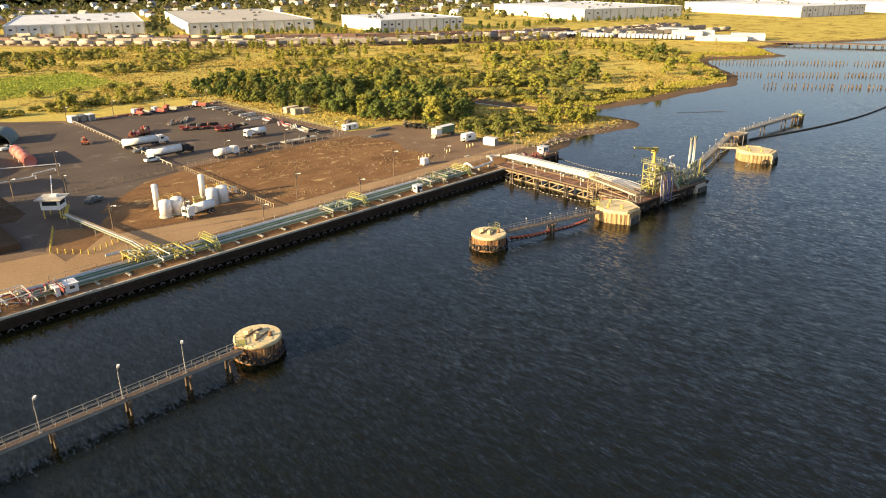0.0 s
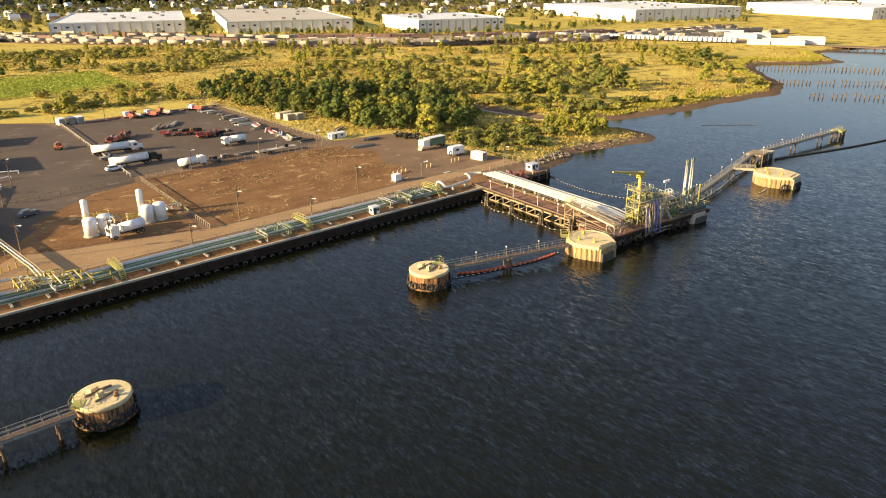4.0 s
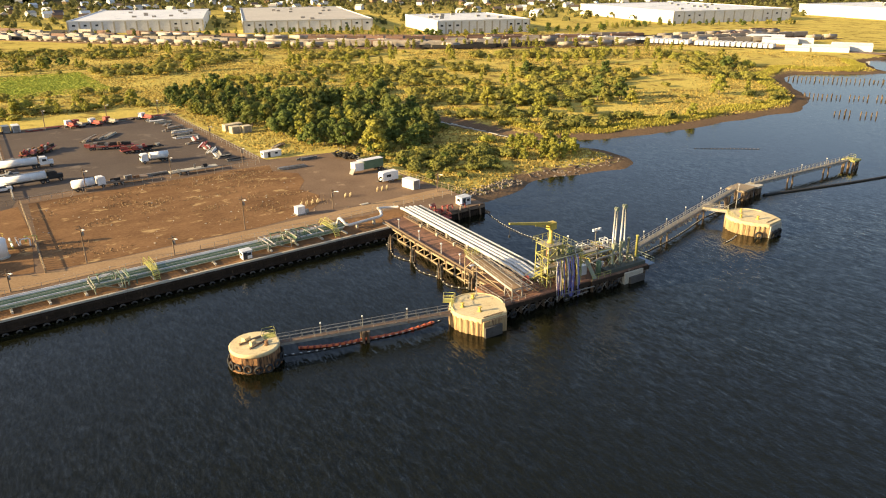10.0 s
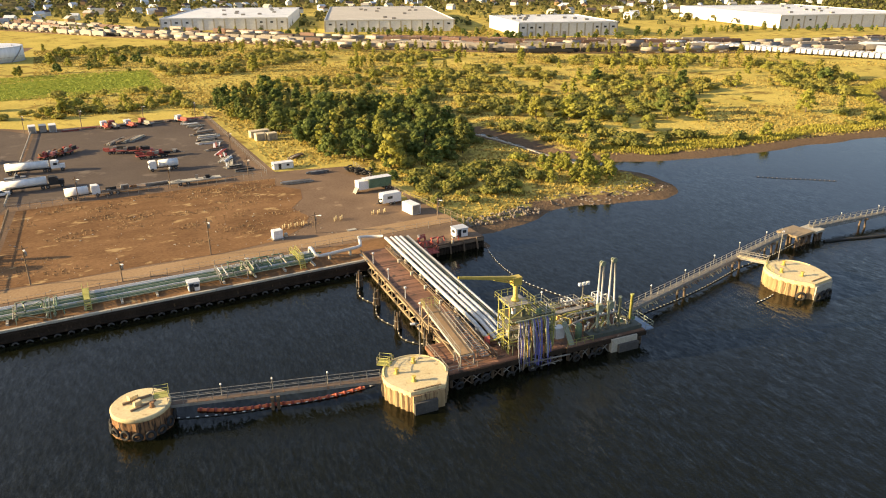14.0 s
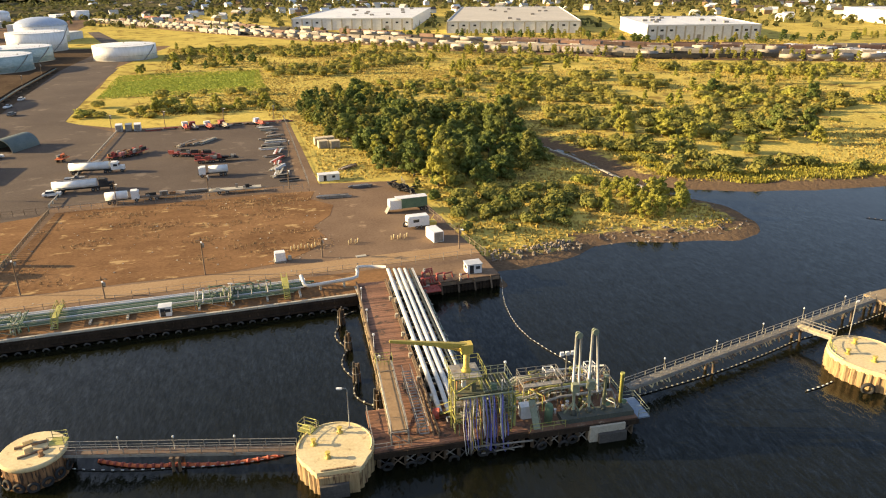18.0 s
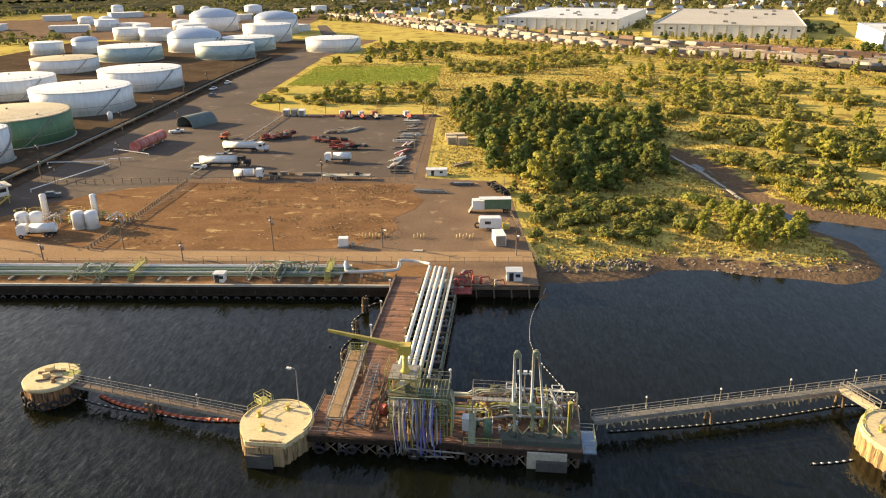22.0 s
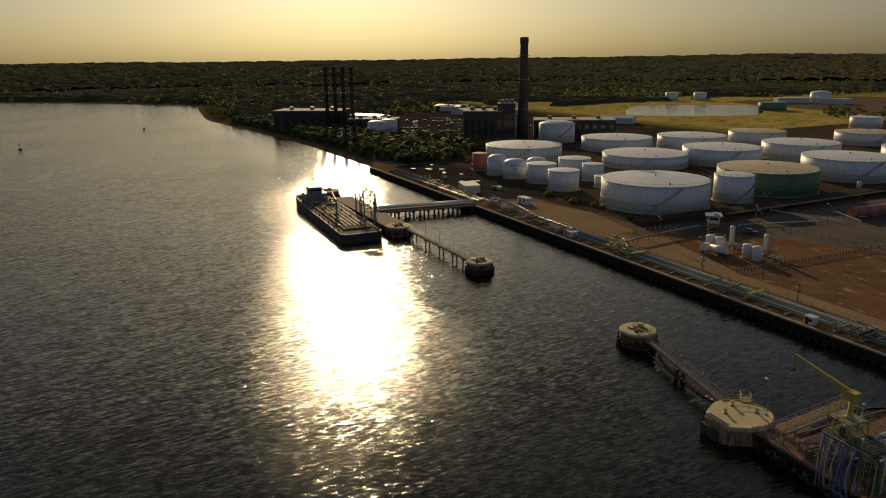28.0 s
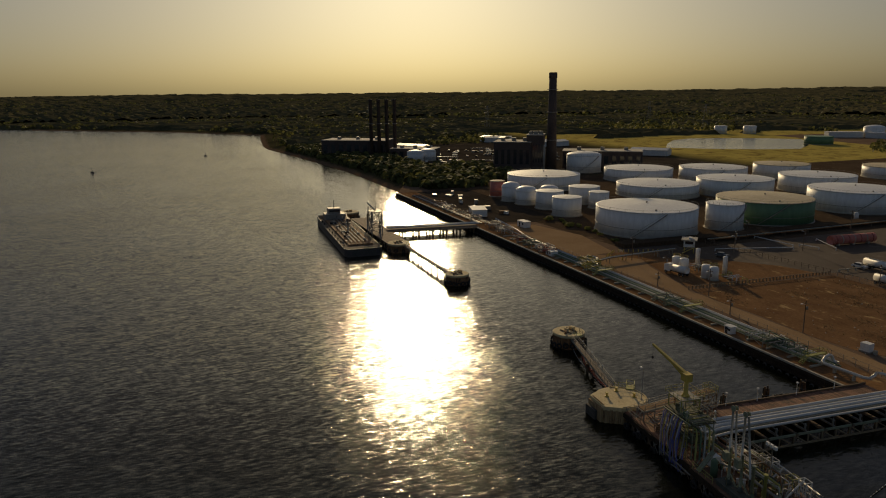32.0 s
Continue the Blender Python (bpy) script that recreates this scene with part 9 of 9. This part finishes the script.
TURN = 57
plant_block(-383, 118, 27, 24, 21, TURN, "tall dark boiler house beside the chimney")
plant_block(-373, 131, 12, 16, 26, TURN, "dark stepped plant tower with rooftop steelwork")
plant_block(-366, 184, 58, 22, 13, TURN, "long dark low turbine hall", 10)
plant_block(-545, 40, 60, 30, 15, TURN, "big dark generating hall by the river", 8)
plant_block(-500, 80, 40, 20, 9, TURN, "low dark switch house")
for k in range(4):
    x, y = -521 + 3.9 * k, 46 + 6.1 * k
    t = thing("stack", "slim dark exhaust stack in a row of four", "chimney", (x, y, 5), 0, "row of exhaust stacks")
    part("shaft", Geo().lathe(0, 0, [(1.7, 0), (1.5, 50), (1.9, 50.3), (1.9, 51.4)], 18), BRICKDARK, t)
    part("gallery", Geo().lathe(0, 0, [(1.6, 30), (2.3, 30.1), (2.3, 30.4), (1.6, 30.5)], 18), STEEL, t)
for k in range(7):
    rnd = random.Random(90 + k)
    storage_tank(-455 + rnd.uniform(-30, 40), 70 + 14 * k, 7, 8, dome=2, stair=False, bands=1, label="grey domed tank by the power plant") if k < 2 else None
rnd = random.Random(41)
for k in range(16):
    x, y = rnd.uniform(-700, -400), rnd.uniform(40, 330)
    if -575 < x < -330 and y < 215:
        continue
    t = thing("shed", "low metal-roofed industrial shed", "shed", (x, y, 5), rnd.uniform(0, 180), "far industrial sheds")
    w, d2 = rnd.uniform(16, 40), rnd.uniform(9, 18)
    part("wall", Geo().box(0, 0, 0, w, d2, 5), WALLPALE, t)
    part("roof", Geo().add([(-w / 2, -d2 / 2 - 0.4, 5), (w / 2, -d2 / 2 - 0.4, 5), (w / 2, d2 / 2 + 0.4, 5), (-w / 2, d2 / 2 + 0.4, 5), (-w / 2, 0, 6.6), (w / 2, 0, 6.6)], [(0, 1, 5, 4), (2, 3, 4, 5), (1, 2, 5), (3, 0, 4)]), SILVER, t)
pond = [(-500, 348), (-468, 376), (-440, 420), (-430, 452), (-462, 498), (-500, 535), (-530, 562), (-560, 540), (-585, 500), (-600, 460), (-585, 425), (-545, 385)]
slab("pond", pond, 5.06, WATER, "still pale pond beyond the tanks", "water")
storage_tank(-470, 520, 14, 8, TANKGREEN, TANKGREEN, stair=False, label="dark green tank by the pond")
for x, y in ((-660, 560), (-640, 590)):
    storage_tank(x, y, 8, 10, stair=False, label="small far white tank beyond the pond")

# far industry north of the tank farm
rnd = random.Random(52)
for k in range(26):
    x, y = rnd.uniform(-560, -150), rnd.uniform(600, 960)
    if k % 2:
        storage_tank(x, y, rnd.uniform(6, 14), rnd.uniform(7, 12), stair=False, dome=rnd.choice((0, 0, 3)), label="pale far storage tank north of the terminal")
    else:
        t = thing("shed", "pale flat industrial shed north of the tanks", "shed", (x, y, 5), rnd.uniform(0, 90), "far industrial sheds")
        w, d2 = rnd.uniform(18, 45), rnd.uniform(12, 22)
        part("wall", Geo().box(0, 0, 0, w, d2, 6), WALLPALE, t)
        part("roof", Geo().box(0, 0, 6, w + 0.6, d2 + 0.6, 0.5), ROOFWHITE, t)
slab("north_yard", [(-600, 590), (-330, 530), (-160, 560), (-170, 960), (-560, 980)], 5.03, GRAVEL, "pale gravel of the far industrial yard")
# cars and low steel gear parked on the plant ground
gear = [Geo().box(0, 0, 0.3, 4.4, 1.8, 0.7).box(-0.2, 0, 1.0, 2.2, 1.6, 0.55).mesh("parked_car", m) for m in (CARGREY, WHITE, GLASS)]
for k in range(90):
    x, y = rnd.uniform(-560, -400), rnd.uniform(50, 240)
    ob = new("parked_car", gear[k % 3])
    ob.matrix_basis = pose(x, y, 5.04, 0, 0, TURN + rnd.choice((0, 90)) + rnd.uniform(-5, 5))
    tagged(ob, "car parked on the dark plant ground", "car", "cars of the power plant")
for k in range(16):
    x, y = rnd.uniform(-540, -410), rnd.uniform(60, 220)
    t = thing("switchgear", "row of low steel switchgear frames", "switchgear", (x, y, 5.04), TURN, "plant switchgear")
    part("busbar", Geo().bar((-9, 0, 4.2), (9, 0, 4.2), 0.3), SILVER, t)
    for s in (-8, 0, 8):
        part("post", Geo().box(s, 0, 0, 0.4, 0.4, 4.2), STEEL, t)
        part("box", Geo().box(s + 2, 0, 0, 2.2, 1.6, 1.8), STEEL, t)

# transmission pylons
for x, y in ((-900, 330), (-760, 620), (-1000, 700), (-1100, 200)):
    t = thing("pylon", "distant steel lattice transmission pylon", "pylon", (x, y, float(ground_height(np.array(x), np.array(y)))), 30, "transmission pylons")
    g = Geo()
    for a in (-1, 1):
        for b in (-1, 1):
            g.bar((3 * a, 3 * b, 0), (0.6 * a, 0.6 * b, 36), 0.35)
    part("mast", g, STEEL, t)
    part("crossarm", Geo().bar((-7, 0, 26), (7, 0, 26), 0.4).bar((-6, 0, 31), (6, 0, 31), 0.4).bar((-4, 0, 35), (4, 0, 35), 0.4), STEEL, t)

# pale stones and dry weeds strewn over the dirt field
rn = np.random.RandomState(12)
n = 200
px, py = rn.uniform(-66, 2, n), rn.uniform(13, 72, n)
g = Geo()
for k in range(n):
    s = 0.06 + 0.16 * rn.rand() ** 3
    g.box(px[k], py[k], 5.04, s * 2, s, s * 0.7, rn.rand() * 180)
single("field_stones", g, CONCRETE, "pale stones and bits strewn over the dirt field", "stones", kind="stuff")
g = Geo()
cl = [(rn.uniform(-64, 0), rn.uniform(24, 70)) for _ in range(46)]
for k in range(1800):
    a = cl[k % 46]
    x, y = a[0] + rn.normal() * 2.6, a[1] + rn.normal() * 1.2
    if -66 < x < 0 and 20.5 < y < 71:
        an, h = rn.rand() * 6.28, 0.12 + 0.25 * rn.rand()
        g.add([(x - 0.2 * math.cos(an), y - 0.2 * math.sin(an), 5.04), (x + 0.2 * math.cos(an), y + 0.2 * math.sin(an), 5.04), (x + 0.1, y + 0.05, 5.05 + h)], [(0, 1, 2)])
single("dry_weeds", g, STRAW, "tufts of dry yellow weeds on the dirt field", "weeds", kind="stuff")
